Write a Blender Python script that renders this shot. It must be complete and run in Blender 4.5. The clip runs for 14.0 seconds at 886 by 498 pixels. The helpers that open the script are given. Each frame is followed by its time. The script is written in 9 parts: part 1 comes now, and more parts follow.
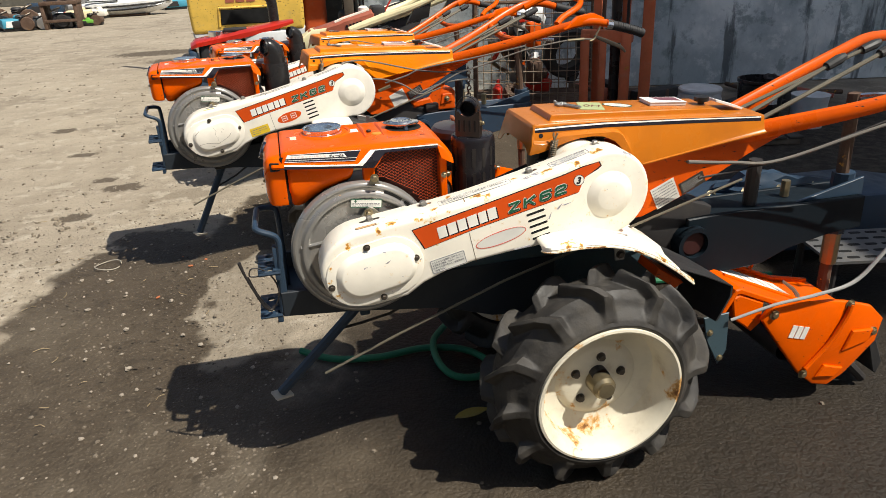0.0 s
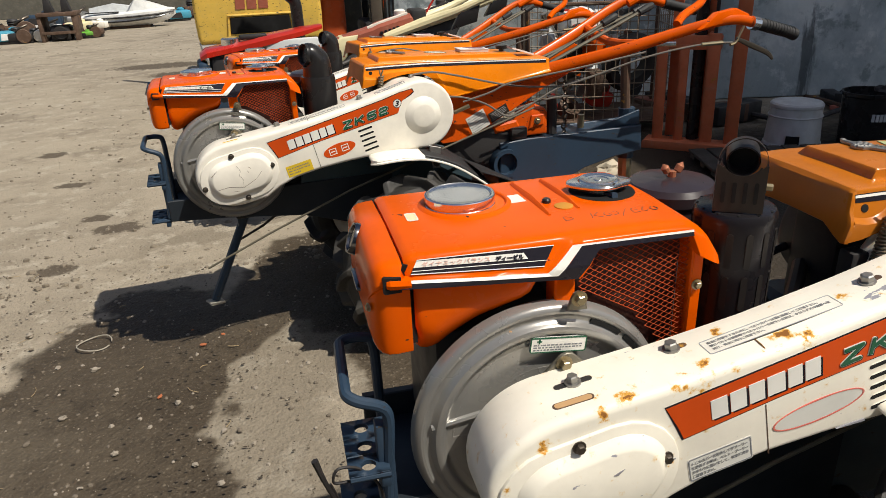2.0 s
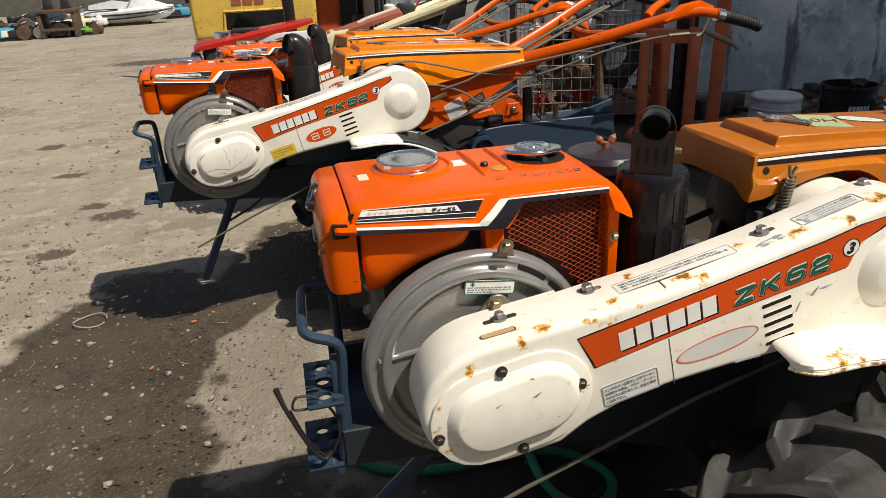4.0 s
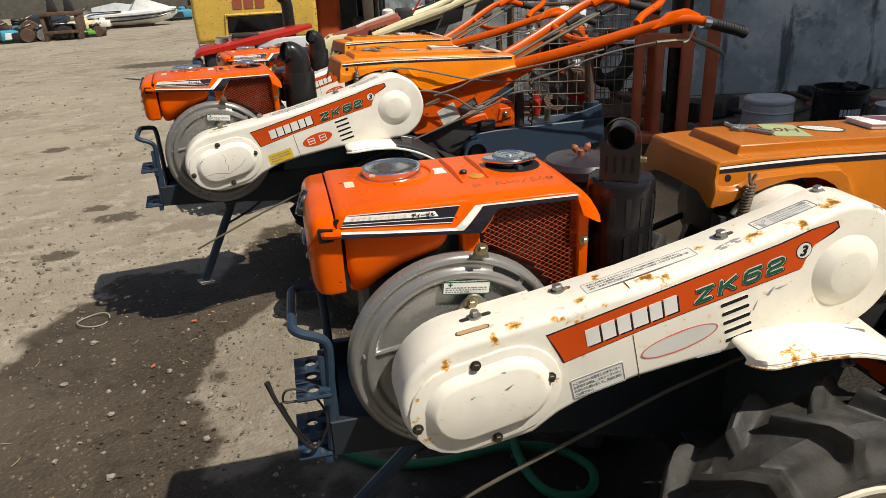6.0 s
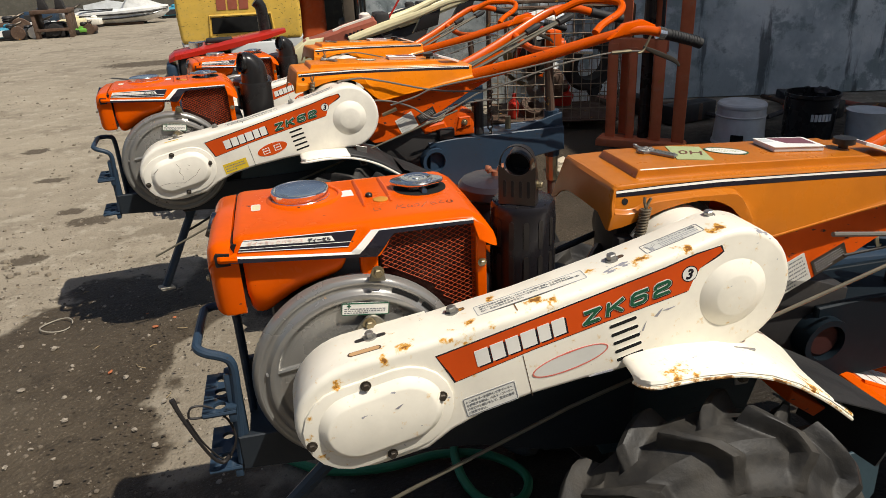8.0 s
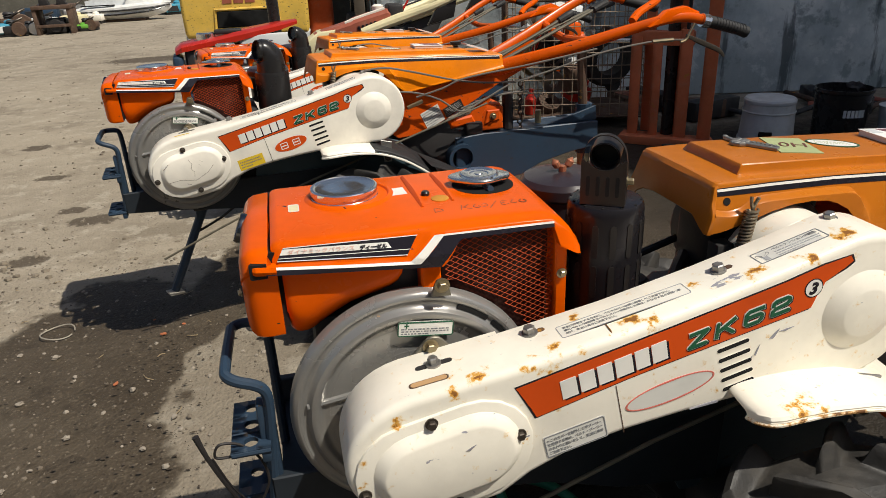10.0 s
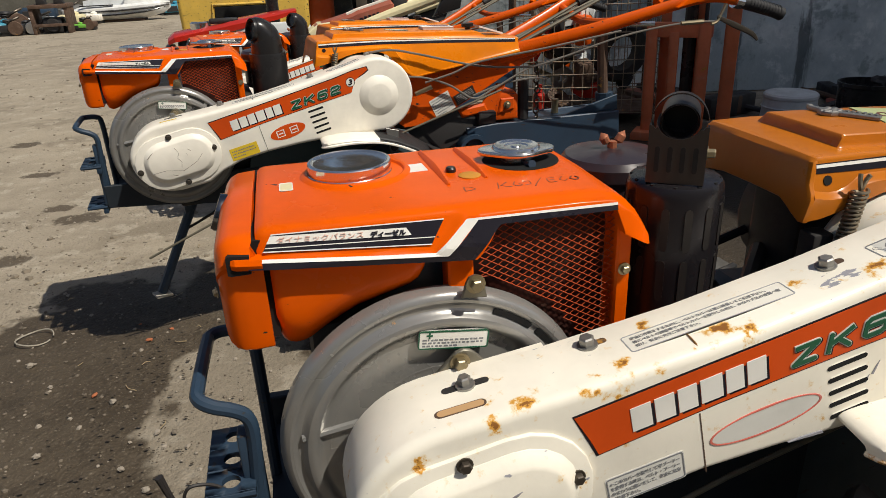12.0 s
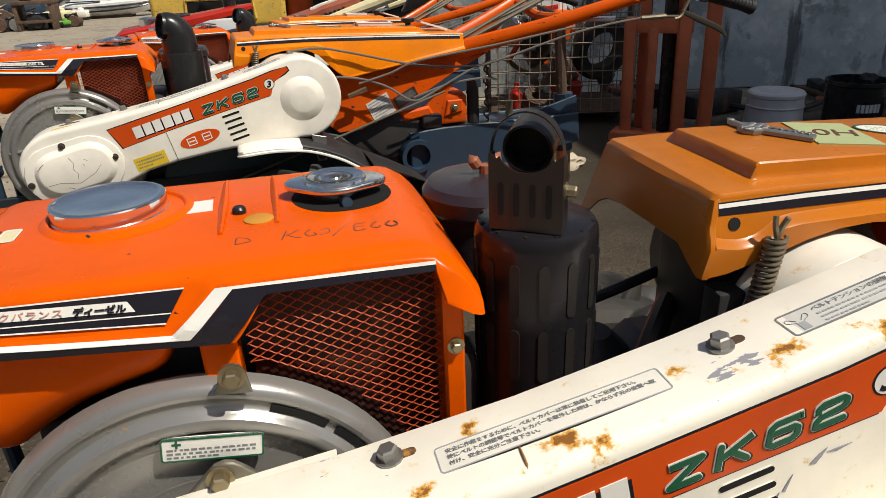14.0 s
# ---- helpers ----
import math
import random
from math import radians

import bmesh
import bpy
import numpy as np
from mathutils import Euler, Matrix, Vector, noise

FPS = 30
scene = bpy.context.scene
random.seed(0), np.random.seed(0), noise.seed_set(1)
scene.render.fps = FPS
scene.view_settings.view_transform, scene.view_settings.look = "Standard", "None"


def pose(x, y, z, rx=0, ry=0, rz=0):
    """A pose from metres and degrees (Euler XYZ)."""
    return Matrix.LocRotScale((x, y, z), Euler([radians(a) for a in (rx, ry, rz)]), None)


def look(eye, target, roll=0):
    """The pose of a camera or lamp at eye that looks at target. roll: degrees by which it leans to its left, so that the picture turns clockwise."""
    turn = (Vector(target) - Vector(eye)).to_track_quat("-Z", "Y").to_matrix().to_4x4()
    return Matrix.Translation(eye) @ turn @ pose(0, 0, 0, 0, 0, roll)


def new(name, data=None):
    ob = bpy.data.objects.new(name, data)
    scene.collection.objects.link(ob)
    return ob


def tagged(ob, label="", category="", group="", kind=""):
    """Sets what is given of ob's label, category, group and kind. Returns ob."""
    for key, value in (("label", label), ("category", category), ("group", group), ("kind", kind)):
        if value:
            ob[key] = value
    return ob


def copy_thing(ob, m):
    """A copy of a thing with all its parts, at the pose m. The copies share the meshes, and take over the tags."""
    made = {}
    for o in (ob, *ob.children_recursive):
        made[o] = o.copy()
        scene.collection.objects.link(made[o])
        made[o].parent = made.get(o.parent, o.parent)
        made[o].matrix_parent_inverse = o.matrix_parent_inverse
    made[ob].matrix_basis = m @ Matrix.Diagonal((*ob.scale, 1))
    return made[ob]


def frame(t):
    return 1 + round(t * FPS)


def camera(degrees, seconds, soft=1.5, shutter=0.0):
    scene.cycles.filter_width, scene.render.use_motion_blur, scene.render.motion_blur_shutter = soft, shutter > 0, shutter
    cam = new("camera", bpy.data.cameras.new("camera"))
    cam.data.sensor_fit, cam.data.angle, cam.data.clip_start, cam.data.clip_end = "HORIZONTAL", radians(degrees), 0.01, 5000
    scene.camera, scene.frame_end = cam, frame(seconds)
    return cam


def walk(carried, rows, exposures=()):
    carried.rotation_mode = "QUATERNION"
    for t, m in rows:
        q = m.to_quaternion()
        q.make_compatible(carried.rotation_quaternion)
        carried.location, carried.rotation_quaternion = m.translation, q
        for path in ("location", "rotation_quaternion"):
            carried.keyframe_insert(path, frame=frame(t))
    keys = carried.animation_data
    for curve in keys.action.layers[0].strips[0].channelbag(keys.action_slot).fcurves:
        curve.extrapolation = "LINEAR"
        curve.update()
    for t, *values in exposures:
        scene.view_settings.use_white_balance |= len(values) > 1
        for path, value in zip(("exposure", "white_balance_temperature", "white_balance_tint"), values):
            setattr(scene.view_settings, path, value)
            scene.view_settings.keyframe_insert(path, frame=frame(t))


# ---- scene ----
# ---- camera and walk ----
cam = camera(66.0, 14.0, soft=0.75)
PATH = [
    (0.0, (-0.6186, -1.1705, 1.2020), -12.818, -24.141, -2.238),
    (0.5, (-0.6259, -0.8466, 1.2037), -12.782, -23.934, -2.154),
    (1.0, (-0.6383, -0.6210, 1.1949), -12.697, -23.800, -2.364),
    (1.5, (-0.6811, -0.4277, 1.1310), -12.714, -23.678, -2.361),
    (2.0, (-0.7354, -0.4007, 1.1018), -12.670, -23.203, -2.569),
    (2.5, (-0.7374, -0.4912, 1.0693), -12.669, -23.180, -2.589),
    (3.0, (-0.7072, -0.5166, 1.0744), -12.671, -23.257, -2.599),
    (5.5, (-0.6929, -0.5777, 1.1086), -12.501, -23.382, -2.591),
    (6.0, (-0.6782, -0.5961, 1.1163), -12.415, -23.302, -2.671),
    (6.5, (-0.5867, -0.6374, 1.1309), -12.393, -23.352, -2.779),
    (7.0, (-0.5876, -0.6517, 1.1230), -12.511, -23.426, -2.432),
    (7.5, (-0.5799, -0.6632, 1.1475), -12.536, -23.406, -2.558),
    (8.0, (-0.5437, -0.6442, 1.1568), -12.556, -23.583, -2.486),
    (8.2, (-0.5572, -0.5973, 1.1718), -12.521, -23.834, -2.472),
    (10.3, (-0.5976, -0.4465, 1.1054), -12.454, -23.593, -2.390),
    (10.5, (-0.5934, -0.4130, 1.1242), -12.377, -23.463, -2.316),
    (11.0, (-0.5964, -0.3418, 1.1119), -12.431, -23.500, -2.314),
    (11.5, (-0.6031, -0.3135, 1.0594), -12.469, -23.381, -2.346),
    (12.0, (-0.5945, -0.3215, 1.0266), -12.493, -23.362, -2.309),
    (12.5, (-0.5716, -0.3439, 1.0027), -12.492, -23.376, -2.434),
    (13.0, (-0.5346, -0.3216, 1.0051), -12.519, -23.623, -2.422),
    (13.5, (-0.4606, -0.2331, 0.9986), -12.459, -23.773, -2.498),
    (14.0, (-0.3896, -0.1880, 1.0031), -12.422, -23.683, -2.449),
]


def view(eye, yaw, pitch, roll):
    a, b = radians(yaw), radians(pitch)
    ahead = Vector((-math.sin(a) * math.cos(b), math.cos(a) * math.cos(b), math.sin(b)))
    return look(eye, Vector(eye) + ahead, roll)


walk(cam, [(t, view(eye, yaw, pitch, roll)) for t, eye, yaw, pitch, roll in PATH], exposures=((0.0, 0.36), (0.5, 0.36), (1.5, 0.05), (3.0, 0.01), (5.5, 0.0), (7.5, -0.03), (10.5, -0.13), (11.0, -0.12), (12.5, -0.27), (13.5, -0.32), (14.0, -0.08)))

# ---- world and light ----
SUN_TO = Vector((0.45, -0.42, 0.92)).normalized()
world = bpy.data.worlds.new("sky")
scene.world = world
world.use_nodes = True
wn = world.node_tree.nodes
sky = wn.new("ShaderNodeTexSky")
sky.sky_type = "NISHITA"
sky.sun_disc = False
sky.sun_elevation = math.asin(SUN_TO.z)
sky.sun_rotation = math.atan2(SUN_TO.x, SUN_TO.y)
sky.dust_density = 2.0
wn["Background"].inputs[1].default_value = 0.076
world.node_tree.links.new(sky.outputs[0], wn["Background"].inputs[0])
sun = new("sun", bpy.data.lights.new("sun", "SUN"))
sun.data.energy, sun.data.angle, sun.data.color = 5.1, radians(0.5), (1.0, 0.94, 0.83)
sun.matrix_world = look(SUN_TO * 20, (0, 0, 0))


# ---- materials ----
def nodes_of(name):
    m = bpy.data.materials.new(name)
    m.use_nodes = True
    nt = m.node_tree
    return m, nt, nt.nodes, nt.links, nt.nodes["Principled BSDF"]


def coords(ns, ls, scale, world_space=False):
    mp = ns.new("ShaderNodeMapping")
    mp.inputs["Scale"].default_value = (scale, scale, scale) if not isinstance(scale, tuple) else scale
    if world_space:
        ls.new(ns.new("ShaderNodeNewGeometry").outputs["Position"], mp.inputs[0])
    else:
        ls.new(ns.new("ShaderNodeTexCoord").outputs["Object"], mp.inputs[0])
    return mp.outputs[0]


def noise_of(ns, ls, vec, scale, detail=4.0, rough=0.6):
    n = ns.new("ShaderNodeTexNoise")
    n.inputs["Scale"].default_value, n.inputs["Detail"].default_value, n.inputs["Roughness"].default_value = scale, detail, rough
    ls.new(vec, n.inputs["Vector"])
    return n.outputs["Fac"]


def ramp(ns, ls, fac, lo, hi, a=0.0, b=1.0):
    r = ns.new("ShaderNodeMapRange")
    r.interpolation_type = "SMOOTHSTEP"
    for i, v in zip((1, 2, 3, 4), (lo, hi, a, b)):
        r.inputs[i].default_value = v
    ls.new(fac, r.inputs[0])
    return r.outputs[0]


def mix(ns, ls, fac, a, b):
    m = ns.new("ShaderNodeMix")
    m.data_type = "RGBA"
    for sock, v in ((m.inputs[0], fac), (m.inputs[6], a), (m.inputs[7], b)):
        if isinstance(v, (tuple, float, int)):
            sock.default_value = (*v, 1) if isinstance(v, tuple) else v
        else:
            ls.new(v, sock)
    return m.outputs[2]


def math_of(ns, ls, op, a, b):
    m = ns.new("ShaderNodeMath")
    m.operation = op
    for sock, v in zip(m.inputs, (a, b)):
        if isinstance(v, (float, int)):
            sock.default_value = v
        else:
            ls.new(v, sock)
    return m.outputs[0]


def bump(ns, ls, bsdf, height, strength, distance):
    b = ns.new("ShaderNodeBump")
    b.inputs["Strength"].default_value, b.inputs["Distance"].default_value = strength, distance
    ls.new(height, b.inputs["Height"])
    ls.new(b.outputs[0], bsdf.inputs["Normal"])


def paint(name, color, rough=0.3, metal=0.0, rust=0.0, dust=0.2, chips=0.0, coat=0.0, dust_color=(0.35, 0.28, 0.2), rust_scale=14.0, spec=0.35):
    """Painted or bare sheet metal: faint mottling, dust, scratches and rust spots."""
    m, nt, ns, ls, b = nodes_of(name)
    v = coords(ns, ls, 1.0)
    big = noise_of(ns, ls, v, 7.0, 5.0)
    fine = noise_of(ns, ls, v, 90.0, 3.0)
    dark = tuple(c * 0.82 for c in color)
    col = mix(ns, ls, ramp(ns, ls, big, 0.35, 0.7), color, dark)
    if dust:
        col = mix(ns, ls, ramp(ns, ls, noise_of(ns, ls, v, 16.0, 7.0, 0.7), 0.5, 0.85, 0.0, dust), col, dust_color)
    r = ramp(ns, ls, big, 0.3, 0.7, rough * 0.8, rough * 1.35)
    if chips:
        c = ramp(ns, ls, noise_of(ns, ls, coords(ns, ls, (1.0, 1.0, 2.6)), 38.0, 4.0), 0.70 - chips * 0.08, 0.72 - chips * 0.08)
        col = mix(ns, ls, c, col, (0.035, 0.03, 0.028))
    if rust:
        rn = noise_of(ns, ls, v, rust_scale, 8.0, 0.68)
        halo = ramp(ns, ls, rn, 0.70 - rust * 0.16, 0.76 - rust * 0.16, 0.0, 0.85)
        core = ramp(ns, ls, rn, 0.745 - rust * 0.16, 0.80 - rust * 0.16)
        col = mix(ns, ls, halo, col, (0.52, 0.25, 0.035))
        col = mix(ns, ls, core, col, (0.15, 0.062, 0.016))
        r = math_of(ns, ls, "MAXIMUM", r, math_of(ns, ls, "MULTIPLY", halo, 0.85))
    ls.new(col, b.inputs["Base Color"])
    ls.new(r, b.inputs["Roughness"])
    b.inputs["Metallic"].default_value = metal
    b.inputs["Coat Weight"].default_value = coat
    b.inputs["Specular IOR Level"].default_value = spec
    b.inputs["Coat Roughness"].default_value = 0.12
    bump(ns, ls, b, math_of(ns, ls, "ADD", fine, math_of(ns, ls, "MULTIPLY", big, 2.0)), 0.12, 0.0015)
    return m


ORANGE = paint("orange_paint", (0.77, 0.102, 0.0), 0.22, dust=0.04, coat=0.03, chips=0.20, dust_color=(0.45, 0.12, 0.01), spec=0.11)
HANDLE_ORANGE = paint("handle_orange", (0.67, 0.090, 0.001), 0.32, dust=0.10, coat=0.05, chips=0.12, dust_color=(0.35, 0.10, 0.02), spec=0.2)
ORANGE_DULL = paint("orange_paint_worn", (0.66, 0.085, 0.002), 0.40, dust=0.14, chips=0.7, dust_color=(0.25, 0.12, 0.06), spec=0.2)
COPPER_RUST = paint("coppery_rust", (0.42, 0.16, 0.085), 0.45, metal=0.4, dust=0.4, dust_color=(0.24, 0.10, 0.06))
DULL_MAROON = paint("dull_maroon", (0.035, 0.009, 0.008), 0.6, dust=0.4, dust_color=(0.04, 0.03, 0.03))
BONNET_A = paint("ochre_paint", (0.50, 0.148, 0.009), 0.30, dust=0.12, coat=0.30, dust_color=(0.42, 0.17, 0.03), spec=0.2)
BONNET_B = paint("amber_paint", (0.80, 0.215, 0.003), 0.30, dust=0.06, coat=0.10, dust_color=(0.5, 0.2, 0.03), spec=0.2)
def stained_cream(name, color, rusty, scuffs):
    m, nt, ns, ls, b = nodes_of(name)
    v = coords(ns, ls, 1.0)

    def field(spots):
        out = None
        for x, y, z, r in spots:
            d = ns.new("ShaderNodeVectorMath")
            d.operation = "DISTANCE"
            ls.new(v, d.inputs[0])
            d.inputs[1].default_value = (x, y, z)
            f = ramp(ns, ls, d.outputs["Value"], 0.0, r, 1.0, 0.0)
            out = f if out is None else math_of(ns, ls, "MAXIMUM", out, f)
        return out

    big = noise_of(ns, ls, v, 7.0, 5.0)
    fine = noise_of(ns, ls, v, 90.0, 3.0)
    col = mix(ns, ls, ramp(ns, ls, big, 0.35, 0.7), color, tuple(c * 0.86 for c in color))
    col = mix(ns, ls, ramp(ns, ls, noise_of(ns, ls, v, 12.0, 7.0, 0.7), 0.52, 0.85, 0.0, 0.25), col, (0.55, 0.46, 0.30))
    rn = math_of(ns, ls, "ADD", noise_of(ns, ls, v, 75.0, 6.0, 0.62), math_of(ns, ls, "MULTIPLY", field(rusty), 0.24))
    rn = math_of(ns, ls, "ADD", rn, math_of(ns, ls, "MULTIPLY", noise_of(ns, ls, v, 9.0, 3.0), 0.10))
    wash = ramp(ns, ls, rn, 0.65, 0.78, 0.0, 0.7)
    halo = ramp(ns, ls, rn, 0.735, 0.785, 0.0, 0.95)
    core = ramp(ns, ls, rn, 0.805, 0.85)
    col = mix(ns, ls, wash, col, (0.72, 0.50, 0.19))
    col = mix(ns, ls, halo, col, (0.60, 0.29, 0.035))
    col = mix(ns, ls, core, col, (0.24, 0.095, 0.018))
    sn = math_of(ns, ls, "ADD", noise_of(ns, ls, coords(ns, ls, (0.6, 1.6, 1.0)), 95.0, 4.0, 0.6), math_of(ns, ls, "MULTIPLY", field(scuffs), 0.22))
    col = mix(ns, ls, ramp(ns, ls, sn, 0.70, 0.74, 0.0, 0.9), col, (0.24, 0.24, 0.28))
    ls.new(col, b.inputs["Base Color"])
    ls.new(ramp(ns, ls, halo, 0.0, 1.0, 0.34, 0.85), b.inputs["Roughness"])
    b.inputs["Specular IOR Level"].default_value = 0.35
    bump(ns, ls, b, math_of(ns, ls, "ADD", fine, math_of(ns, ls, "MULTIPLY", big, 2.0)), 0.12, 0.0015)
    return m


CREAM_RUST = stained_cream("cream_paint_rusty", (0.90, 0.85, 0.73),
                           [(-0.295, 0.176, 0.708, 0.022), (-0.245, 0.140, 0.713, 0.026), (-0.222, 0.125, 0.712, 0.018), (-0.353, 0.112, 0.690, 0.034), (-0.378, 0.115, 0.686, 0.020), (-0.338, 0.136, 0.695, 0.016),
                            (-0.311, 0.115, 0.696, 0.018), (-0.261, 0.159, 0.708, 0.016), (-0.155, 0.160, 0.735, 0.016), (-0.090, 0.140, 0.752, 0.026), (-0.030, 0.120, 0.765, 0.026), (0.03, 0.14, 0.785, 0.03),
                            (-0.43, 0.13, 0.675, 0.024), (-0.525, 0.115, 0.645, 0.016), (-0.46, 0.115, 0.666, 0.016), (-0.565, 0.105, 0.560, 0.012), (-0.263, 0.105, 0.66, 0.010), (-0.30, 0.105, 0.685, 0.020), (0.11, 0.12, 0.60, 0.02), (-0.06, 0.05, 0.60, 0.05), (0.16, 0.05, 0.55, 0.05), (0.24, 0.05, 0.49, 0.05),
                            (-0.566, 0.108, 0.600, 0.014), (-0.567, 0.108, 0.570, 0.014), (-0.552, 0.108, 0.533, 0.014), (-0.520, 0.108, 0.507, 0.014), (0.147, 0.108, 0.705, 0.022), (0.140, 0.108, 0.650, 0.022), (-0.02, 0.11, 0.592, 0.016), (-0.49, 0.09, 0.622, 0.013), (-0.405, 0.095, 0.625, 0.018)],
                           [(-0.130, 0.142, 0.738, 0.026), (-0.110, 0.140, 0.745, 0.020), (-0.180, 0.148, 0.726, 0.012), (-0.050, 0.104, 0.680, 0.022), (0.10, 0.104, 0.66, 0.016), (0.09, 0.12, 0.78, 0.03)])
CREAM_EDGE = paint("cream_edge_rusted", (0.86, 0.79, 0.64), 0.5, rust=1.15, dust=0.3, rust_scale=26.0)
CREAM = paint("cream_paint", (0.90, 0.85, 0.74), 0.36, rust=0.0, dust=0.10, coat=0.1)
CREAM_YELLOW = paint("pale_yellow_paint", (0.74, 0.66, 0.40), 0.4, dust=0.2)
RIM_CREAM = paint("rim_paint_rusty", (0.70, 0.65, 0.52), 0.5, rust=0.75, dust=0.75, dust_color=(0.36, 0.27, 0.16), rust_scale=9.0)
SPRING_STEEL = paint("bronzed_spring_steel", (0.24, 0.20, 0.14), 0.38, metal=0.7, dust=0.4, dust_color=(0.09, 0.07, 0.05))
TAB_STEEL = paint("olive_zinc", (0.21, 0.195, 0.155), 0.42, metal=0.6, dust=0.4, dust_color=(0.13, 0.10, 0.07))
SILVER = paint("silver_paint", (0.31, 0.302, 0.285), 0.28, metal=0.5, rust=0.12, dust=0.25, rust_scale=45.0)
SEAM_RUST = paint("brown_seam_rust", (0.27, 0.135, 0.045), 0.8, rust=0.6, dust=0.2, rust_scale=50.0)
RUSTY_CREAM = paint("rust_stained_cream", (0.56, 0.34, 0.16), 0.6, rust=0.7, dust=0.3, rust_scale=40.0)
FOOT_PLATE = paint("worn_bare_plate", (0.42, 0.38, 0.31), 0.6, rust=0.25, dust=0.5)
NAVY = paint("navy_paint", (0.023, 0.044, 0.074), 0.42, dust=0.08, chips=0.5, dust_color=(0.08, 0.08, 0.085))
BLACK = paint("black_steel", (0.019, 0.018, 0.018), 0.26, dust=0.08, dust_color=(0.06, 0.05, 0.045))
# darker than NAVY; only for the near tractor's beam and pivot tube
DRAWBAR = paint("darker_drawbar_paint", (0.0065, 0.0115, 0.0165), 0.5, dust=0.04, dust_color=(0.02, 0.02, 0.02), spec=0.12)
FRAME_DARK = paint("dark_frame_paint", (0.018, 0.024, 0.031), 0.45, dust=0.2, dust_color=(0.06, 0.055, 0.05))
CHASSIS = paint("blue_black_chassis", (0.046, 0.078, 0.096), 0.40, dust=0.3, chips=0.4, dust_color=(0.07, 0.07, 0.065))
FAR_WALL = paint("weathered_boundary", (0.13, 0.125, 0.105), 0.9, dust=0.5)
# muffler slot patches; the shade inside the slots is in this colour
SLOT_STEEL = paint("dark_slot_steel", (0.028, 0.024, 0.022), 0.5, metal=0.3, dust=0.5, dust_color=(0.02, 0.018, 0.018))
BLACK_HOT = paint("heat_black_steel", (0.022, 0.020, 0.023), 0.24, metal=0.4, dust=0.2, dust_color=(0.045, 0.036, 0.034))
BOWL = paint("plum_black_enamel", (0.032, 0.023, 0.027), 0.30, dust=0.12, coat=0.2, dust_color=(0.09, 0.07, 0.065))
SCUFF = paint("scuffed_undercoat", (0.30, 0.30, 0.33), 0.6, dust=0.3)
GREASE = paint("greasy_iron", (0.028, 0.026, 0.026), 0.50, dust=0.5, dust_color=(0.085, 0.07, 0.055))
DARK_CHROME = paint("tarnished_chrome", (0.20, 0.20, 0.21), 0.16, metal=1.0, dust=0.3, dust_color=(0.05, 0.045, 0.04))
CHROME = paint("worn_chrome", (0.80, 0.79, 0.77), 0.13, metal=0.95, dust=0.35, rust=0.12, rust_scale=60.0, dust_color=(0.55, 0.52, 0.48))
BOLT_STEEL = paint("cast_emblem_metal", (0.34, 0.33, 0.31), 0.38, metal=0.8, dust=0.3)
BOLT = paint("dirty_zinc", (0.34, 0.285, 0.18), 0.36, metal=0.85, dust=0.5, dust_color=(0.18, 0.12, 0.06))
BOLT_DARK = paint("dark_bolt_steel", (0.10, 0.085, 0.07), 0.42, metal=0.8, dust=0.4, dust_color=(0.10, 0.06, 0.03))
CABLE = paint("grey_cable_sheath", (0.15, 0.138, 0.12), 0.5, dust=0.4)
CABLE_PALE = paint("pale_lead_rubber", (0.30, 0.30, 0.29), 0.5, dust=0.3)
CAGE_WIRE = paint("pale_rusty_wire", (0.26, 0.20, 0.14), 0.6, metal=0.2, dust=0.4)
DARK_TIMBER = paint("dark_timber", (0.055, 0.048, 0.040), 0.8, dust=0.5, dust_color=(0.12, 0.10, 0.08))
OLD_TIMBER = paint("old_timber", (0.12, 0.095, 0.07), 0.85, dust=0.4)
ROD = paint("pale_rod", (0.15, 0.135, 0.10), 0.4, metal=0.3, dust=0.3)
RED_PAINT = paint("red_paint", (0.47, 0.022, 0.010), 0.3, dust=0.15, coat=0.3)
BROWN_PAINT = paint("faded_maroon_paint", (0.36, 0.10, 0.06), 0.45, dust=0.45)
YELLOW = paint("yellow_paint_worn", (0.72, 0.47, 0.085), 0.45, rust=0.55, dust=0.6, chips=0.9, rust_scale=7.0)
# the housing's shade is put into this darker base; rust and dust are wear
TANK_RED = paint("shaded_worn_tank_red", (0.50, 0.085, 0.022), 0.5, dust=0.4, rust=0.3)
MAST_RED = paint("mast_red_paint", (0.66, 0.180, 0.075), 0.6, rust=0.4, dust=0.4)
GRILLE_WIRE = paint("screen_orange", (0.36, 0.055, 0.012), 0.5, dust=0.04, spec=0.12)
GRILLE_RED = paint("core_oxide", (0.045, 0.012, 0.008), 0.6, dust=0.3)
STICKER_RED = paint("sticker_red", (0.64, 0.078, 0.008), 0.35, dust=0.06, dust_color=(0.4, 0.1, 0.04), spec=0.2)
STICKER_BLACK = paint("sticker_black", (0.014, 0.012, 0.018), 0.3, dust=0.06)
STICKER_WHITE = paint("sticker_white", (0.80, 0.78, 0.72), 0.38, dust=0.08)
STICKER_GREEN = paint("sticker_green", (0.010, 0.095, 0.046), 0.35, dust=0.05)
STICKER_YELLOW = paint("sticker_yellow", (0.70, 0.48, 0.03), 0.4, dust=0.15)
LABEL_GREY = paint("label_silver", (0.66, 0.65, 0.60), 0.4, dust=0.15)
LABEL_PALE = paint("label_cream", (0.80, 0.77, 0.68), 0.4, dust=0.12)
LABEL_FAINT = paint("label_worn_ink", (0.36, 0.37, 0.38), 0.5, dust=0.3, dust_color=(0.7, 0.67, 0.6))
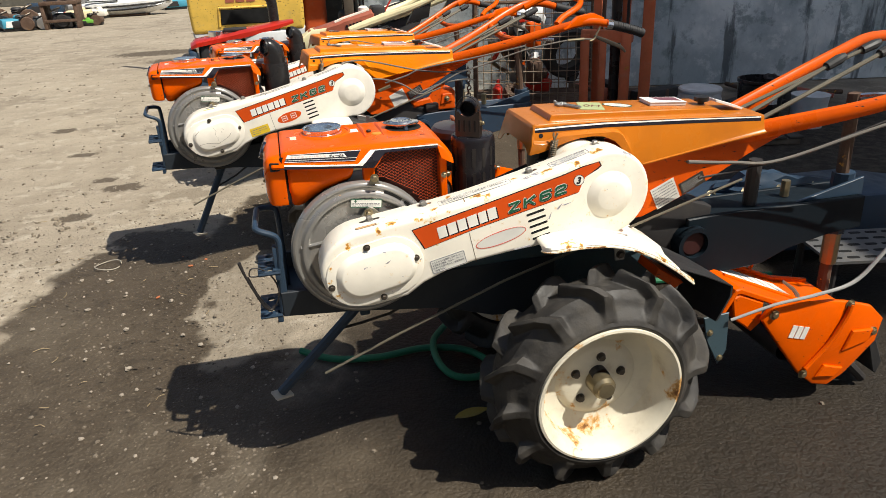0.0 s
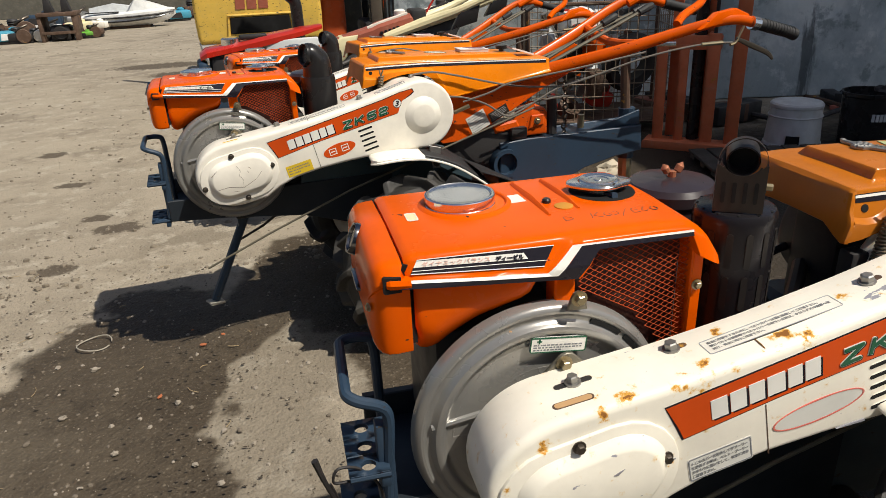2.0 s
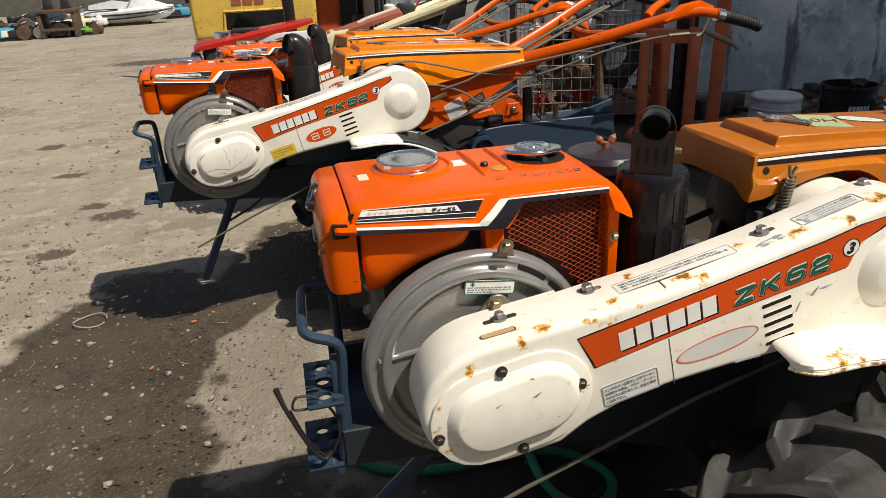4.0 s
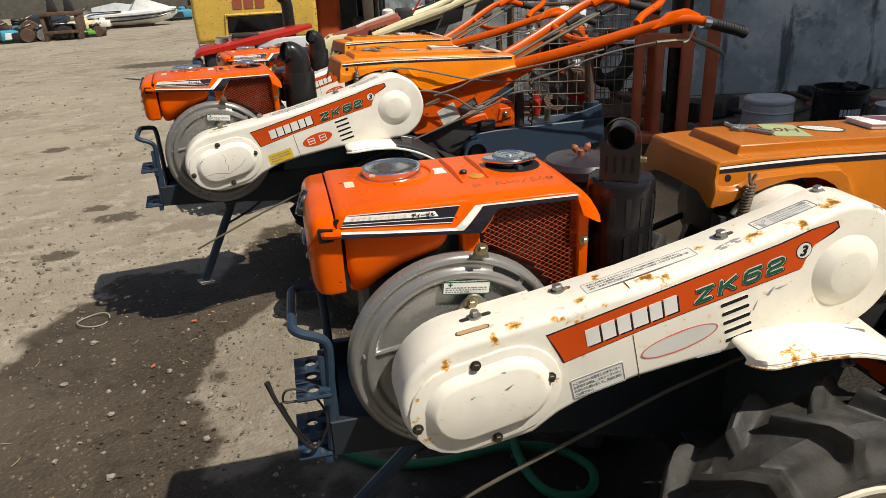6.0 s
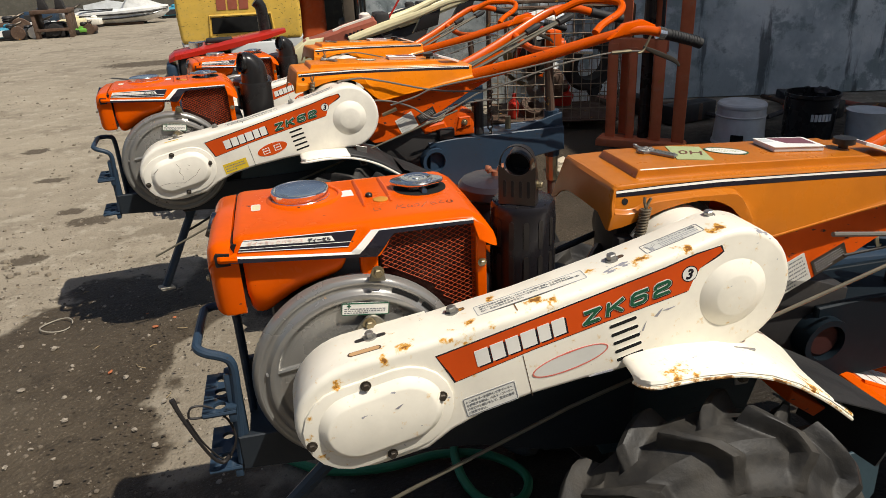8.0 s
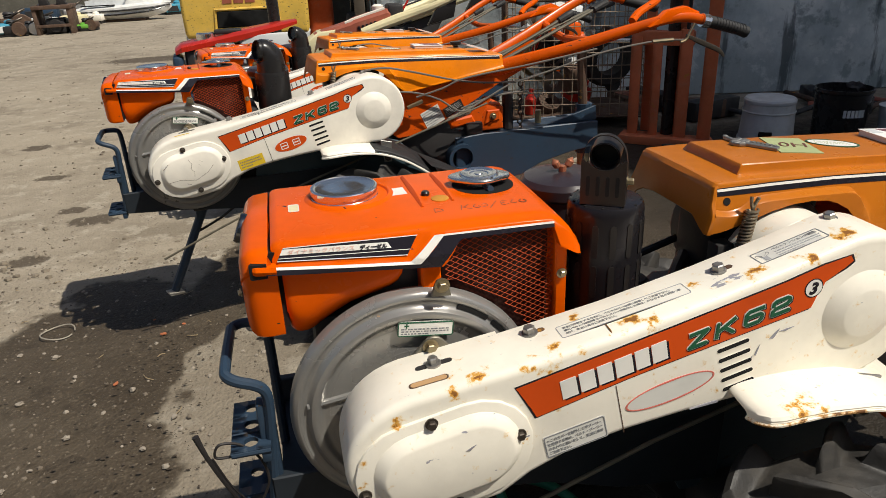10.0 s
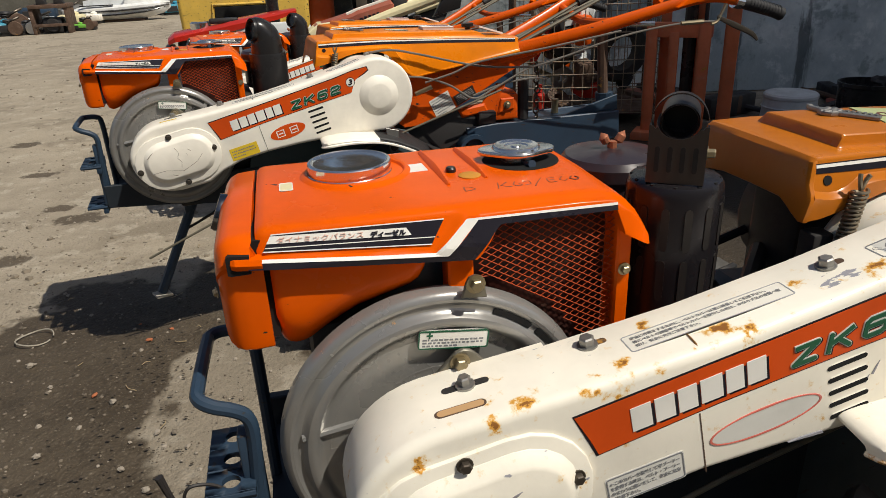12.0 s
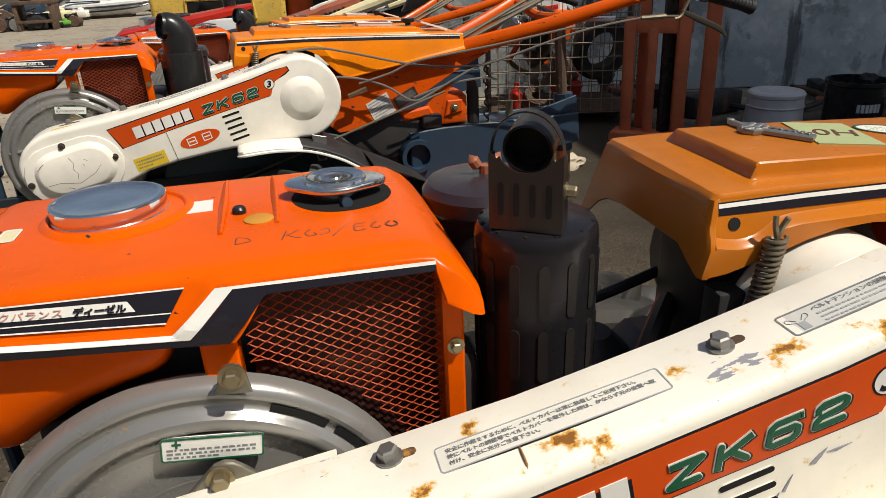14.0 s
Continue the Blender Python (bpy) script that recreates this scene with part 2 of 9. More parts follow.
LABEL_INK = paint("label_ink", (0.20, 0.205, 0.215), 0.5, dust=0.1)
PALE_INK = paint("pale_red_ink", (0.74, 0.42, 0.33), 0.4, dust=0.2)
PINK_INK = paint("faded_red_ink", (0.62, 0.16, 0.12), 0.4, dust=0.2)
TAPE_GREEN = paint("green_paper_tape", (0.37, 0.42, 0.21), 0.7, dust=0.15)
PAPER = paint("white_paper", (0.78, 0.77, 0.74), 0.6, dust=0.08)
OCHRE_DISC = paint("ochre_plastic", (0.62, 0.27, 0.03), 0.45, dust=0.2)
WHITE_PLASTIC = paint("white_plastic", (0.72, 0.72, 0.69), 0.4, dust=0.3)
GREY_PLASTIC = paint("grey_plastic", (0.58, 0.60, 0.60), 0.5, dust=0.4)
BLUE_PLASTIC = paint("blue_plastic", (0.06, 0.30, 0.42), 0.4, dust=0.3)
LIME_PLASTIC = paint("lime_plastic", (0.16, 0.45, 0.06), 0.4, dust=0.3)
RUSTY_IRON = paint("rusty_iron", (0.10, 0.06, 0.04), 0.75, rust=0.5, dust=0.5)
WIRE = paint("galvanised_wire", (0.40, 0.36, 0.29), 0.5, metal=0.2, dust=0.4)
# pale step plate with its shade put into a darker base colour
PLATE_GREY = paint("shaded_zinc_plate", (0.12, 0.12, 0.118), 0.5, metal=0.3, dust=0.4)
GUARD_STEEL = paint("scorched_guard_steel", (0.040, 0.033, 0.030), 0.36, metal=0.5, dust=0.3, dust_color=(0.10, 0.06, 0.04))
# near-black that paints the inner shade of slots, gaps and holes
VOID = paint("opening_dark_black", (0.007, 0.007, 0.007), 0.9, dust=0.0)
PLUM_INK = paint("plum_print", (0.17, 0.065, 0.085), 0.5, dust=0.1)
MARKER_INK = paint("marker_ink", (0.14, 0.05, 0.035), 0.5, dust=0.0)


def rubber_material(name, color, dusty, mud):
    m, nt, ns, ls, b = nodes_of(name)
    v = coords(ns, ls, 1.0)
    n1, n2 = noise_of(ns, ls, v, 9.0, 6.0, 0.65), noise_of(ns, ls, v, 55.0, 4.0)
    col = mix(ns, ls, ramp(ns, ls, n1, 0.38, 0.72, 0.0, dusty), color, mud)
    ls.new(col, b.inputs["Base Color"])
    ls.new(ramp(ns, ls, n1, 0.3, 0.7, 0.52, 0.8), b.inputs["Roughness"])
    bump(ns, ls, b, math_of(ns, ls, "ADD", n1, n2), 0.45, 0.003)
    return m


RUBBER = rubber_material("tyre_rubber", (0.014, 0.013, 0.012), 0.75, (0.064, 0.056, 0.045))
GRIP_RUBBER = rubber_material("grip_rubber", (0.014, 0.014, 0.015), 0.15, (0.05, 0.045, 0.04))
HOSE_GREEN = rubber_material("green_hose", (0.012, 0.15, 0.065), 0.2, (0.05, 0.08, 0.05))
BLACK_WIRE = rubber_material("black_wire", (0.012, 0.010, 0.010), 0.3, (0.04, 0.028, 0.022))


def ground_material():
    """Dusty concrete yard with a broad oily, damp stain and grit."""
    m, nt, ns, ls, b = nodes_of("yard_ground")
    v = coords(ns, ls, 1.0, True)
    sep = ns.new("ShaderNodeSeparateXYZ")
    warp = ns.new("ShaderNodeTexNoise")
    warp.inputs["Scale"].default_value, warp.inputs["Detail"].default_value = 4.5, 6.0
    ls.new(v, warp.inputs["Vector"])
    mad = ns.new("ShaderNodeVectorMath")
    mad.operation = "MULTIPLY_ADD"
    ls.new(warp.outputs["Color"], mad.inputs[0])
    mad.inputs[1].default_value = (0.5, 0.5, 0.0)
    mad.inputs[2].default_value = (-0.25, -0.25, 0.0)
    add = ns.new("ShaderNodeVectorMath")
    ls.new(v, add.inputs[0])
    ls.new(mad.outputs[0], add.inputs[1])
    ls.new(add.outputs[0], sep.inputs[0])

    plain = ns.new("ShaderNodeSeparateXYZ")
    ls.new(v, plain.inputs[0])

    def blob(cx, cy, rx, ry, soft=0.12):
        dx = math_of(ns, ls, "DIVIDE", math_of(ns, ls, "SUBTRACT", sep.outputs[0], cx), rx)
        dy = math_of(ns, ls, "DIVIDE", math_of(ns, ls, "SUBTRACT", sep.outputs[1], cy), ry)
        d = math_of(ns, ls, "SQRT", math_of(ns, ls, "ADD", math_of(ns, ls, "MULTIPLY", dx, dx), math_of(ns, ls, "MULTIPLY", dy, dy)), 0.0)
        return ramp(ns, ls, d, 1.0 - soft, 1.0 + soft, 1.0, 0.0)

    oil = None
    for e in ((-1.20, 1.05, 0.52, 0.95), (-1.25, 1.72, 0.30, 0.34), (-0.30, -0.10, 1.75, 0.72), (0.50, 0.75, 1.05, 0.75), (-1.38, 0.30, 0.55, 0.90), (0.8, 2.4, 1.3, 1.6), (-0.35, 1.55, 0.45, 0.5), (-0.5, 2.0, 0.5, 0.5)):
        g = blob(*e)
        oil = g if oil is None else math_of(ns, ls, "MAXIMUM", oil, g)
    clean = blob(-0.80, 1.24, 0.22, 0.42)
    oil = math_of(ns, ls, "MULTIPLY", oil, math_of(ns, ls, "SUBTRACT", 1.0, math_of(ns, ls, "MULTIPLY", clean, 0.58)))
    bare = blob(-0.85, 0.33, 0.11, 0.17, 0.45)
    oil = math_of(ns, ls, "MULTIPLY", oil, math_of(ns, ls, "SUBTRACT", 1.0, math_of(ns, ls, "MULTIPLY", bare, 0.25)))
    mid = noise_of(ns, ls, v, 3.2, 8.0, 0.65)
    grit = noise_of(ns, ls, v, 42.0, 5.0, 0.7)
    speck = noise_of(ns, ls, v, 160.0, 3.0, 0.6)
    broad = noise_of(ns, ls, v, 0.55, 5.0)
    def cells(scale):
        vo = ns.new("ShaderNodeTexVoronoi")
        vo.inputs["Scale"].default_value = scale
        ls.new(v, vo.inputs["Vector"])
        tone = ns.new("ShaderNodeSeparateColor")
        ls.new(vo.outputs["Color"], tone.inputs[0])
        return vo.outputs["Distance"], tone.outputs[0], tone.outputs[1]

    d1, tone1, pick1 = cells(85.0)
    d2, tone2, pick2 = cells(210.0)
    patch = noise_of(ns, ls, v, 1.4, 7.0, 0.7)
    dry = mix(ns, ls, ramp(ns, ls, mid, 0.35, 0.68), (0.315, 0.269, 0.204), (0.235, 0.198, 0.148))
    dry = mix(ns, ls, ramp(ns, ls, broad, 0.35, 0.7, 0.0, 0.6), dry, (0.37, 0.319, 0.241))
    dry = mix(ns, ls, ramp(ns, ls, patch, 0.52, 0.62, 0.0, 0.65), dry, (0.19, 0.158, 0.116))
    dry = mix(ns, ls, ramp(ns, ls, noise_of(ns, ls, v, 6.5, 8.0, 0.72), 0.52, 0.62, 0.0, 0.6), dry, (0.42, 0.374, 0.296))
    dry = mix(ns, ls, ramp(ns, ls, grit, 0.58, 0.72, 0.0, 0.45), dry, (0.15, 0.125, 0.096))
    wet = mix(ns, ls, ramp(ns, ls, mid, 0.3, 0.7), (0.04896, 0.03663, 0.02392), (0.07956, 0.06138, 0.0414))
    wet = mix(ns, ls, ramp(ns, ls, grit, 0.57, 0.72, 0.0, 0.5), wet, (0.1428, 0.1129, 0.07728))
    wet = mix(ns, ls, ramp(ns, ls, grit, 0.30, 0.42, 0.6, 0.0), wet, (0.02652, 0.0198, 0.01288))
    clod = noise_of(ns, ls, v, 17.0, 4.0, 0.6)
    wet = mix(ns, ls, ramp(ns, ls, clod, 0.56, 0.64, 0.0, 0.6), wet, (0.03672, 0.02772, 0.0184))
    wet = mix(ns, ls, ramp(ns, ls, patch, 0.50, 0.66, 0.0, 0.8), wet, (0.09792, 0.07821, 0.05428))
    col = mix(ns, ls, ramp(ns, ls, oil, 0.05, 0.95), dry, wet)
    # small oily spots on the dry part, and darker ground round the near tractor
    spots = None
    for cx, cy, rx, ry in ((-1.55, 2.86, 0.14, 0.09), (-1.684, 3.04, 0.085, 0.06), (-1.95, 3.7, 0.10, 0.07), (-2.25, 4.5, 0.10, 0.10), (-1.05, 4.6, 0.30, 0.16), (-2.1, 8.85, 0.75, 0.32), (-1.85, 8.0, 0.35, 0.28), (-1.72, 2.42, 0.10, 0.07)):
        dx = math_of(ns, ls, "DIVIDE", math_of(ns, ls, "SUBTRACT", plain.outputs[0], cx), rx)
        dy = math_of(ns, ls, "DIVIDE", math_of(ns, ls, "SUBTRACT", plain.outputs[1], cy), ry)
        d = math_of(ns, ls, "SQRT", math_of(ns, ls, "ADD", math_of(ns, ls, "MULTIPLY", dx, dx), math_of(ns, ls, "MULTIPLY", dy, dy)), 0.0)
        g = ramp(ns, ls, math_of(ns, ls, "ADD", d, math_of(ns, ls, "MULTIPLY", noise_of(ns, ls, v, 18.0, 5.0, 0.65), 1.6)), 1.45, 1.75, 0.85, 0.0)
        spots = g if spots is None else math_of(ns, ls, "MAXIMUM", spots, g)
    col = mix(ns, ls, spots, col, (0.06324, 0.04752, 0.03312))
    # embedded aggregate: every grain has its own tone
    agg = mix(ns, ls, tone1, (0.051, 0.04158, 0.03128), (0.2754, 0.2277, 0.1656))
    col = mix(ns, ls, math_of(ns, ls, "MULTIPLY", ramp(ns, ls, pick1, 0.72, 0.78), ramp(ns, ls, d1, 0.22, 0.40, 0.42, 0.0)), col, agg)
    agg2 = mix(ns, ls, tone2, (0.0408, 0.03366, 0.02484), (0.2448, 0.2029, 0.1472))
    col = mix(ns, ls, math_of(ns, ls, "MULTIPLY", ramp(ns, ls, pick2, 0.55, 0.60), ramp(ns, ls, d2, 0.25, 0.42, 0.4, 0.0)), col, agg2)
    col = mix(ns, ls, ramp(ns, ls, speck, 0.66, 0.76, 0.0, 0.3), col, (0.2856, 0.2376, 0.1748))
    # four zones where the ground colour is darker
    dark_zone = math_of(ns, ls, "MAXIMUM", blob(1.15, -0.30, 1.25, 0.75, 0.3), math_of(ns, ls, "MAXIMUM", blob(0.30, 0.55, 1.0, 0.60, 0.3), math_of(ns, ls, "MAXIMUM", blob(1.7, 0.9, 1.0, 1.2, 0.3), blob(2.4, 2.1, 1.6, 1.5, 0.3))))
    col = mix(ns, ls, math_of(ns, ls, "MULTIPLY", dark_zone, ramp(ns, ls, clod, 0.40, 0.66, 0.96, 0.84)), col, (0.01734, 0.01337, 0.0092))
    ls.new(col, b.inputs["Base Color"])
    ls.new(ramp(ns, ls, oil, 0.0, 1.0, 0.92, 0.60), b.inputs["Roughness"])
    b.inputs["Specular IOR Level"].default_value = 0.25
    h = math_of(ns, ls, "ADD", math_of(ns, ls, "MULTIPLY", mid, 1.6), math_of(ns, ls, "ADD", math_of(ns, ls, "MULTIPLY", grit, 1.5), math_of(ns, ls, "MULTIPLY", speck, 0.5)))
    h = math_of(ns, ls, "SUBTRACT", h, math_of(ns, ls, "MULTIPLY", d1, 0.5))
    bump(ns, ls, b, h, 0.55, 0.010)
    return m


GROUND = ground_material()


def wall_material():
    m, nt, ns, ls, b = nodes_of("stained_wall")
    v = coords(ns, ls, 1.0, True)
    streak = noise_of(ns, ls, coords(ns, ls, (5.0, 5.0, 0.7), True), 1.3, 7.0, 0.62)
    blot = noise_of(ns, ls, v, 2.1, 9.0, 0.70)
    cloud = noise_of(ns, ls, v, 0.9, 6.0, 0.6)
    fine = noise_of(ns, ls, v, 30.0, 5.0)
    col = mix(ns, ls, ramp(ns, ls, cloud, 0.40, 0.58), (0.46, 0.53, 0.54), (0.86, 0.90, 0.88))
    col = mix(ns, ls, ramp(ns, ls, blot, 0.50, 0.58, 0.0, 0.8), col, (0.27, 0.33, 0.335))
    col = mix(ns, ls, ramp(ns, ls, blot, 0.36, 0.44, 0.6, 0.0), col, (0.92, 0.94, 0.92))
    col = mix(ns, ls, ramp(ns, ls, streak, 0.55, 0.64, 0.0, 0.78), col, (0.07, 0.08, 0.085))
    col = mix(ns, ls, ramp(ns, ls, fine, 0.62, 0.75, 0.0, 0.4), col, (0.42, 0.45, 0.46))
    ls.new(col, b.inputs["Base Color"])
    b.inputs["Roughness"].default_value = 0.85
    bump(ns, ls, b, math_of(ns, ls, "ADD", blot, fine), 0.35, 0.01)
    return m


WALL = wall_material()


# ---- mesh helpers ----
def link(name, bm, material, parent=None, label="", smooth=False):
    me = bpy.data.meshes.new(name)
    bmesh.ops.recalc_face_normals(bm, faces=bm.faces)
    if smooth:
        for f in bm.faces:
            f.smooth = True
        for e in bm.edges:
            if len(e.link_faces) == 2 and e.calc_face_angle(0.0) > 0.5:
                e.smooth = False
    bm.to_mesh(me)
    bm.free()
    me.materials.append(material)
    ob = new(name, me)
    if parent is not None:
        ob.parent = parent
    if label:
        ob["label"] = label
    return ob


def part(name, bm, material, parent, label="", smooth=True):
    return link(name, bm, material, parent, label, smooth)


def thing(name, label, category, m=Matrix(), group="", kind=""):
    ob = new(name)
    ob.empty_display_size = 0.1
    ob.matrix_basis = m
    return tagged(ob, label, category, group, kind)


def merge(*bms):
    out = bmesh.new()
    for b in bms:
        me = bpy.data.meshes.new("tmp")
        b.to_mesh(me)
        b.free()
        out.from_mesh(me)
        bpy.data.meshes.remove(me)
    return out


def moved(bm, m):
    bmesh.ops.transform(bm, matrix=m, verts=bm.verts)
    return bm


def box(x0, x1, y0, y1, z0, z1, bevel=0.0, seg=2):
    bm = bmesh.new()
    bmesh.ops.create_cube(bm, size=1.0, matrix=Matrix.LocRotScale(((x0 + x1) / 2, (y0 + y1) / 2, (z0 + z1) / 2), None, (x1 - x0, y1 - y0, z1 - z0)))
    if bevel:
        bmesh.ops.bevel(bm, geom=bm.edges[:], offset=bevel, segments=seg, affect="EDGES", profile=0.5)
    return bm


def prism(pts, y0, y1, bevel=0.0, seg=2, axis="y"):
    """Polygon drawn in x, z and pushed along y (axis z: drawn in x, y; axis x: drawn in y, z)."""
    bm = bmesh.new()
    put = {"y": lambda p, d: (p[0], d, p[1]), "z": lambda p, d: (p[0], p[1], d), "x": lambda p, d: (d, p[0], p[1])}[axis]
    lo = [bm.verts.new(put(p, y0)) for p in pts]
    hi = [bm.verts.new(put(p, y1)) for p in pts]
    n = len(pts)
    a, b = bm.faces.new(lo), bm.faces.new(hi[::-1])
    for i in range(n):
        bm.faces.new((lo[i], hi[i], hi[(i + 1) % n], lo[(i + 1) % n]))
    bmesh.ops.recalc_face_normals(bm, faces=bm.faces)
    if bevel:
        bmesh.ops.bevel(bm, geom=list(set(a.edges) | set(b.edges)), offset=bevel, segments=seg, affect="EDGES", profile=0.5)
    return bm


def lathe(profile, center, axis="y", seg=40, close=False):
    """Revolve (radius, height) points about an axis through center."""
    bm = bmesh.new()
    rings = []
    for r, h in profile:
        if r < 1e-6:
            rings.append([bm.verts.new((0, 0, h))])
        else:
            rings.append([bm.verts.new((r * math.cos(2 * math.pi * k / seg), r * math.sin(2 * math.pi * k / seg), h)) for k in range(seg)])
    pairs = list(zip(rings, rings[1:])) + ([(rings[-1], rings[0])] if close else [])
    for a, b in pairs:
        for k in range(seg):
            q = [a[k % len(a)], a[(k + 1) % len(a)], b[(k + 1) % len(b)], b[k % len(b)]]
            u = []
            for w in q:
                if w not in u:
                    u.append(w)
            if len(u) > 2:
                bm.faces.new(u)
    turn = {"z": Matrix(), "y": Matrix.Rotation(radians(-90), 4, "X"), "x": Matrix.Rotation(radians(90), 4, "Y")}[axis]
    return moved(bm, Matrix.Translation(center) @ turn)


def smooth_path(pts, n=6):
    pts = [Vector(p) for p in pts]
    out = []
    for i in range(len(pts) - 1):
        p0, p1, p2, p3 = pts[max(i - 1, 0)], pts[i], pts[i + 1], pts[min(i + 2, len(pts) - 1)]
        for k in range(n):
            t = k / n
            out.append(0.5 * (2 * p1 + (p2 - p0) * t + (2 * p0 - 5 * p1 + 4 * p2 - p3) * t * t + (3 * p1 - p0 - 3 * p2 + p3) * t ** 3))
    return out + [pts[-1]]


def tube(pts, r, seg=10, curve=6, flat=1.0):
    """A round bar along a path; r may be a list, one radius for each given point."""
    path = smooth_path(pts, curve) if curve else [Vector(p) for p in pts]
    rs = r if isinstance(r, (list, tuple)) else [r] * len(pts)
    bm = bmesh.new()
    rings, side = [], None
    for i, p in enumerate(path):
        d = (path[min(i + 1, len(path) - 1)] - path[max(i - 1, 0)]).normalized()
        if side is None:
            side = d.orthogonal().normalized() if abs(d.y) > 0.9 else d.cross(Vector((0, 1, 0))).normalized()
        side = (side - d * side.dot(d)).normalized()
        up = d.cross(side)
        u = i / max(len(path) - 1, 1) * (len(rs) - 1)
        k = min(int(u), len(rs) - 2) if len(rs) > 1 else 0
        rad = rs[k] + (rs[min(k + 1, len(rs) - 1)] - rs[k]) * (u - k)
        rings.append([bm.verts.new(p + rad * (math.cos(2 * math.pi * j / seg) * side + flat * math.sin(2 * math.pi * j / seg) * up)) for j in range(seg)])
    for a, b in zip(rings, rings[1:]):
        for j in range(seg):
            bm.faces.new((a[j], a[(j + 1) % seg], b[(j + 1) % seg], b[j]))
    bm.faces.new(rings[0][::-1])
    bm.faces.new(rings[-1])
    return bm


def loft(sections, closed=True, caps=True):
    bm = bmesh.new()
    rings = [[bm.verts.new(p) for p in s] for s in sections]
    n = len(rings[0])
    for a, b in zip(rings, rings[1:]):
        for j in range(n if closed else n - 1):
            bm.faces.new((a[j], a[(j + 1) % n], b[(j + 1) % n], b[j]))
    if caps:
        bm.faces.new(rings[0][::-1])
        bm.faces.new(rings[-1])
    return bm


def sheet(rows, thick, direction):
    """A grid of points given a thickness along a direction."""
    d = Vector(direction) * thick
    bm = bmesh.new()
    top = [[bm.verts.new(Vector(p)) for p in r] for r in rows]
    low = [[bm.verts.new(Vector(p) + d) for p in r] for r in rows]
    nr, nc = len(rows), len(rows[0])
    for i in range(nr - 1):
        for j in range(nc - 1):
            bm.faces.new((top[i][j], top[i][j + 1], top[i + 1][j + 1], top[i + 1][j]))
            bm.faces.new((low[i][j], low[i + 1][j], low[i + 1][j + 1], low[i][j + 1]))
    rim = [(0, j) for j in range(nc)] + [(i, nc - 1) for i in range(1, nr)] + [(nr - 1, j) for j in range(nc - 2, -1, -1)] + [(i, 0) for i in range(nr - 2, 0, -1)]
    for (i, j), (k, l) in zip(rim, rim[1:] + rim[:1]):
        bm.faces.new((top[i][j], low[i][j], low[k][l], top[k][l]))
    return bm


def arc(cx, cz, r, a0, a1, n, rz=None):
    return [(cx + r * math.cos(radians(a0 + (a1 - a0) * k / n)), cz + (rz or r) * math.sin(radians(a0 + (a1 - a0) * k / n))) for k in range(n + 1)]


def racetrack(cx, cz, half, r, tilt, n=10):
    """A slot shape: two half circles of radius r, centres half apart from the middle, turned by tilt degrees."""
    pts = arc(half, 0, r, -90, 90, n) + arc(-half, 0, r, 90, 270, n)
    c, s = math.cos(radians(tilt)), math.sin(radians(tilt))
    return [(cx + c * x - s * z, cz + s * x + c * z) for x, z in pts]


def hex_bolt(p, axis, r=0.007, h=0.006, washer=1.5):
    """Hex head on a washer, standing out from p along axis."""
    q = Vector((0, 0, 1)).rotation_difference(Vector(axis)).to_matrix().to_4x4()
    w = lathe([(0, 0), (r * washer, 0), (r * washer, h * 0.25), (0, h * 0.25)], (0, 0, 0), "z", 14)
    hd = lathe([(r, h * 0.25), (r, h), (r * 0.8, h * 1.15), (0, h * 1.15)], (0, 0, 0), "z", 6)
    return moved(merge(w, hd), Matrix.Translation(p) @ q)


def text_mesh(body, size, m, shear=0.0, extrude=0.0004, fat=0.0):
    cu = bpy.data.curves.new("lettering", "FONT")
    cu.body, cu.size, cu.shear, cu.extrude, cu.offset = body, size, shear, extrude, fat
    cu.resolution_u = 3
    ob = bpy.data.objects.new("lettering", cu)
    scene.collection.objects.link(ob)
    dg = bpy.context.evaluated_depsgraph_get()
    me = bpy.data.meshes.new_from_object(ob.evaluated_get(dg))
    bpy.data.objects.remove(ob)
    bpy.data.curves.remove(cu)
    bm = bmesh.new()
    bm.from_mesh(me)
    bpy.data.meshes.remove(me)
    return moved(bm, m)


def on_side(x, y, z, tilt=0.0):
    """A drawing plane that faces -y: its x runs along the slope, its y up."""
    return Matrix.Translation((x, y, z)) @ Matrix.Rotation(radians(-tilt), 4, "Y") @ Matrix.Rotation(radians(90), 4, "X")


def flat_poly(pts, m, thick=0.0006):
    """A thin printed or glued patch: polygon in a drawing plane, lifted by its thickness."""
    bm = bmesh.new()
    lo = [bm.verts.new((x, y, -0.002)) for x, y in pts]
    hi = [bm.verts.new((x, y, thick)) for x, y in pts]
    n = len(pts)
    bm.faces.new(lo[::-1])
    bm.faces.new(hi)
    for i in range(n):
        bm.faces.new((lo[i], lo[(i + 1) % n], hi[(i + 1) % n], hi[i]))
    return moved(bm, m)


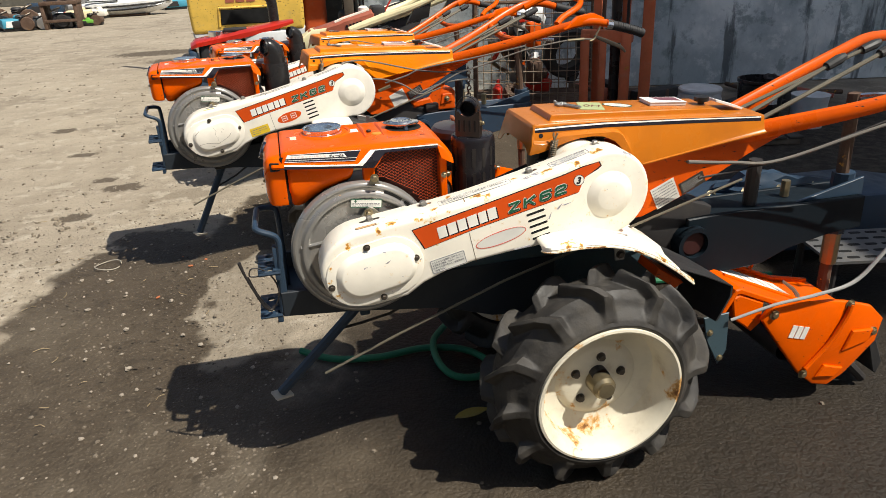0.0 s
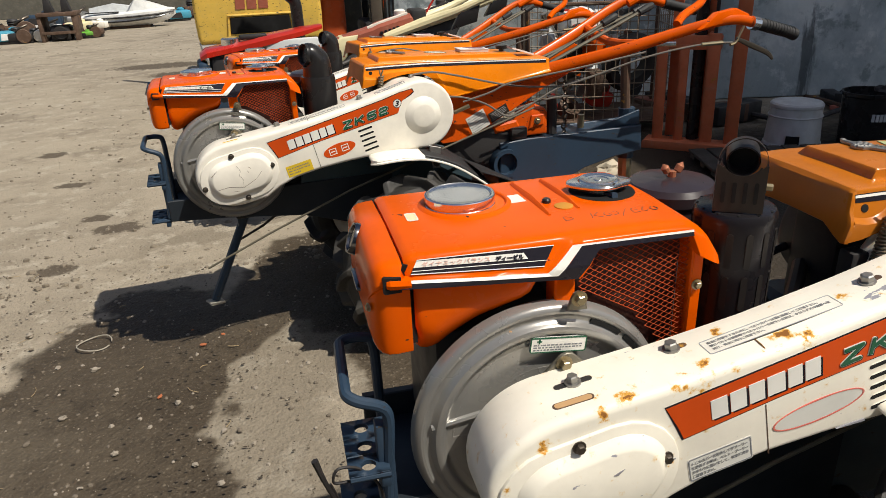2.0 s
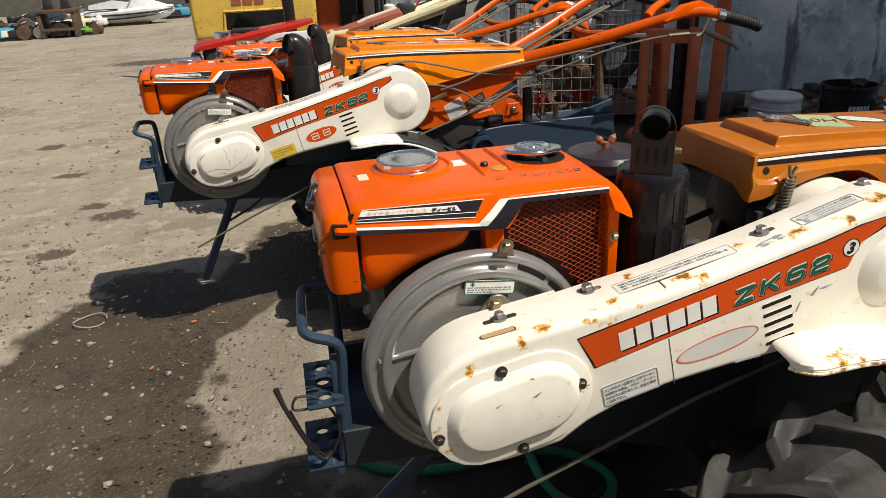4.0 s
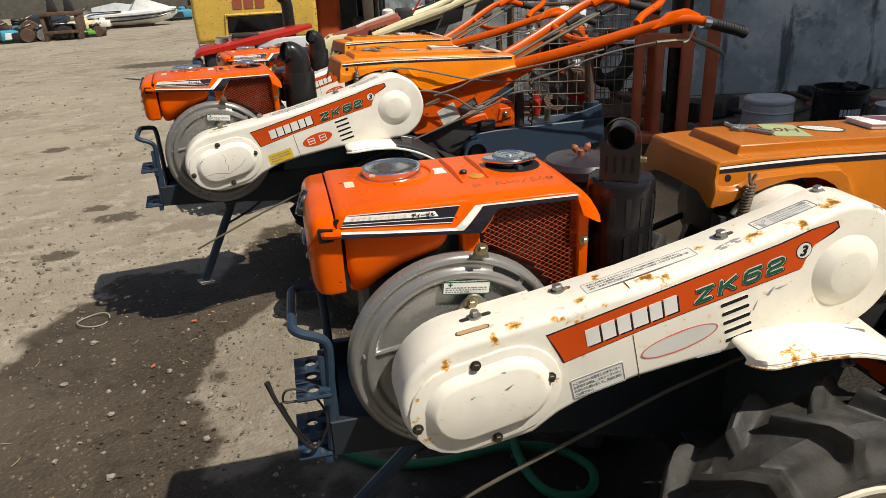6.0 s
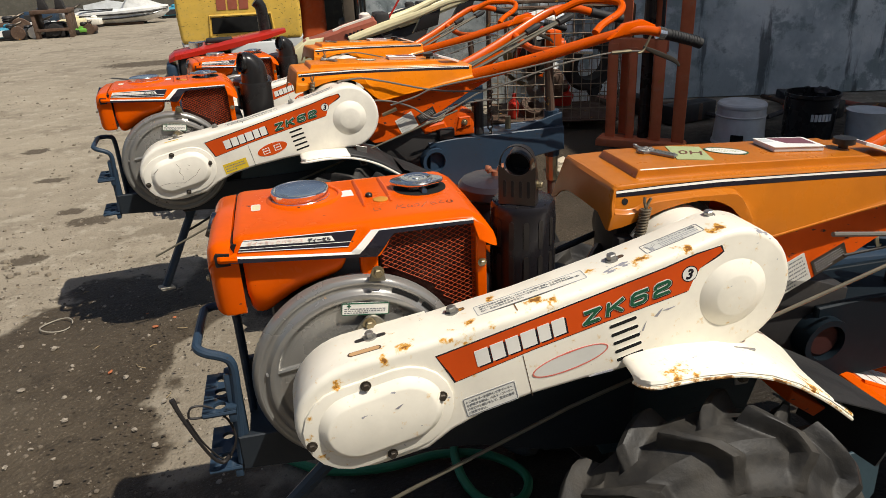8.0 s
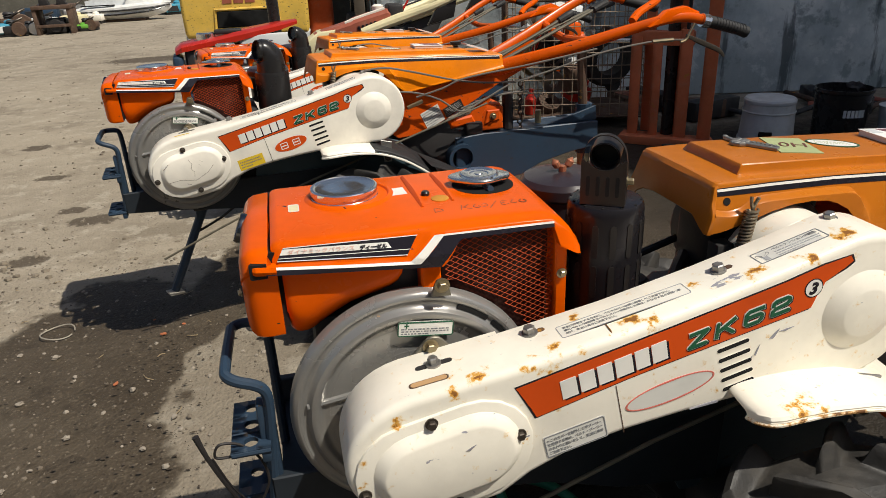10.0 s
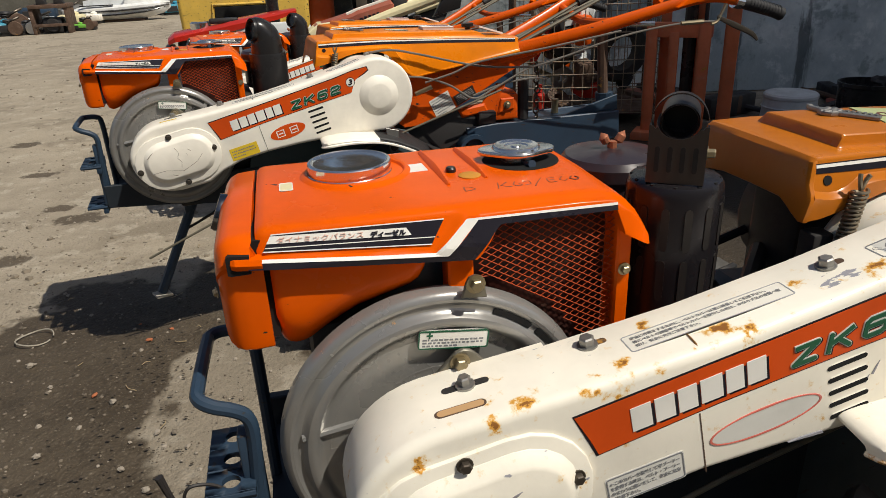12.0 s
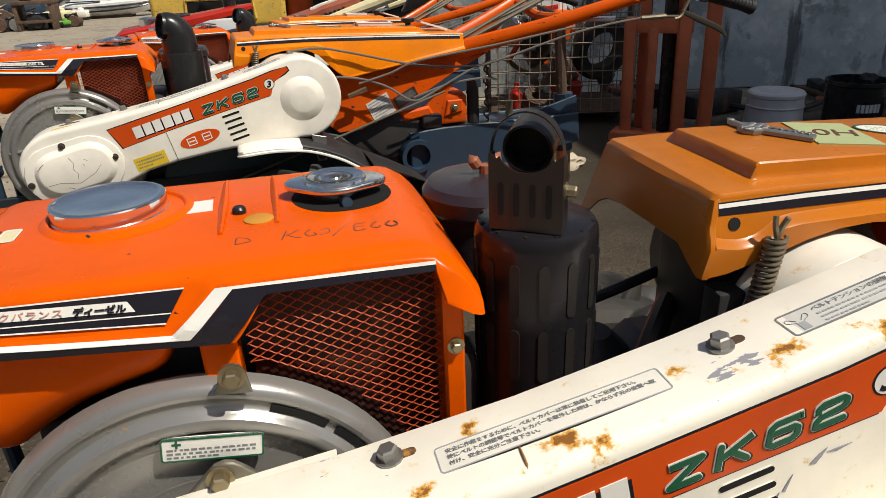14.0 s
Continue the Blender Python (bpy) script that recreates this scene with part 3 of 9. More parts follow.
def pressed(pts, y0, y1, front, back, seg=4):
    """Sheet-metal housing drawn in x, z: a broad radius round its near face, a small one at its back."""
    bm = bmesh.new()
    near_ring = [bm.verts.new((x, y0, z)) for x, z in pts]
    far_ring = [bm.verts.new((x, y1, z)) for x, z in pts]
    n = len(pts)
    a, b = bm.faces.new(near_ring), bm.faces.new(far_ring[::-1])
    for i in range(n):
        bm.faces.new((near_ring[i], far_ring[i], far_ring[(i + 1) % n], near_ring[(i + 1) % n]))
    bmesh.ops.recalc_face_normals(bm, faces=bm.faces)
    back_edges = list(b.edges)
    bmesh.ops.bevel(bm, geom=list(a.edges), offset=front, segments=seg, affect="EDGES", profile=0.5)
    bmesh.ops.bevel(bm, geom=[e for e in back_edges if e.is_valid], offset=back, segments=2, affect="EDGES", profile=0.5)
    return bm


def round_rect(x0, y0, x1, y1, r, n=4):
    out = []
    for cx, cy, a0 in ((x1 - r, y0 + r, -90), (x1 - r, y1 - r, 0), (x0 + r, y1 - r, 90), (x0 + r, y0 + r, 180)):
        out += arc(cx, cy, r, a0, a0 + 90, n)
    return out


def border(x0, y0, x1, y1, r, width, m, thick=0.0008):
    """Printed frame of even width with rounded corners."""
    a, b = round_rect(x0, y0, x1, y1, r), round_rect(x0 + width, y0 + width, x1 - width, y1 - width, max(r - width, 0.0003))
    bm = bmesh.new()
    n = len(a)
    ring = [[bm.verts.new((*q, z)) for q in loop] for loop, z in ((a, thick), (b, thick), (b, -0.001), (a, -0.001))]
    for i in range(n):
        j = (i + 1) % n
        for k in range(4):
            u, w = ring[k], ring[(k + 1) % 4]
            bm.faces.new((u[i], u[j], w[j], w[i]))
    return moved(bm, m)


def rect(x0, y0, x1, y1):
    return [(x0, y0), (x1, y0), (x1, y1), (x0, y1)]


# ---- setting: yard, wall ----
def build_ground():
    bm = bmesh.new()
    xs = [-400, -120, -40, -15, -8] + [-4 + 0.1 * k for k in range(81)] + [8, 15, 40, 120, 400]
    ys = [-400, -100, -25, -8, -4] + [-2 + 0.1 * k for k in range(81)] + [9, 14, 20, 40, 120, 400]
    grid = []
    for y in ys:
        row = []
        for x in xs:
            near = 1.0 if abs(x) < 6 and -3 < y < 8 else 0.0
            z = near * (0.006 * noise.noise(Vector((x * 1.3, y * 1.3, 0))) + 0.003 * noise.noise(Vector((x * 5, y * 5, 3))) - 0.004)
            row.append(bm.verts.new((x, y, z)))
        grid.append(row)
    for a, b in zip(grid, grid[1:]):
        for i in range(len(xs) - 1):
            bm.faces.new((a[i], a[i + 1], b[i + 1], b[i]))
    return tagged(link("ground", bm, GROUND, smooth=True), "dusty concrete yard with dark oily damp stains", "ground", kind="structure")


ground = build_ground()


def build_wall():
    """Side wall of the shed: starts beyond the mast, runs back and to the side, one seam of posts."""
    at = pose(2.2, 4.35, 0, 0, 0, -14)
    w = link("wall_shed", moved(box(-2.16, 9.0, 0.0, 0.22, 0.0, 3.0, 0.01), at), WALL, smooth=True)
    tagged(w, "grey-blue plastered wall with black damp streaks", "wall", kind="structure")
    part("corner_post", moved(box(-2.27, -2.19, -0.03, 0.12, 0.0, 3.0, 0.006), at), OLD_TIMBER, w, "grey-brown timber corner post")
    for k in range(3):
        part("slat", moved(box(-2.175 + 0.03 * k, -2.160 + 0.03 * k, -0.028, -0.006, 0.0, 2.9, 0.002), at), BLACK, w)
    return w


wall = build_wall()


# ---- the walking tractor ----
def lettering_blocks(widths, height, slant, gap, m_front, m_back):
    """Plain slanted blocks that stand for a maker's name."""
    front, back, x = [], [], 0.0
    for w in widths:
        q = [(x, 0), (x + w, 0), (x + w + slant, height), (x + slant, height)]
        front.append(flat_poly(q, m_front, 0.0009))
        back.append(flat_poly([(a + 0.0028, b - 0.0028) for a, b in q], m_back, 0.0004))
        x += w + gap
    return merge(*front), merge(*back)


def printed_lines(x0, y0, x1, y1, rows, m, seed, ink_h=0.36):
    """Rows of short ink bars: small print that cannot be read."""
    rnd = random.Random(seed)
    out, pitch = [], (y1 - y0) / rows
    for r in range(rows):
        x = x0
        y = y1 - (r + 1) * pitch + pitch * 0.25
        end = x1 if r < rows - 1 else x0 + (x1 - x0) * 0.55
        while x < end - 0.002:
            w = min(rnd.uniform(0.0014, 0.0042), end - x)
            out.append(flat_poly(rect(x, y, x + w, y + pitch * ink_h), m, 0.0009))
            x += w + rnd.uniform(0.0008, 0.002)
    return merge(*out)


def frame_line(pts, width):
    """Closed outline strip of a polygon as quads: inner loop is shrunk towards the middle."""
    cx, cy = sum(p[0] for p in pts) / len(pts), sum(p[1] for p in pts) / len(pts)
    inner = []
    for x, y in pts:
        d = math.hypot(x - cx, y - cy)
        inner.append((x + (cx - x) * width / d, y + (cy - y) * width / d))
    return pts, inner


def outline(pts, width, m, thick=0.0008):
    a, b = frame_line(pts, width)
    bm = bmesh.new()
    n = len(a)
    ring = [[bm.verts.new((*p, z)) for p in loop] for loop, z in ((a, thick), (b, thick), (b, -0.001), (a, -0.001))]
    for i in range(n):
        j = (i + 1) % n
        for k in range(4):
            u, w = ring[k], ring[(k + 1) % 4]
            bm.faces.new((u[i], u[j], w[j], w[i]))
    return moved(bm, m)


def block_glyph(ch, width, height, stroke, m):
    """Squared outline character, built of flat strokes with a slant."""
    lines = {"Z": [[(0, 1), (1, 1), (0, 0), (1, 0)]], "K": [[(0, 0), (0, 1)], [(1, 1), (0.1, 0.45)], [(0.38, 0.62), (1, 0)]],
             "6": [[(1, 1), (0.18, 1), (0, 0.85), (0, 0.15), (0.18, 0), (0.82, 0), (1, 0.15), (1, 0.45), (0.85, 0.58), (0.1, 0.58)]],
             "2": [[(0, 0.72), (0, 0.86), (0.16, 1), (0.84, 1), (1, 0.86), (1, 0.66), (0.84, 0.54), (0.14, 0.42), (0, 0.28), (0, 0), (1, 0)]]}[ch]
    out, k, h = [], 0, stroke / 2
    for line in lines:
        pts = [Vector((x * width + 0.28 * y * height, y * height)) for x, y in line]
        for a, b in zip(pts, pts[1:]):
            d = (b - a).normalized()
            q = Vector((-d.y, d.x)) * h
            out.append(flat_poly([a - q, b - q, b + q, a + q], m @ Matrix.Translation((0, 0, 0.00003 * k)), 0.0002))
            out.append(flat_poly([(b.x + h * math.cos(radians(g)), b.y + h * math.sin(radians(g))) for g in range(15, 375, 30)], m @ Matrix.Translation((0, 0, 0.00003 * k + 0.000015)), 0.0002))
            k += 1
        d = (pts[1] - pts[0]).normalized() * h
        q = Vector((-d.y, d.x))
        out.append(flat_poly([pts[0] - d * 0.8 - q, pts[0] - q, pts[0] + q, pts[0] - d * 0.8 + q], m @ Matrix.Translation((0, 0, 0.00003 * k)), 0.0002))
        k += 1
    return merge(*out)


FACE = 0.118          # outer face of the belt cover
SLOPE = 11.8          # its fall towards the engine, in degrees


def cover_top(x):
    """Height and slope of the top of the belt cover at x."""
    line = ((-0.507, 0.6682), (-0.388, 0.6855), (-0.257, 0.7090), (-0.135, 0.7380), (-0.03, 0.7665), (0.03, 0.784), (0.08, 0.780))
    for (x0, z0), (x1, z1) in zip(line, line[1:]):
        if x <= x1:
            return z0 + (z1 - z0) * (x - x0) / (x1 - x0), math.degrees(math.atan2(z1 - z0, x1 - x0))
    return line[-1][1], 0.0


def over_cover_top(x, y, w):
    """Plane of a label of half length w glued over the slightly hollow top."""
    z0, z1 = cover_top(x - w)[0], cover_top(x + w)[0]
    return Matrix.Translation((x, y, (z0 + z1) / 2 - 0.0005)) @ Matrix.Rotation(-math.atan2(z1 - z0, 2 * w), 4, "Y")


def on_cover_top(x, y):
    z, tilt = cover_top(x)
    return Matrix.Translation((x, y, z)) @ Matrix.Rotation(radians(-tilt), 4, "Y")


def build_belt_cover(root, o):
    cream = o["cream"]
    outline_pts = arc(-0.487, 0.583, 0.098, 102, 282, 20, 0.087) + [(-0.405, 0.509), (-0.368, 0.534), (-0.318, 0.555), (-0.253, 0.569), (-0.17, 0.580), (-0.10, 0.586), (-0.022, 0.591)] + arc(0.050, 0.687, 0.099, -78, 102, 22) + [(-0.03, 0.7665), (-0.135, 0.7380), (-0.257, 0.7090), (-0.388, 0.6855)]
    cover = part("belt_cover", pressed(outline_pts, FACE, 0.198, 0.010, 0.002), cream, root, "cream sheet-metal belt cover" + o["cover_state"])
    lobe = arc(-0.487, 0.583, 0.096, 102, 250, 16, 0.0855) + [(-0.43, 0.54), (-0.386, 0.60), (-0.386, 0.6842)]
    part("front_lobe", pressed(lobe, 0.150, 0.2065, 0.003, 0.0015, 2), cream, cover)
    # inner rear drum of the cover, behind the face
    part("cover_drum", lathe([(0.0, 0.19), (0.074, 0.19), (0.082, 0.198), (0.082, 0.252), (0.076, 0.26), (0.0, 0.26)], (0.028, 0, 0.698), "y", 36), cream, cover)
    # front inspection plate with its raised panel
    plate = part("front_plate", prism(racetrack(-0.472, 0.579, 0.037, 0.068, SLOPE), FACE - 0.004, FACE + 0.004, 0.002, 2), cream, cover)
    r0, r1, r2 = racetrack(-0.469, 0.581, 0.034, 0.053, SLOPE), racetrack(-0.469, 0.581, 0.034, 0.043, SLOPE), racetrack(-0.469, 0.581, 0.034, 0.039, SLOPE)
    secs = [[(x, y, z) for x, z in r] for r, y in ((r0, FACE), (r0, FACE - 0.0045), (racetrack(-0.469, 0.581, 0.034, 0.050, SLOPE), FACE - 0.007), (r1, FACE - 0.014), (r2, FACE - 0.0155))]
    part("raised_panel", loft(secs), cream, plate)
    for x, z in ((-0.566, 0.556), (-0.487, 0.637), (-0.459, 0.519), (-0.385, 0.600)):
        part("bolt", hex_bolt((x, FACE - 0.004, z), (0, -1, 0), 0.0055, 0.006, 1.35), BOLT_DARK, plate)
    # rear boss
    part("rear_boss", lathe([(0.056, 0.002), (0.053, -0.0005), (0.033, -0.010), (0.030, -0.011), (0.0, -0.0115)], (0.053, FACE, 0.687), "y", 40), cream, cover)
    # bolts on the top, and the adjusting slots
    for x, y in ((-0.352, 0.176), (-0.117, 0.166), (0.043, 0.182)):
        part("bolt", hex_bolt((x, y, cover_top(x)[0] - 0.0005), (-0.2, 0, 1), 0.0072, 0.009, 1.35), BOLT_STEEL, cover)
        part("bolt_slot", flat_poly(racetrack(0.006, 0, 0.0085, 0.0040, 0, 6), on_cover_top(x, y), 0.0003), RUSTY_IRON if o["rusty"] else cream, cover)
    slot_m = on_cover_top(-0.470, 0.172)
    part("slot", flat_poly(racetrack(0, 0, 0.018, 0.004, 0), slot_m, 0.0007), GREASE, cover)
    part("slot_nut", moved(hex_bolt((0, 0, 0), (0, 0, 1), 0.0062, 0.009), slot_m), BOLT_STEEL, cover)
    part("slot", flat_poly(racetrack(-0.012, -0.029, 0.0182, 0.0050, 0), slot_m, 0.0004), RUSTY_IRON if o["rusty"] else cream, cover)
    part("slot", flat_poly(racetrack(-0.012, -0.029, 0.017, 0.0040, 0), slot_m, 0.0007), o["slot_mat"], cover)
    # louvres
    for k in range(5):
        m = on_side(-0.136 + 0.0038 * k, FACE, 0.6625 - 0.0143 * k, SLOPE + 2)
        # flat black patch; the louvre's inner shade is its colour
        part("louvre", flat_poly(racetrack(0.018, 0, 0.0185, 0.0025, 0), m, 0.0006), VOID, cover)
        part("louvre_lip", tube([m @ Vector((0.0, 0.0034, -0.0004)), m @ Vector((0.037, 0.0034, -0.0004))], 0.0009, 6, 0), cream, cover)
    # seam between the two halves
    sm = on_side(-0.258, FACE, 0.606, 0)
    part("seam", flat_poly([(0.0055, -0.036), (0.0065, -0.036), (-0.0088, 0.034), (-0.0098, 0.034)], sm, 0.0005), RUSTY_IRON if o["rusty"] else BOLT_DARK, cover)
    part("seam", tube([(-0.2735, FACE + 0.001, 0.690), (-0.2725, FACE + 0.004, 0.7005), (-0.272, FACE + 0.012, 0.7062), (-0.271, FACE + 0.030, 0.7071)], [0.0010, 0.0012, 0.0011, 0.0007], 5, 4), SEAM_RUST if o["rusty"] else BOLT_DARK, cover)

    # red band with its lettering
    band = [(-0.389, 0.660), (-0.20, 0.7065), (-0.06, 0.742), (-0.012, 0.757), (0.022, 0.764), (0.027, 0.757), (0.018, 0.750), (-0.006, 0.735), (-0.015, 0.716), (-0.020, 0.702), (-0.12, 0.679), (-0.25, 0.648), (-0.364, 0.6165), (-0.372, 0.632)]
    m0 = on_side(0, FACE, 0, 0)
    part("band_edge", flat_poly([(x + (0.003 if x > 0 else -0.002), z + (0.0018 if i < 5 else -0.0018)) for i, (x, z) in enumerate(band)], m0, 0.0003), STICKER_BLACK, cover)
    stripe = part("red_band", flat_poly(band, m0, 0.0006), STICKER_RED, cover, "orange-red printed band")
    tilt = 14.0
    f, b = lettering_blocks([0.0195, 0.019, 0.0185, 0.0215, 0.0175, 0.019], 0.0255, 0.001, 0.0035, on_side(-0.3325, FACE - 0.0004, 0.6345, tilt), on_side(-0.3325, FACE - 0.0004, 0.6345, tilt))
    part("lettering", b, STICKER_BLACK, stripe)
    part("lettering", f, STICKER_WHITE, stripe)
    for ch, x in (("Z", 0.0), ("K", 0.0352), ("6", 0.0722), ("2", 0.1078)):
        m = on_side(-0.1780 + x * math.cos(radians(tilt)), FACE - 0.0006, 0.6745 + x * math.sin(radians(tilt)), tilt)
        for dx, dz, mat, lift, wide in ((0.0014, -0.0014, STICKER_BLACK, 0.0, 0.0076), (0.0, 0.0, LABEL_GREY, 0.0006, 0.0066), (0.0, 0.0, STICKER_GREEN, 0.0012, 0.0046)):
            part("lettering", block_glyph(ch, 0.0212, 0.0168, wide, m @ Matrix.Translation((dx, dz, lift))), mat, stripe, smooth=False)
    mc = on_side(-0.0215, FACE - 0.0006, 0.7285, 0)
    part("number_disc", flat_poly(arc(0, 0, 0.0125, 0, 345, 23), mc, 0.0003), STICKER_BLACK, stripe)
    part("number_disc", flat_poly(arc(0, 0, 0.0110, 0, 345, 23), mc, 0.0006), STICKER_WHITE, stripe)
    part("lettering", text_mesh("3", 0.0205, mc @ Matrix.Translation((-0.0062, -0.0072, 0.0008)), 0.2, 0.0002, 0.0009), STICKER_BLACK, stripe, smooth=False)
    # oval badge
    tilt_o = 13.5
    mo = on_side(-0.196, FACE, 0.6185, tilt_o)
    oval = arc(0, 0, 0.0585, 0, 352, 45, 0.0155)
    if o["oval"] == "worn":
        part("oval_badge", outline(oval, 0.0022, mo, 0.0008), PINK_INK, cover, "faded red oval outline")
        part("oval_badge", flat_poly([(x * 0.955, y * 0.87) for x, y in oval], mo, 0.0005), LABEL_GREY, cover)
        ml = on_side(-0.3145, FACE, 0.5775, 12.5)
        part("small_label", flat_poly(round_rect(-0.0395, -0.0165, 0.0395, 0.0165, 0.003), ml, 0.0004), LABEL_GREY, cover)
        part("small_label", border(-0.0385, -0.0155, 0.0385, 0.0155, 0.003, 0.0012, ml, 0.0008), LABEL_INK, cover)
        for k, words in enumerate(("←このカバーを取外して平プーリー", "を使用する時は、ベルト・プーリー", "のまわりに囲いをして、安全に充分", "ご注意下さい。")):
            part("small_print", text_mesh(words, 0.0050, ml @ Matrix.Translation((-0.0355, 0.0072 - 0.0063 * k, 0.0009)) @ Matrix.Diagonal((0.88, 1, 1, 1)), 0.0, 0.0001, 0.00008), LABEL_INK, cover, smooth=False)
    else:
        part("oval_badge", flat_poly([(x * 0.8, y * 1.15) for x, y in oval], mo, 0.0006), STICKER_RED, cover, "red oval badge")
        for x0 in (-0.030, 0.006):
            part("badge_mark", merge(outline(rect(x0, -0.009, x0 + 0.021, 0.009), 0.003, mo, 0.001), flat_poly(rect(x0 + 0.004, -0.0015, x0 + 0.017, 0.0015), mo, 0.001)), STICKER_WHITE, cover)
        my = on_side(-0.3115, FACE, 0.5795, 12.5)
        part("small_label", flat_poly(rect(-0.036, -0.0155, 0.036, 0.0155), my, 0.0005), STICKER_YELLOW, cover, "yellow caution label")
        part("small_print", printed_lines(-0.031, -0.011, 0.031, 0.0115, 3, my, 5), LABEL_INK, cover)
    # labels on the top
    for x, w, words in ((-0.243, 0.082, ("安全に作業をするために、ベルトカバーは常に装着してご使用下さい。", "特にベルトの調整等でベルトカバーを取外した時は、かならず元の位置へ取", "付け、安全に充分ご注意下さい。")), (-0.030, 0.046, ())):
        mt = over_cover_top(x, 0.158, w)
        part("top_label", flat_poly(round_rect(-w, -0.0125, w, 0.0125, 0.003), mt, 0.0004), LABEL_PALE if words else LABEL_GREY, cover)
        part("top_label", border(-w, -0.0125, w, 0.0125, 0.003, 0.0010 if words else 0.0014, mt, 0.0008), LABEL_FAINT if words else LABEL_INK, cover)
        for k, line in enumerate(words):
            part("small_print", text_mesh(line, 0.0044, mt @ Matrix.Translation((-w + 0.007, 0.0045 - 0.0058 * k, 0.0009)), 0.0, 0.0001, 0.00006), LABEL_INK, cover, smooth=False)
        if not words:
            part("small_print", text_mesh("ベルトテンションの調整", 0.0056, mt @ Matrix.Translation((-w + 0.026, 0.0045, 0.0009)), 0.0, 0.0001, 0.0), LABEL_INK, cover, smooth=False)
            part("small_print", printed_lines(-w + 0.026, -0.0105, w - 0.004, 0.003, 3, mt, 12), LABEL_FAINT, cover)
            for wing in (-1, 1):
                part("label_drawing", tube([mt @ Vector((-w + 0.012 + wing * q[0], q[1], 0.0007)) for q in ((0.002, 0.001), (0.007, 0.006), (0.0085, 0.0025), (0.0025, -0.001))], 0.00025, 4, 4), LABEL_INK, cover)
            part("label_drawing", flat_poly(rect(-w + 0.009, -0.0095, -w + 0.015, -0.001), mt, 0.0008), LABEL_FAINT, cover)
    # chipped paint and scratches
    if o["rusty"]:
        part("torn_edge", flat_poly([(-0.166, 0.5850), (-0.154, 0.5885), (-0.142, 0.5900), (-0.130, 0.5915), (-0.128, 0.5885), (-0.146, 0.5868)], m0, 0.0007), SCUFF, cover, "torn grey lower edge")
        for x, z, dx, dz in ((-0.088, 0.648, 0.006, 0.014), (-0.094, 0.640, 0.004, 0.008), (-0.058, 0.676, 0.020, 0.004), (-0.070, 0.668, 0.012, 0.012), (-0.452, 0.601, 0.012, 0.006), (0.098, 0.672, 0.004, 0.004)):
            part("scratch", flat_poly([(0, 0), (dx * 0.5, dz * 0.6), (dx, dz), (dx * 0.7, dz * 0.4), (dx * 0.4, -0.0008)], on_side(x, FACE - 0.0155 if x < -0.4 else FACE, z), 0.0006), SCUFF, cover)
    else:
        for pts in ([(-0.535, 0.552), (-0.505, 0.557), (-0.465, 0.552), (-0.43, 0.572), (-0.415, 0.590)], [(-0.478, 0.612), (-0.470, 0.598), (-0.474, 0.585), (-0.466, 0.575), (-0.468, 0.562)], [(-0.545, 0.590), (-0.53, 0.604)], [(-0.448, 0.606), (-0.441, 0.601)], [(-0.452, 0.596), (-0.449, 0.590)], [(-0.492, 0.545), (-0.48, 0.541)]):
            part("scratch", tube([(x, FACE - 0.0153, z) for x, z in pts], 0.0006, 4, 0), RUSTY_IRON, cover)
    return cover


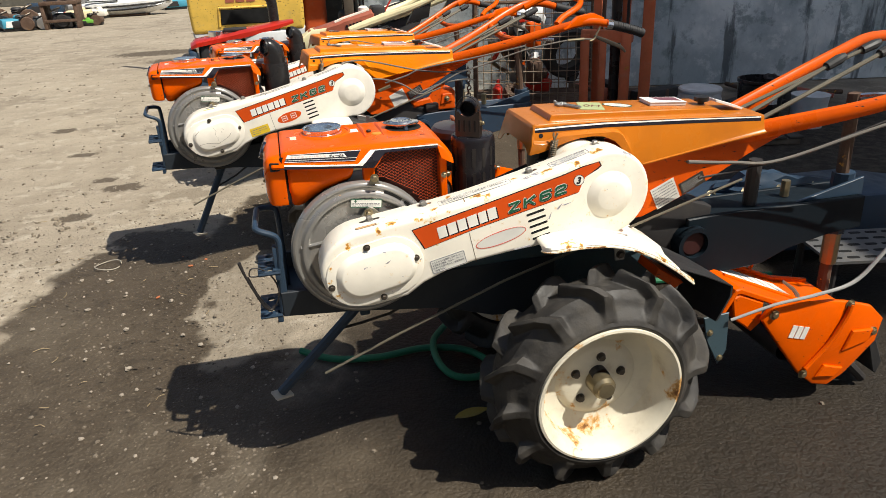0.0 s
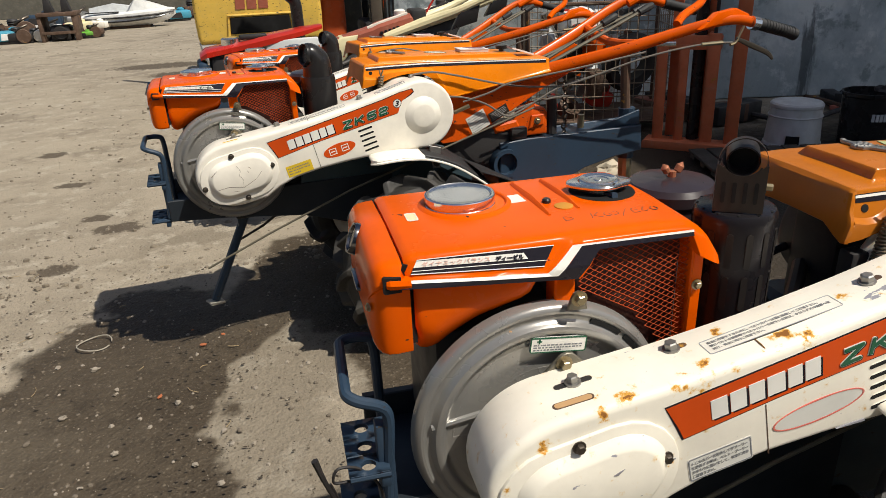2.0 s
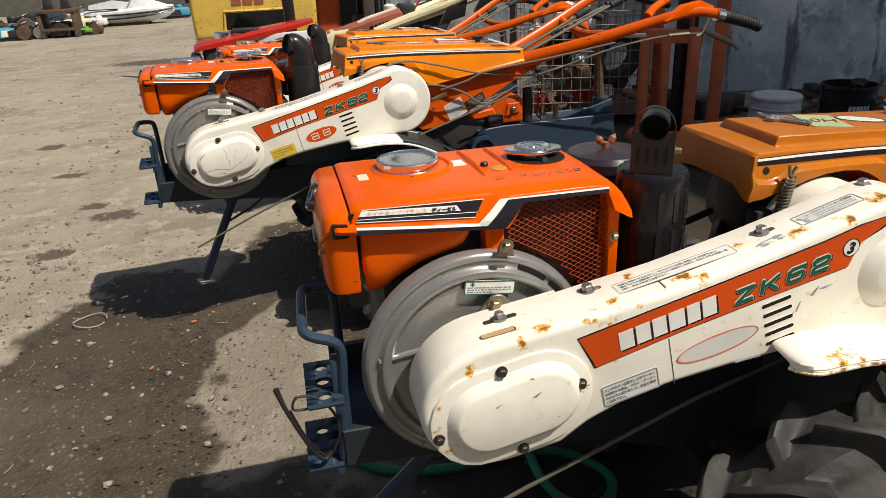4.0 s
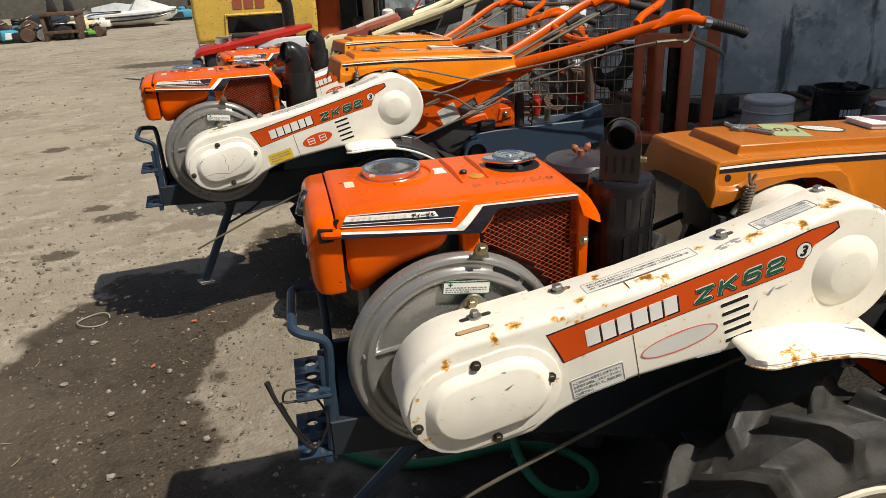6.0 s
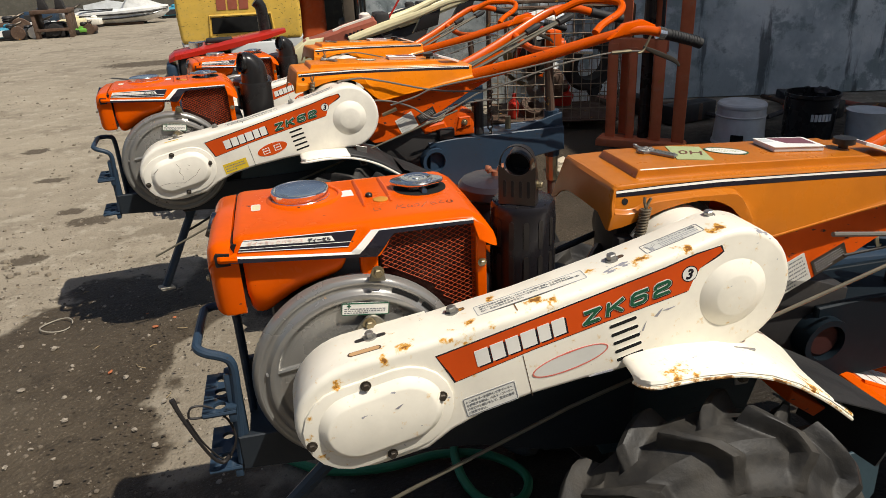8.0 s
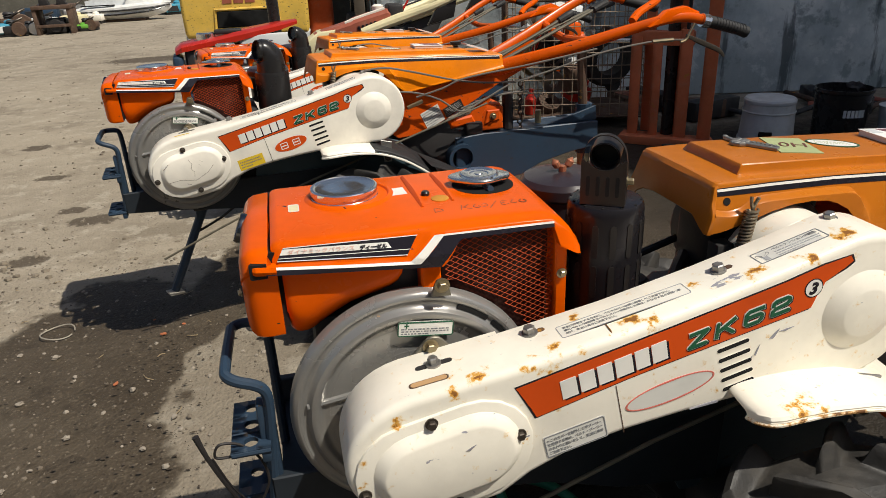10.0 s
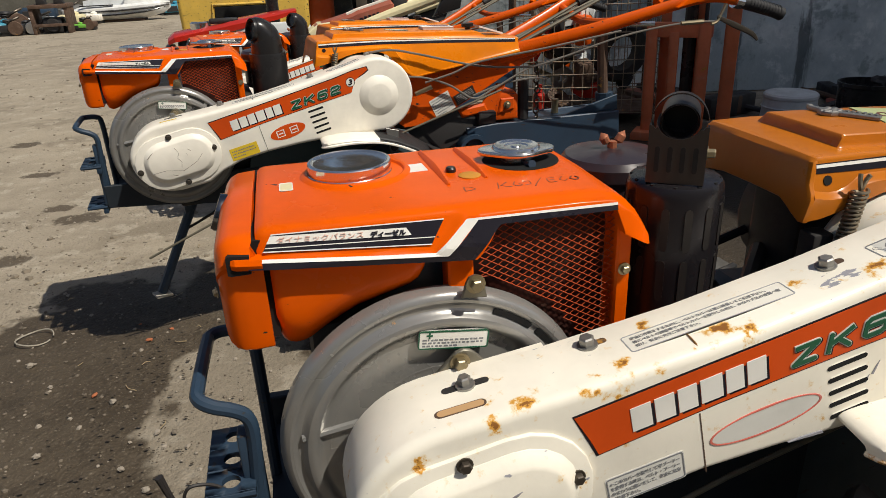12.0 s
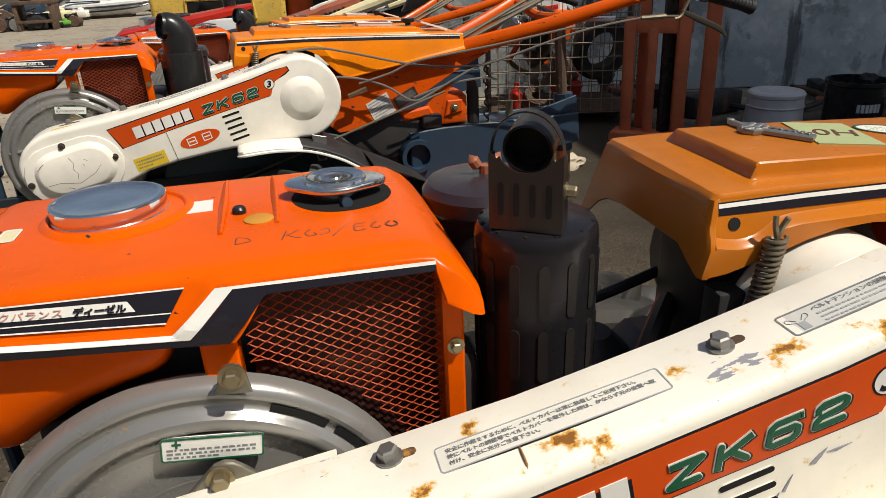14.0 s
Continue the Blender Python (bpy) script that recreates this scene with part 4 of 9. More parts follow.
def build_flywheel(root, o):
    c = (-0.482, 0.216, 0.585)
    fw = part("flywheel_cover", lathe([(0.0, 0.0085), (0.112, 0.0085), (0.1165, 0.0090), (0.1190, 0.0080), (0.1215, 0.0055), (0.1235, 0.0025), (0.1260, 0.0010), (0.1300, 0.0008), (0.1330, 0.0018), (0.1352, 0.0048), (0.1372, 0.0082), (0.1392, 0.0095), (0.1425, 0.0095), (0.1445, 0.0085), (0.1465, 0.0070), (0.1495, 0.0066), (0.1525, 0.0078), (0.1555, 0.0108), (0.1576, 0.016), (0.1585, 0.022), (0.1560, 0.026), (0.130, 0.030), (0.0, 0.030)], c, "y", 72), SILVER, root, "silver-grey painted round flywheel guard")
    for a0, a1, r in ((67, 49.5, 0.1412), (46, 30, 0.1412)):
        pts = arc(0, 0, r + 0.0028, a0, a1, 8) + arc(0, 0, r - 0.0028, a1, a0, 8)
        # slot shade painted as a black strip on the closed guard
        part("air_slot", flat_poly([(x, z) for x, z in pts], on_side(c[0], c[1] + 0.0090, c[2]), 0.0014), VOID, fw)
    # pressed fan-shaped panels and ribs
    for a0, a1 in ((68, 178), (188, 262)):
        pts = [(r * math.cos(radians(a)), r * math.sin(radians(a))) for a, r in [(a0 + (a1 - a0) * k / 20, 0.111) for k in range(21)] + [(a1 - (a1 - a0) * k / 20, 0.078) for k in range(21)]]
        path = [(c[0] + x, c[1] + 0.0102, c[2] + z) for x, z in pts]
        part("pressed_rib", tube(path + path[:1], 0.0022, 6, 0), SILVER, fw)
    part("pressed_rib", tube([(c[0] - 0.136, c[1] + 0.0085, c[2] + 0.022), (c[0] - 0.05, c[1] + 0.0085, c[2] + 0.034)], 0.0045, 8, 0), SILVER, fw)
    ml = on_side(-0.4685, c[1] + 0.0008, 0.6955, 0) @ Matrix.Rotation(radians(-7), 4, "Z")
    part("guard_label", flat_poly(round_rect(-0.034, -0.0095, 0.034, 0.0095, 0.0025), ml, 0.0006), STICKER_WHITE, fw, "white warning label with green border")
    part("guard_label", border(-0.034, -0.0095, 0.034, 0.0095, 0.0025, 0.0013, ml, 0.001), STICKER_GREEN, fw)
    part("guard_label", merge(flat_poly(rect(-0.0265, 0.0040, -0.0205, 0.0056), ml, 0.001), flat_poly(rect(-0.0243, 0.0018, -0.0227, 0.0078), ml, 0.0011)), STICKER_GREEN, fw)
    part("small_print", printed_lines(-0.030, -0.0075, 0.031, 0.0018, 3, ml, 22, 0.5), LABEL_INK, fw)
    tab = prism([(-0.503, 0.652), (-0.432, 0.664), (-0.450, 0.683), (-0.4555, 0.6875), (-0.462, 0.6890), (-0.469, 0.6870), (-0.475, 0.681)], 0.206, 0.211, 0.001, 1)
    t = part("mounting_tab", tab, TAB_STEEL, fw)
    part("bolt", hex_bolt((-0.466, 0.206, 0.677), (0, -1, 0), 0.0065, 0.008), BOLT, t)
    tab2 = part("mounting_tab", prism([(-0.460, 0.738), (-0.436, 0.736), (-0.4385, 0.752), (-0.4415, 0.7575), (-0.447, 0.7595), (-0.4525, 0.7575), (-0.4555, 0.752)], 0.214, 0.219, 0.001, 1), TAB_STEEL, fw)
    part("bolt", hex_bolt((-0.4470, 0.214, 0.7515), (0, -1, 0), 0.0062, 0.007), BOLT, tab2)
    return fw


def soft(v):
    v = min(1.0, max(0.0, v))
    return v * v * (3 - 2 * v)


def ledge(x):
    """Height of the ledge that runs along the flank above the lower stripe."""
    return 0.7972 - 0.0873 * (x + 0.6404)


def hood_low(x):
    """Lower edge of the near flank: along the lip, up the kink, over the radiator."""
    if x < -0.441:
        return ledge(x) - 0.0092
    return min(0.8005, 0.7705 + (x + 0.441) * 1.38)


def flank_y(x, z):
    """y of the near flank: lip, kink and upper run stand proud of the sunk panel."""
    up = max(soft((ledge(x) - z) / 0.003), soft((x + 0.4870 - (z - 0.7767) * 0.893) / 0.006) * soft((0.8135 - z) / 0.004))
    return 0.2280 + max(0.0, z - 0.786) * 0.42 - 0.0048 * up


def build_hood(root, o):
    paint_ = ORANGE
    # hood: sections across, from front to rear
    secs = []
    stations = [(-0.634, -0.004, 0.003), (-0.630, -0.001, 0.001), (-0.624, 0.0, 0.0)] + [(-0.60 + 0.02 * k, 0.0, 0.0) for k in range(5)] + [(-0.506 + 0.004 * k, 0.0, 0.0) for k in range(25)] + [(-0.38, 0.0, 0.0), (-0.34, 0.0, 0.0), (-0.312, -0.001, 0.0)]
    for x, dz, dy in stations + [(-0.303, -0.003, -0.001), (-0.298, -0.006, -0.003), (-0.290, -0.011, -0.005), (-0.281, -0.021, -0.008), (-0.2745, -0.031, -0.008), (-0.2705, -0.037, -0.007)]:
        lo = hood_low(x) if x < -0.30 else {-0.298: 0.778, -0.290: 0.774, -0.281: 0.7690, -0.2745: 0.7655}.get(x, 0.7640)
        top = 0.8128 + dz
        levels = [lo + (top - lo) * k / 14 for k in range(15)]
        row = [(x, flank_y(x, lo) + 0.0065 + dy, lo)] + [(x, flank_y(x, z - dz) + dy, z) for z in levels]
        row += [(x, 0.2418 + dy, 0.8152 + dz), (x, 0.2455 + dy, 0.8168 + dz), (x, 0.2520 + dy, 0.8174 + dz), (x, 0.2640, 0.8180 + dz), (x, 0.35, 0.8192 + dz), (x, 0.435, 0.8172 + dz), (x, 0.452, 0.8140 + dz), (x, 0.460, 0.8070 + dz), (x, 0.468, min(0.79, 0.80 + dz)), (x, 0.468, lo - 0.002), (x, 0.458, lo - 0.002)]
        secs.append(row)
    hood = part("engine_hood", loft(secs), paint_, root, "glossy orange sheet-metal engine hood")
    part("lip_end", loft([[(x, 0.2232 + q, z0), (x, 0.2215 + q, (z0 + z1) / 2), (x, 0.2232 + q, z1), (x, 0.236, z1), (x, 0.236, z0)] for x, q, z0, z1 in ((-0.6575, 0.006, 0.7915, 0.7965), (-0.6555, 0.002, 0.7900, 0.7985), (-0.652, 0.0, 0.7893, 0.7988), (-0.630, 0.0, 0.7870, 0.7968))]), paint_, hood)
    # nose shell in front with a seam
    nose = []
    for x, ins, top, low in ((-0.6305, 0.0, 0.8135, 0.7030), (-0.646, 0.0, 0.8130, 0.7020), (-0.656, 0.0005, 0.8120, 0.7025), (-0.6630, 0.0035, 0.8090, 0.7040), (-0.6680, 0.0090, 0.8040, 0.7075), (-0.6710, 0.0165, 0.7975, 0.7125), (-0.6728, 0.0270, 0.7890, 0.7190), (-0.6740, 0.0500, 0.7750, 0.7300)):
        y0, y1 = 0.226 + ins, 0.468 - ins
        lip = min(0.792, top - 0.020)
        xs = min(x, -0.6390)
        xt = min(x, -0.6370)
        nose.append([(x, y0 + 0.020, low), (x, y0 + 0.0125, low + 0.0012), (x, y0 + 0.0082, low + 0.0045), (x, y0 + 0.0070, low + 0.010), (x, y0 + 0.0070, lip - 0.006), (xs, y0 + 0.0005, lip), (xs, y0, lip + 0.004), (xs, y0 + 0.0060, top - 0.0085), (xt, y0 + 0.0092, top - 0.0035), (xt, y0 + 0.0145, top - 0.0006), (xt, y0 + 0.024, top + 0.0004), (xt, (y0 + y1) / 2, top + 0.003),
                     (xt, y1 - 0.020, top - 0.002), (xt, y1 - 0.006, top - 0.010), (xs, y1, lip + 0.004), (xs, y1, lip), (x, y1, lip - 0.006), (x, y1, low + 0.010), (x, y1 - 0.010, low)])
    nb = part("nose_cowl", loft(nose), paint_, hood, "orange front cowl with boxy edges")
    # black blocks that paint the shade inside the cowl and lip gaps
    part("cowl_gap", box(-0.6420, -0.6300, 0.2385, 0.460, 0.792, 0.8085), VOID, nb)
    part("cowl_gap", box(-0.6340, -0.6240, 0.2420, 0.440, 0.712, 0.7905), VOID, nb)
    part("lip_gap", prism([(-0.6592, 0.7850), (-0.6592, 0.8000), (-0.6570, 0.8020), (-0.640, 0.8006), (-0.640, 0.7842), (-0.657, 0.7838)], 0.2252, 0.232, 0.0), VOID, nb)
    lamp = Matrix.Translation((-0.6700, 0.366, 0.7935)) @ Matrix.Rotation(radians(24), 4, "Y") @ Matrix.Scale(0.9, 4)
    part("head_lamp", moved(lathe([(0.0, -0.0060), (0.012, -0.0055), (0.0165, -0.0040), (0.0175, -0.0075), (0.0205, -0.0080), (0.0218, -0.0040), (0.0215, 0.006), (0.019, 0.012), (0.0, 0.012)], (0, 0, 0), "x", 32), lamp), DARK_CHROME, nb, "round tarnished chrome head lamp")
    part("lamp_bar", box(-0.679, -0.668, 0.322, 0.384, 0.744, 0.749, 0.002), DARK_CHROME, nb)
    part("bolt", hex_bolt((-0.6735, 0.250, 0.760), (-1, -0.3, 0), 0.0034, 0.003), BOLT, nb)
    # lower tank body
    keel = ((-0.6255, 0.7100), (-0.6225, 0.7035), (-0.6180, 0.6998), (-0.612, 0.6985), (-0.605, 0.6990), (-0.598, 0.7015), (-0.583, 0.7115), (-0.567, 0.7205), (-0.551, 0.7285), (-0.517, 0.7385), (-0.502, 0.7430), (-0.4935, 0.7480), (-0.488, 0.7560), (-0.4855, 0.7650))
    tank = []
    for k, (x, z) in enumerate(keel):
        side = 0.2355 + (0.004, 0.0015, 0.0004)[k] if k < 3 else 0.2355 + (0.0008, 0.0035, 0.009)[k - 11] if k >= 11 else 0.2355
        tank.append([(x, side + 0.024 * max(0.0, (f - 0.45) / 0.55) ** 2.6, 0.789 + (z - 0.005 - 0.789) * f) for f in (0.0, 0.25, 0.42, 0.55, 0.66, 0.76, 0.85, 0.92, 0.97, 1.0)] + [(x, 0.446, z - 0.005), (x, 0.446, 0.789)])
    part("fuel_tank", loft(tank), paint_, hood, "orange fuel tank body with a rounded belly")
    # radiator box: rear post, sill and dark core
    part("rear_post", prism([(-0.299, 0.800), (-0.2835, 0.790), (-0.2835, 0.60), (-0.299, 0.60)], 0.232, 0.262, 0.002, 1), paint_, hood)
    part("bolt", hex_bolt((-0.2905, 0.232, 0.736), (0, -1, 0), 0.0044, 0.005), BOLT, hood)
    part("front_post", prism([(-0.467, 0.780), (-0.4425, 0.780), (-0.4425, 0.70), (-0.467, 0.70)], 0.2345, 0.262, 0.002, 1), paint_, hood)
    part("radiator_core", box(-0.436, -0.2985, 0.262, 0.45, 0.60, 0.805), GRILLE_RED, hood, "dark rusty radiator core", smooth=False)
    # expanded mesh over the radiator
    bm, y = [], 0.2395
    z0, z1, pitch, cell = 0.606, 0.806, 0.0036, 0.0124
    k = 0
    z = z0
    while z < z1:
        run, j = [], 0
        x = -0.4425
        while x <= -0.2985:
            zz = z + (pitch * 0.5 if (j + k) % 2 else -pitch * 0.5)
            left = -0.4415 + max(0.0, zz - 0.7655) * 0.72
            if zz < 0.8005 and x >= left and math.hypot(x + 0.482, zz - 0.585) > 0.166:
                run.append((x, y + (0.0006 if (j + k) % 2 else -0.0006), zz))
            elif len(run) > 1:
                bm.append(tube(run, 0.00060, 4, 0))
                run = []
            x += cell / 2
            j += 1
        if len(run) > 1:
            bm.append(tube(run, 0.00060, 4, 0))
        z += pitch
        k += 1
    part("radiator_mesh", merge(*bm), GRILLE_WIRE, hood, "orange expanded-metal radiator screen", smooth=False)

    # stripes on the flank: strips between two edges that follow the sheet
    def strip(lower, upper, mat, lift, parent=hood):
        bm, rows = bmesh.new(), []
        for k in range(len(lower) - 1):
            n = max(4, int((Vector(upper[k + 1]) - Vector(upper[k])).length / 0.004))
            for i in range(n + (1 if k == len(lower) - 2 else 0)):
                p, q = [Vector(line[k]).lerp(Vector(line[k + 1]), i / n) for line in (lower, upper)]
                rows.append([bm.verts.new((c.x, flank_y(c.x, c.y) - lift, c.y)) for c in (p.lerp(q, j / 5) for j in range(6))])
        for r0, r1 in zip(rows, rows[1:]):
            for j in range(5):
                bm.faces.new((r0[j], r1[j], r1[j + 1], r0[j + 1]))
        return part("flank_stripe", bm, mat, parent, smooth=False)

    s = strip([(-0.6287, 0.7996), (-0.4827, 0.7894)], [(-0.6203, 0.8128), (-0.4687, 0.8094)], STICKER_BLACK, 0.0012)
    strip([(-0.6250, 0.8058), (-0.4998, 0.7992)], [(-0.6212, 0.8116), (-0.5040, 0.8058)], STICKER_WHITE, 0.0018, s)
    strip([(-0.6268, 0.8022), (-0.4790, 0.7950)], [(-0.6264, 0.8029), (-0.4787, 0.7957)], STICKER_WHITE, 0.0018, s)
    strip([(-0.6287, 0.7994), (-0.4827, 0.7892)], [(-0.6282, 0.8003), (-0.4823, 0.7900)], STICKER_WHITE, 0.0018, s)
    strip([(-0.6208, 0.8122), (-0.4692, 0.8087)], [(-0.6203, 0.8131), (-0.4687, 0.8096)], STICKER_WHITE, 0.0018, s)
    for words, x, size, ink, wide in (("ダイナミックバランス", -0.6170, 0.0058, PALE_INK, 1.30), ("ディーゼル", -0.5365, 0.0056, STICKER_BLACK, 1.12)):
        z = 0.8066 - 0.0527 * (x + 0.6245)
        mj = Matrix.Translation((x, flank_y(x, z) - 0.0027, z)) @ Matrix.Rotation(radians(-22.8), 4, "X") @ on_side(0, 0, 0, -2.9) @ Matrix.Diagonal((wide, 1, 1, 1))
        part("lettering", text_mesh(words, size, mj, 0.1, 0.0002, 0.0 if ink is PALE_INK else 0.00030), ink, s, smooth=False)
    b = strip([(-0.6420, 0.7888), (-0.4452, 0.7716), (-0.4262, 0.7930), (-0.4185, 0.8008), (-0.3030, 0.8008)],
              [(-0.6407, 0.7945), (-0.4690, 0.7790), (-0.4500, 0.7952), (-0.4387, 0.8070), (-0.3030, 0.8054)], STICKER_BLACK, 0.0020)
    strip([(-0.6407, 0.7943), (-0.4690, 0.7788), (-0.4387, 0.8068), (-0.3030, 0.8052)],
          [(-0.6404, 0.7960), (-0.4800, 0.7822), (-0.4494, 0.8088), (-0.3030, 0.8076)], STICKER_WHITE, 0.0026, b)
    # caps
    cx, cy, cz = -0.537, 0.376, 0.8185
    part("filler_recess", lathe([(0.0, 0.0006), (0.0495, 0.0006), (0.0508, 0.0030), (0.0525, 0.0038), (0.0550, 0.0030), (0.0600, -0.001)], (cx + 0.006, cy - 0.002, cz), "z", 48), paint_, hood)
    cap = part("fuel_cap", lathe([(0.0420, -0.006), (0.0436, -0.003), (0.0442, 0.0), (0.0442, 0.0015), (0.0436, 0.0022), (0.0436, 0.0120), (0.0430, 0.0130), (0.0420, 0.0134), (0.0402, 0.0134), (0.0390, 0.0122), (0.0370, 0.0116), (0.020, 0.0118), (0.0, 0.0118)], (cx, cy, cz + 0.001), "z", 64), CHROME, hood, "ribbed chromed fuel cap")
    rx, ry = -0.358, 0.362
    # black disc on the hood paints the shade of the recess
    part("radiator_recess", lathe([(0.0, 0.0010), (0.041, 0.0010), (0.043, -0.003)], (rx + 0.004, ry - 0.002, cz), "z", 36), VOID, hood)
    prof = []
    for k in range(48):
        a = 2 * math.pi * k / 48
        r = 0.0305 + 0.0115 * max(0.0, math.cos(a)) ** 8 + 0.0115 * max(0.0, -math.cos(a)) ** 8
        prof.append((r * math.cos(a), r * math.sin(a)))
    rc = part("radiator_cap", merge(prism(prof, cz + 0.0085, cz + 0.0140, 0.0020, 3, "z"), lathe([(0.0265, 0.0135), (0.0255, 0.0160), (0.0235, 0.0172), (0.0200, 0.0168), (0.0175, 0.0158), (0.0130, 0.0160), (0.0115, 0.0150), (0.006, 0.0150), (0.005, 0.0162), (0.0, 0.0162)], (0, 0, cz), "z", 40), lathe([(0.020, -0.01), (0.020, 0.0095)], (0, 0, cz), "z", 24)), CHROME, hood, "chromed radiator cap with two ears")
    rc.matrix_basis = Matrix.Translation((rx, ry, 0)) @ Matrix.Rotation(radians(-8), 4, "Z")
    part("overflow_pipe", tube([(rx + 0.004, ry - 0.012, cz - 0.002), (rx + 0.006, ry - 0.035, cz + 0.004)], 0.0045, 8, 0), NAVY, hood)
    # pressed ridge, plug, disc, small labels, marker strokes
    part("pressed_ridge", tube([(-0.449, 0.300, 0.8180), (-0.4495, 0.36, 0.8195), (-0.451, 0.43, 0.8185)], [0.003, 0.006, 0.003], 8, 4, 0.5), paint_, hood)
    part("pressed_ridge", tube([(-0.408, 0.310, 0.8180), (-0.4085, 0.37, 0.8195), (-0.410, 0.43, 0.8182)], [0.003, 0.005, 0.003], 8, 4, 0.5), paint_, hood)
    part("hood_plug", lathe([(0.0055, -0.002), (0.0055, 0.004), (0.004, 0.006), (0.0, 0.006)], (-0.436, 0.342, 0.8184), "z", 12), BLACK, hood)
    part("inspection_disc", lathe([(0.0115, -0.002), (0.0115, 0.0016), (0.0095, 0.0024), (0.0, 0.0022)], (-0.421, 0.323, 0.8180), "z", 24), OCHRE_DISC, hood)
    top = Matrix.Translation((-0.468, 0.368, 0.8190))
    part("hood_label", flat_poly(rect(-0.010, -0.014, 0.010, 0.014), top @ Matrix.Rotation(radians(3), 4, "Z"), 0.0005), STICKER_WHITE, hood)
    part("hood_label", flat_poly([(-0.0068, -0.011), (-0.0048, -0.0135), (0.0048, -0.0135), (0.0068, -0.011), (0.0068, 0.011), (0.0048, 0.0135), (-0.0048, 0.0135), (-0.0068, 0.011)], Matrix.Translation((-0.604, 0.348, 0.8188)), 0.0006), CREAM_YELLOW, hood)
    part("hood_label", outline([(-0.0068, -0.011), (-0.0048, -0.0135), (0.0048, -0.0135), (0.0068, -0.011), (0.0068, 0.011), (0.0048, 0.0135), (-0.0048, 0.0135), (-0.0068, 0.011)], 0.0018, Matrix.Translation((-0.604, 0.348, 0.8188)), 0.0008), PAPER, hood)
    if o["marker"]:
        def stroke(pts):
            return tube([(-0.405 + x, 0.2755 + y, 0.8178) for x, y in pts], 0.0008, 5, 4)
        ink = [stroke([(0, 0), (0.002, 0.008), (0.004, 0.017)]), stroke([(0.013, 0.016), (0.006, 0.009), (0.004, 0.008)]), stroke([(0.004, 0.008), (0.010, 0.002), (0.014, 0.001)]),
               stroke([(0.021, 0.014), (0.017, 0.007), (0.020, 0.001), (0.025, 0.003), (0.023, 0.007)]), stroke([(0.028, 0.010), (0.034, 0.012), (0.034, 0.004), (0.027, 0.001)]),
               stroke([(0.036, -0.004), (0.043, 0.008), (0.050, 0.018)]), stroke([(0.062, 0.014), (0.054, 0.013), (0.053, 0.001), (0.061, 0.002)]), stroke([(0.054, 0.008), (0.060, 0.008)]),
               stroke([(0.070, 0.014), (0.065, 0.006), (0.069, 0.002), (0.072, 0.005)]), stroke([(0.080, 0.013), (0.076, 0.007), (0.080, 0.002), (0.085, 0.006), (0.083, 0.012)]),
               stroke([(-0.032, 0.002), (-0.031, 0.014), (-0.024, 0.011), (-0.022, 0.005), (-0.032, 0.002)])]
        for line in ink:
            part("marker_stroke", line, MARKER_INK, hood, "dark marker stroke")
    return hood


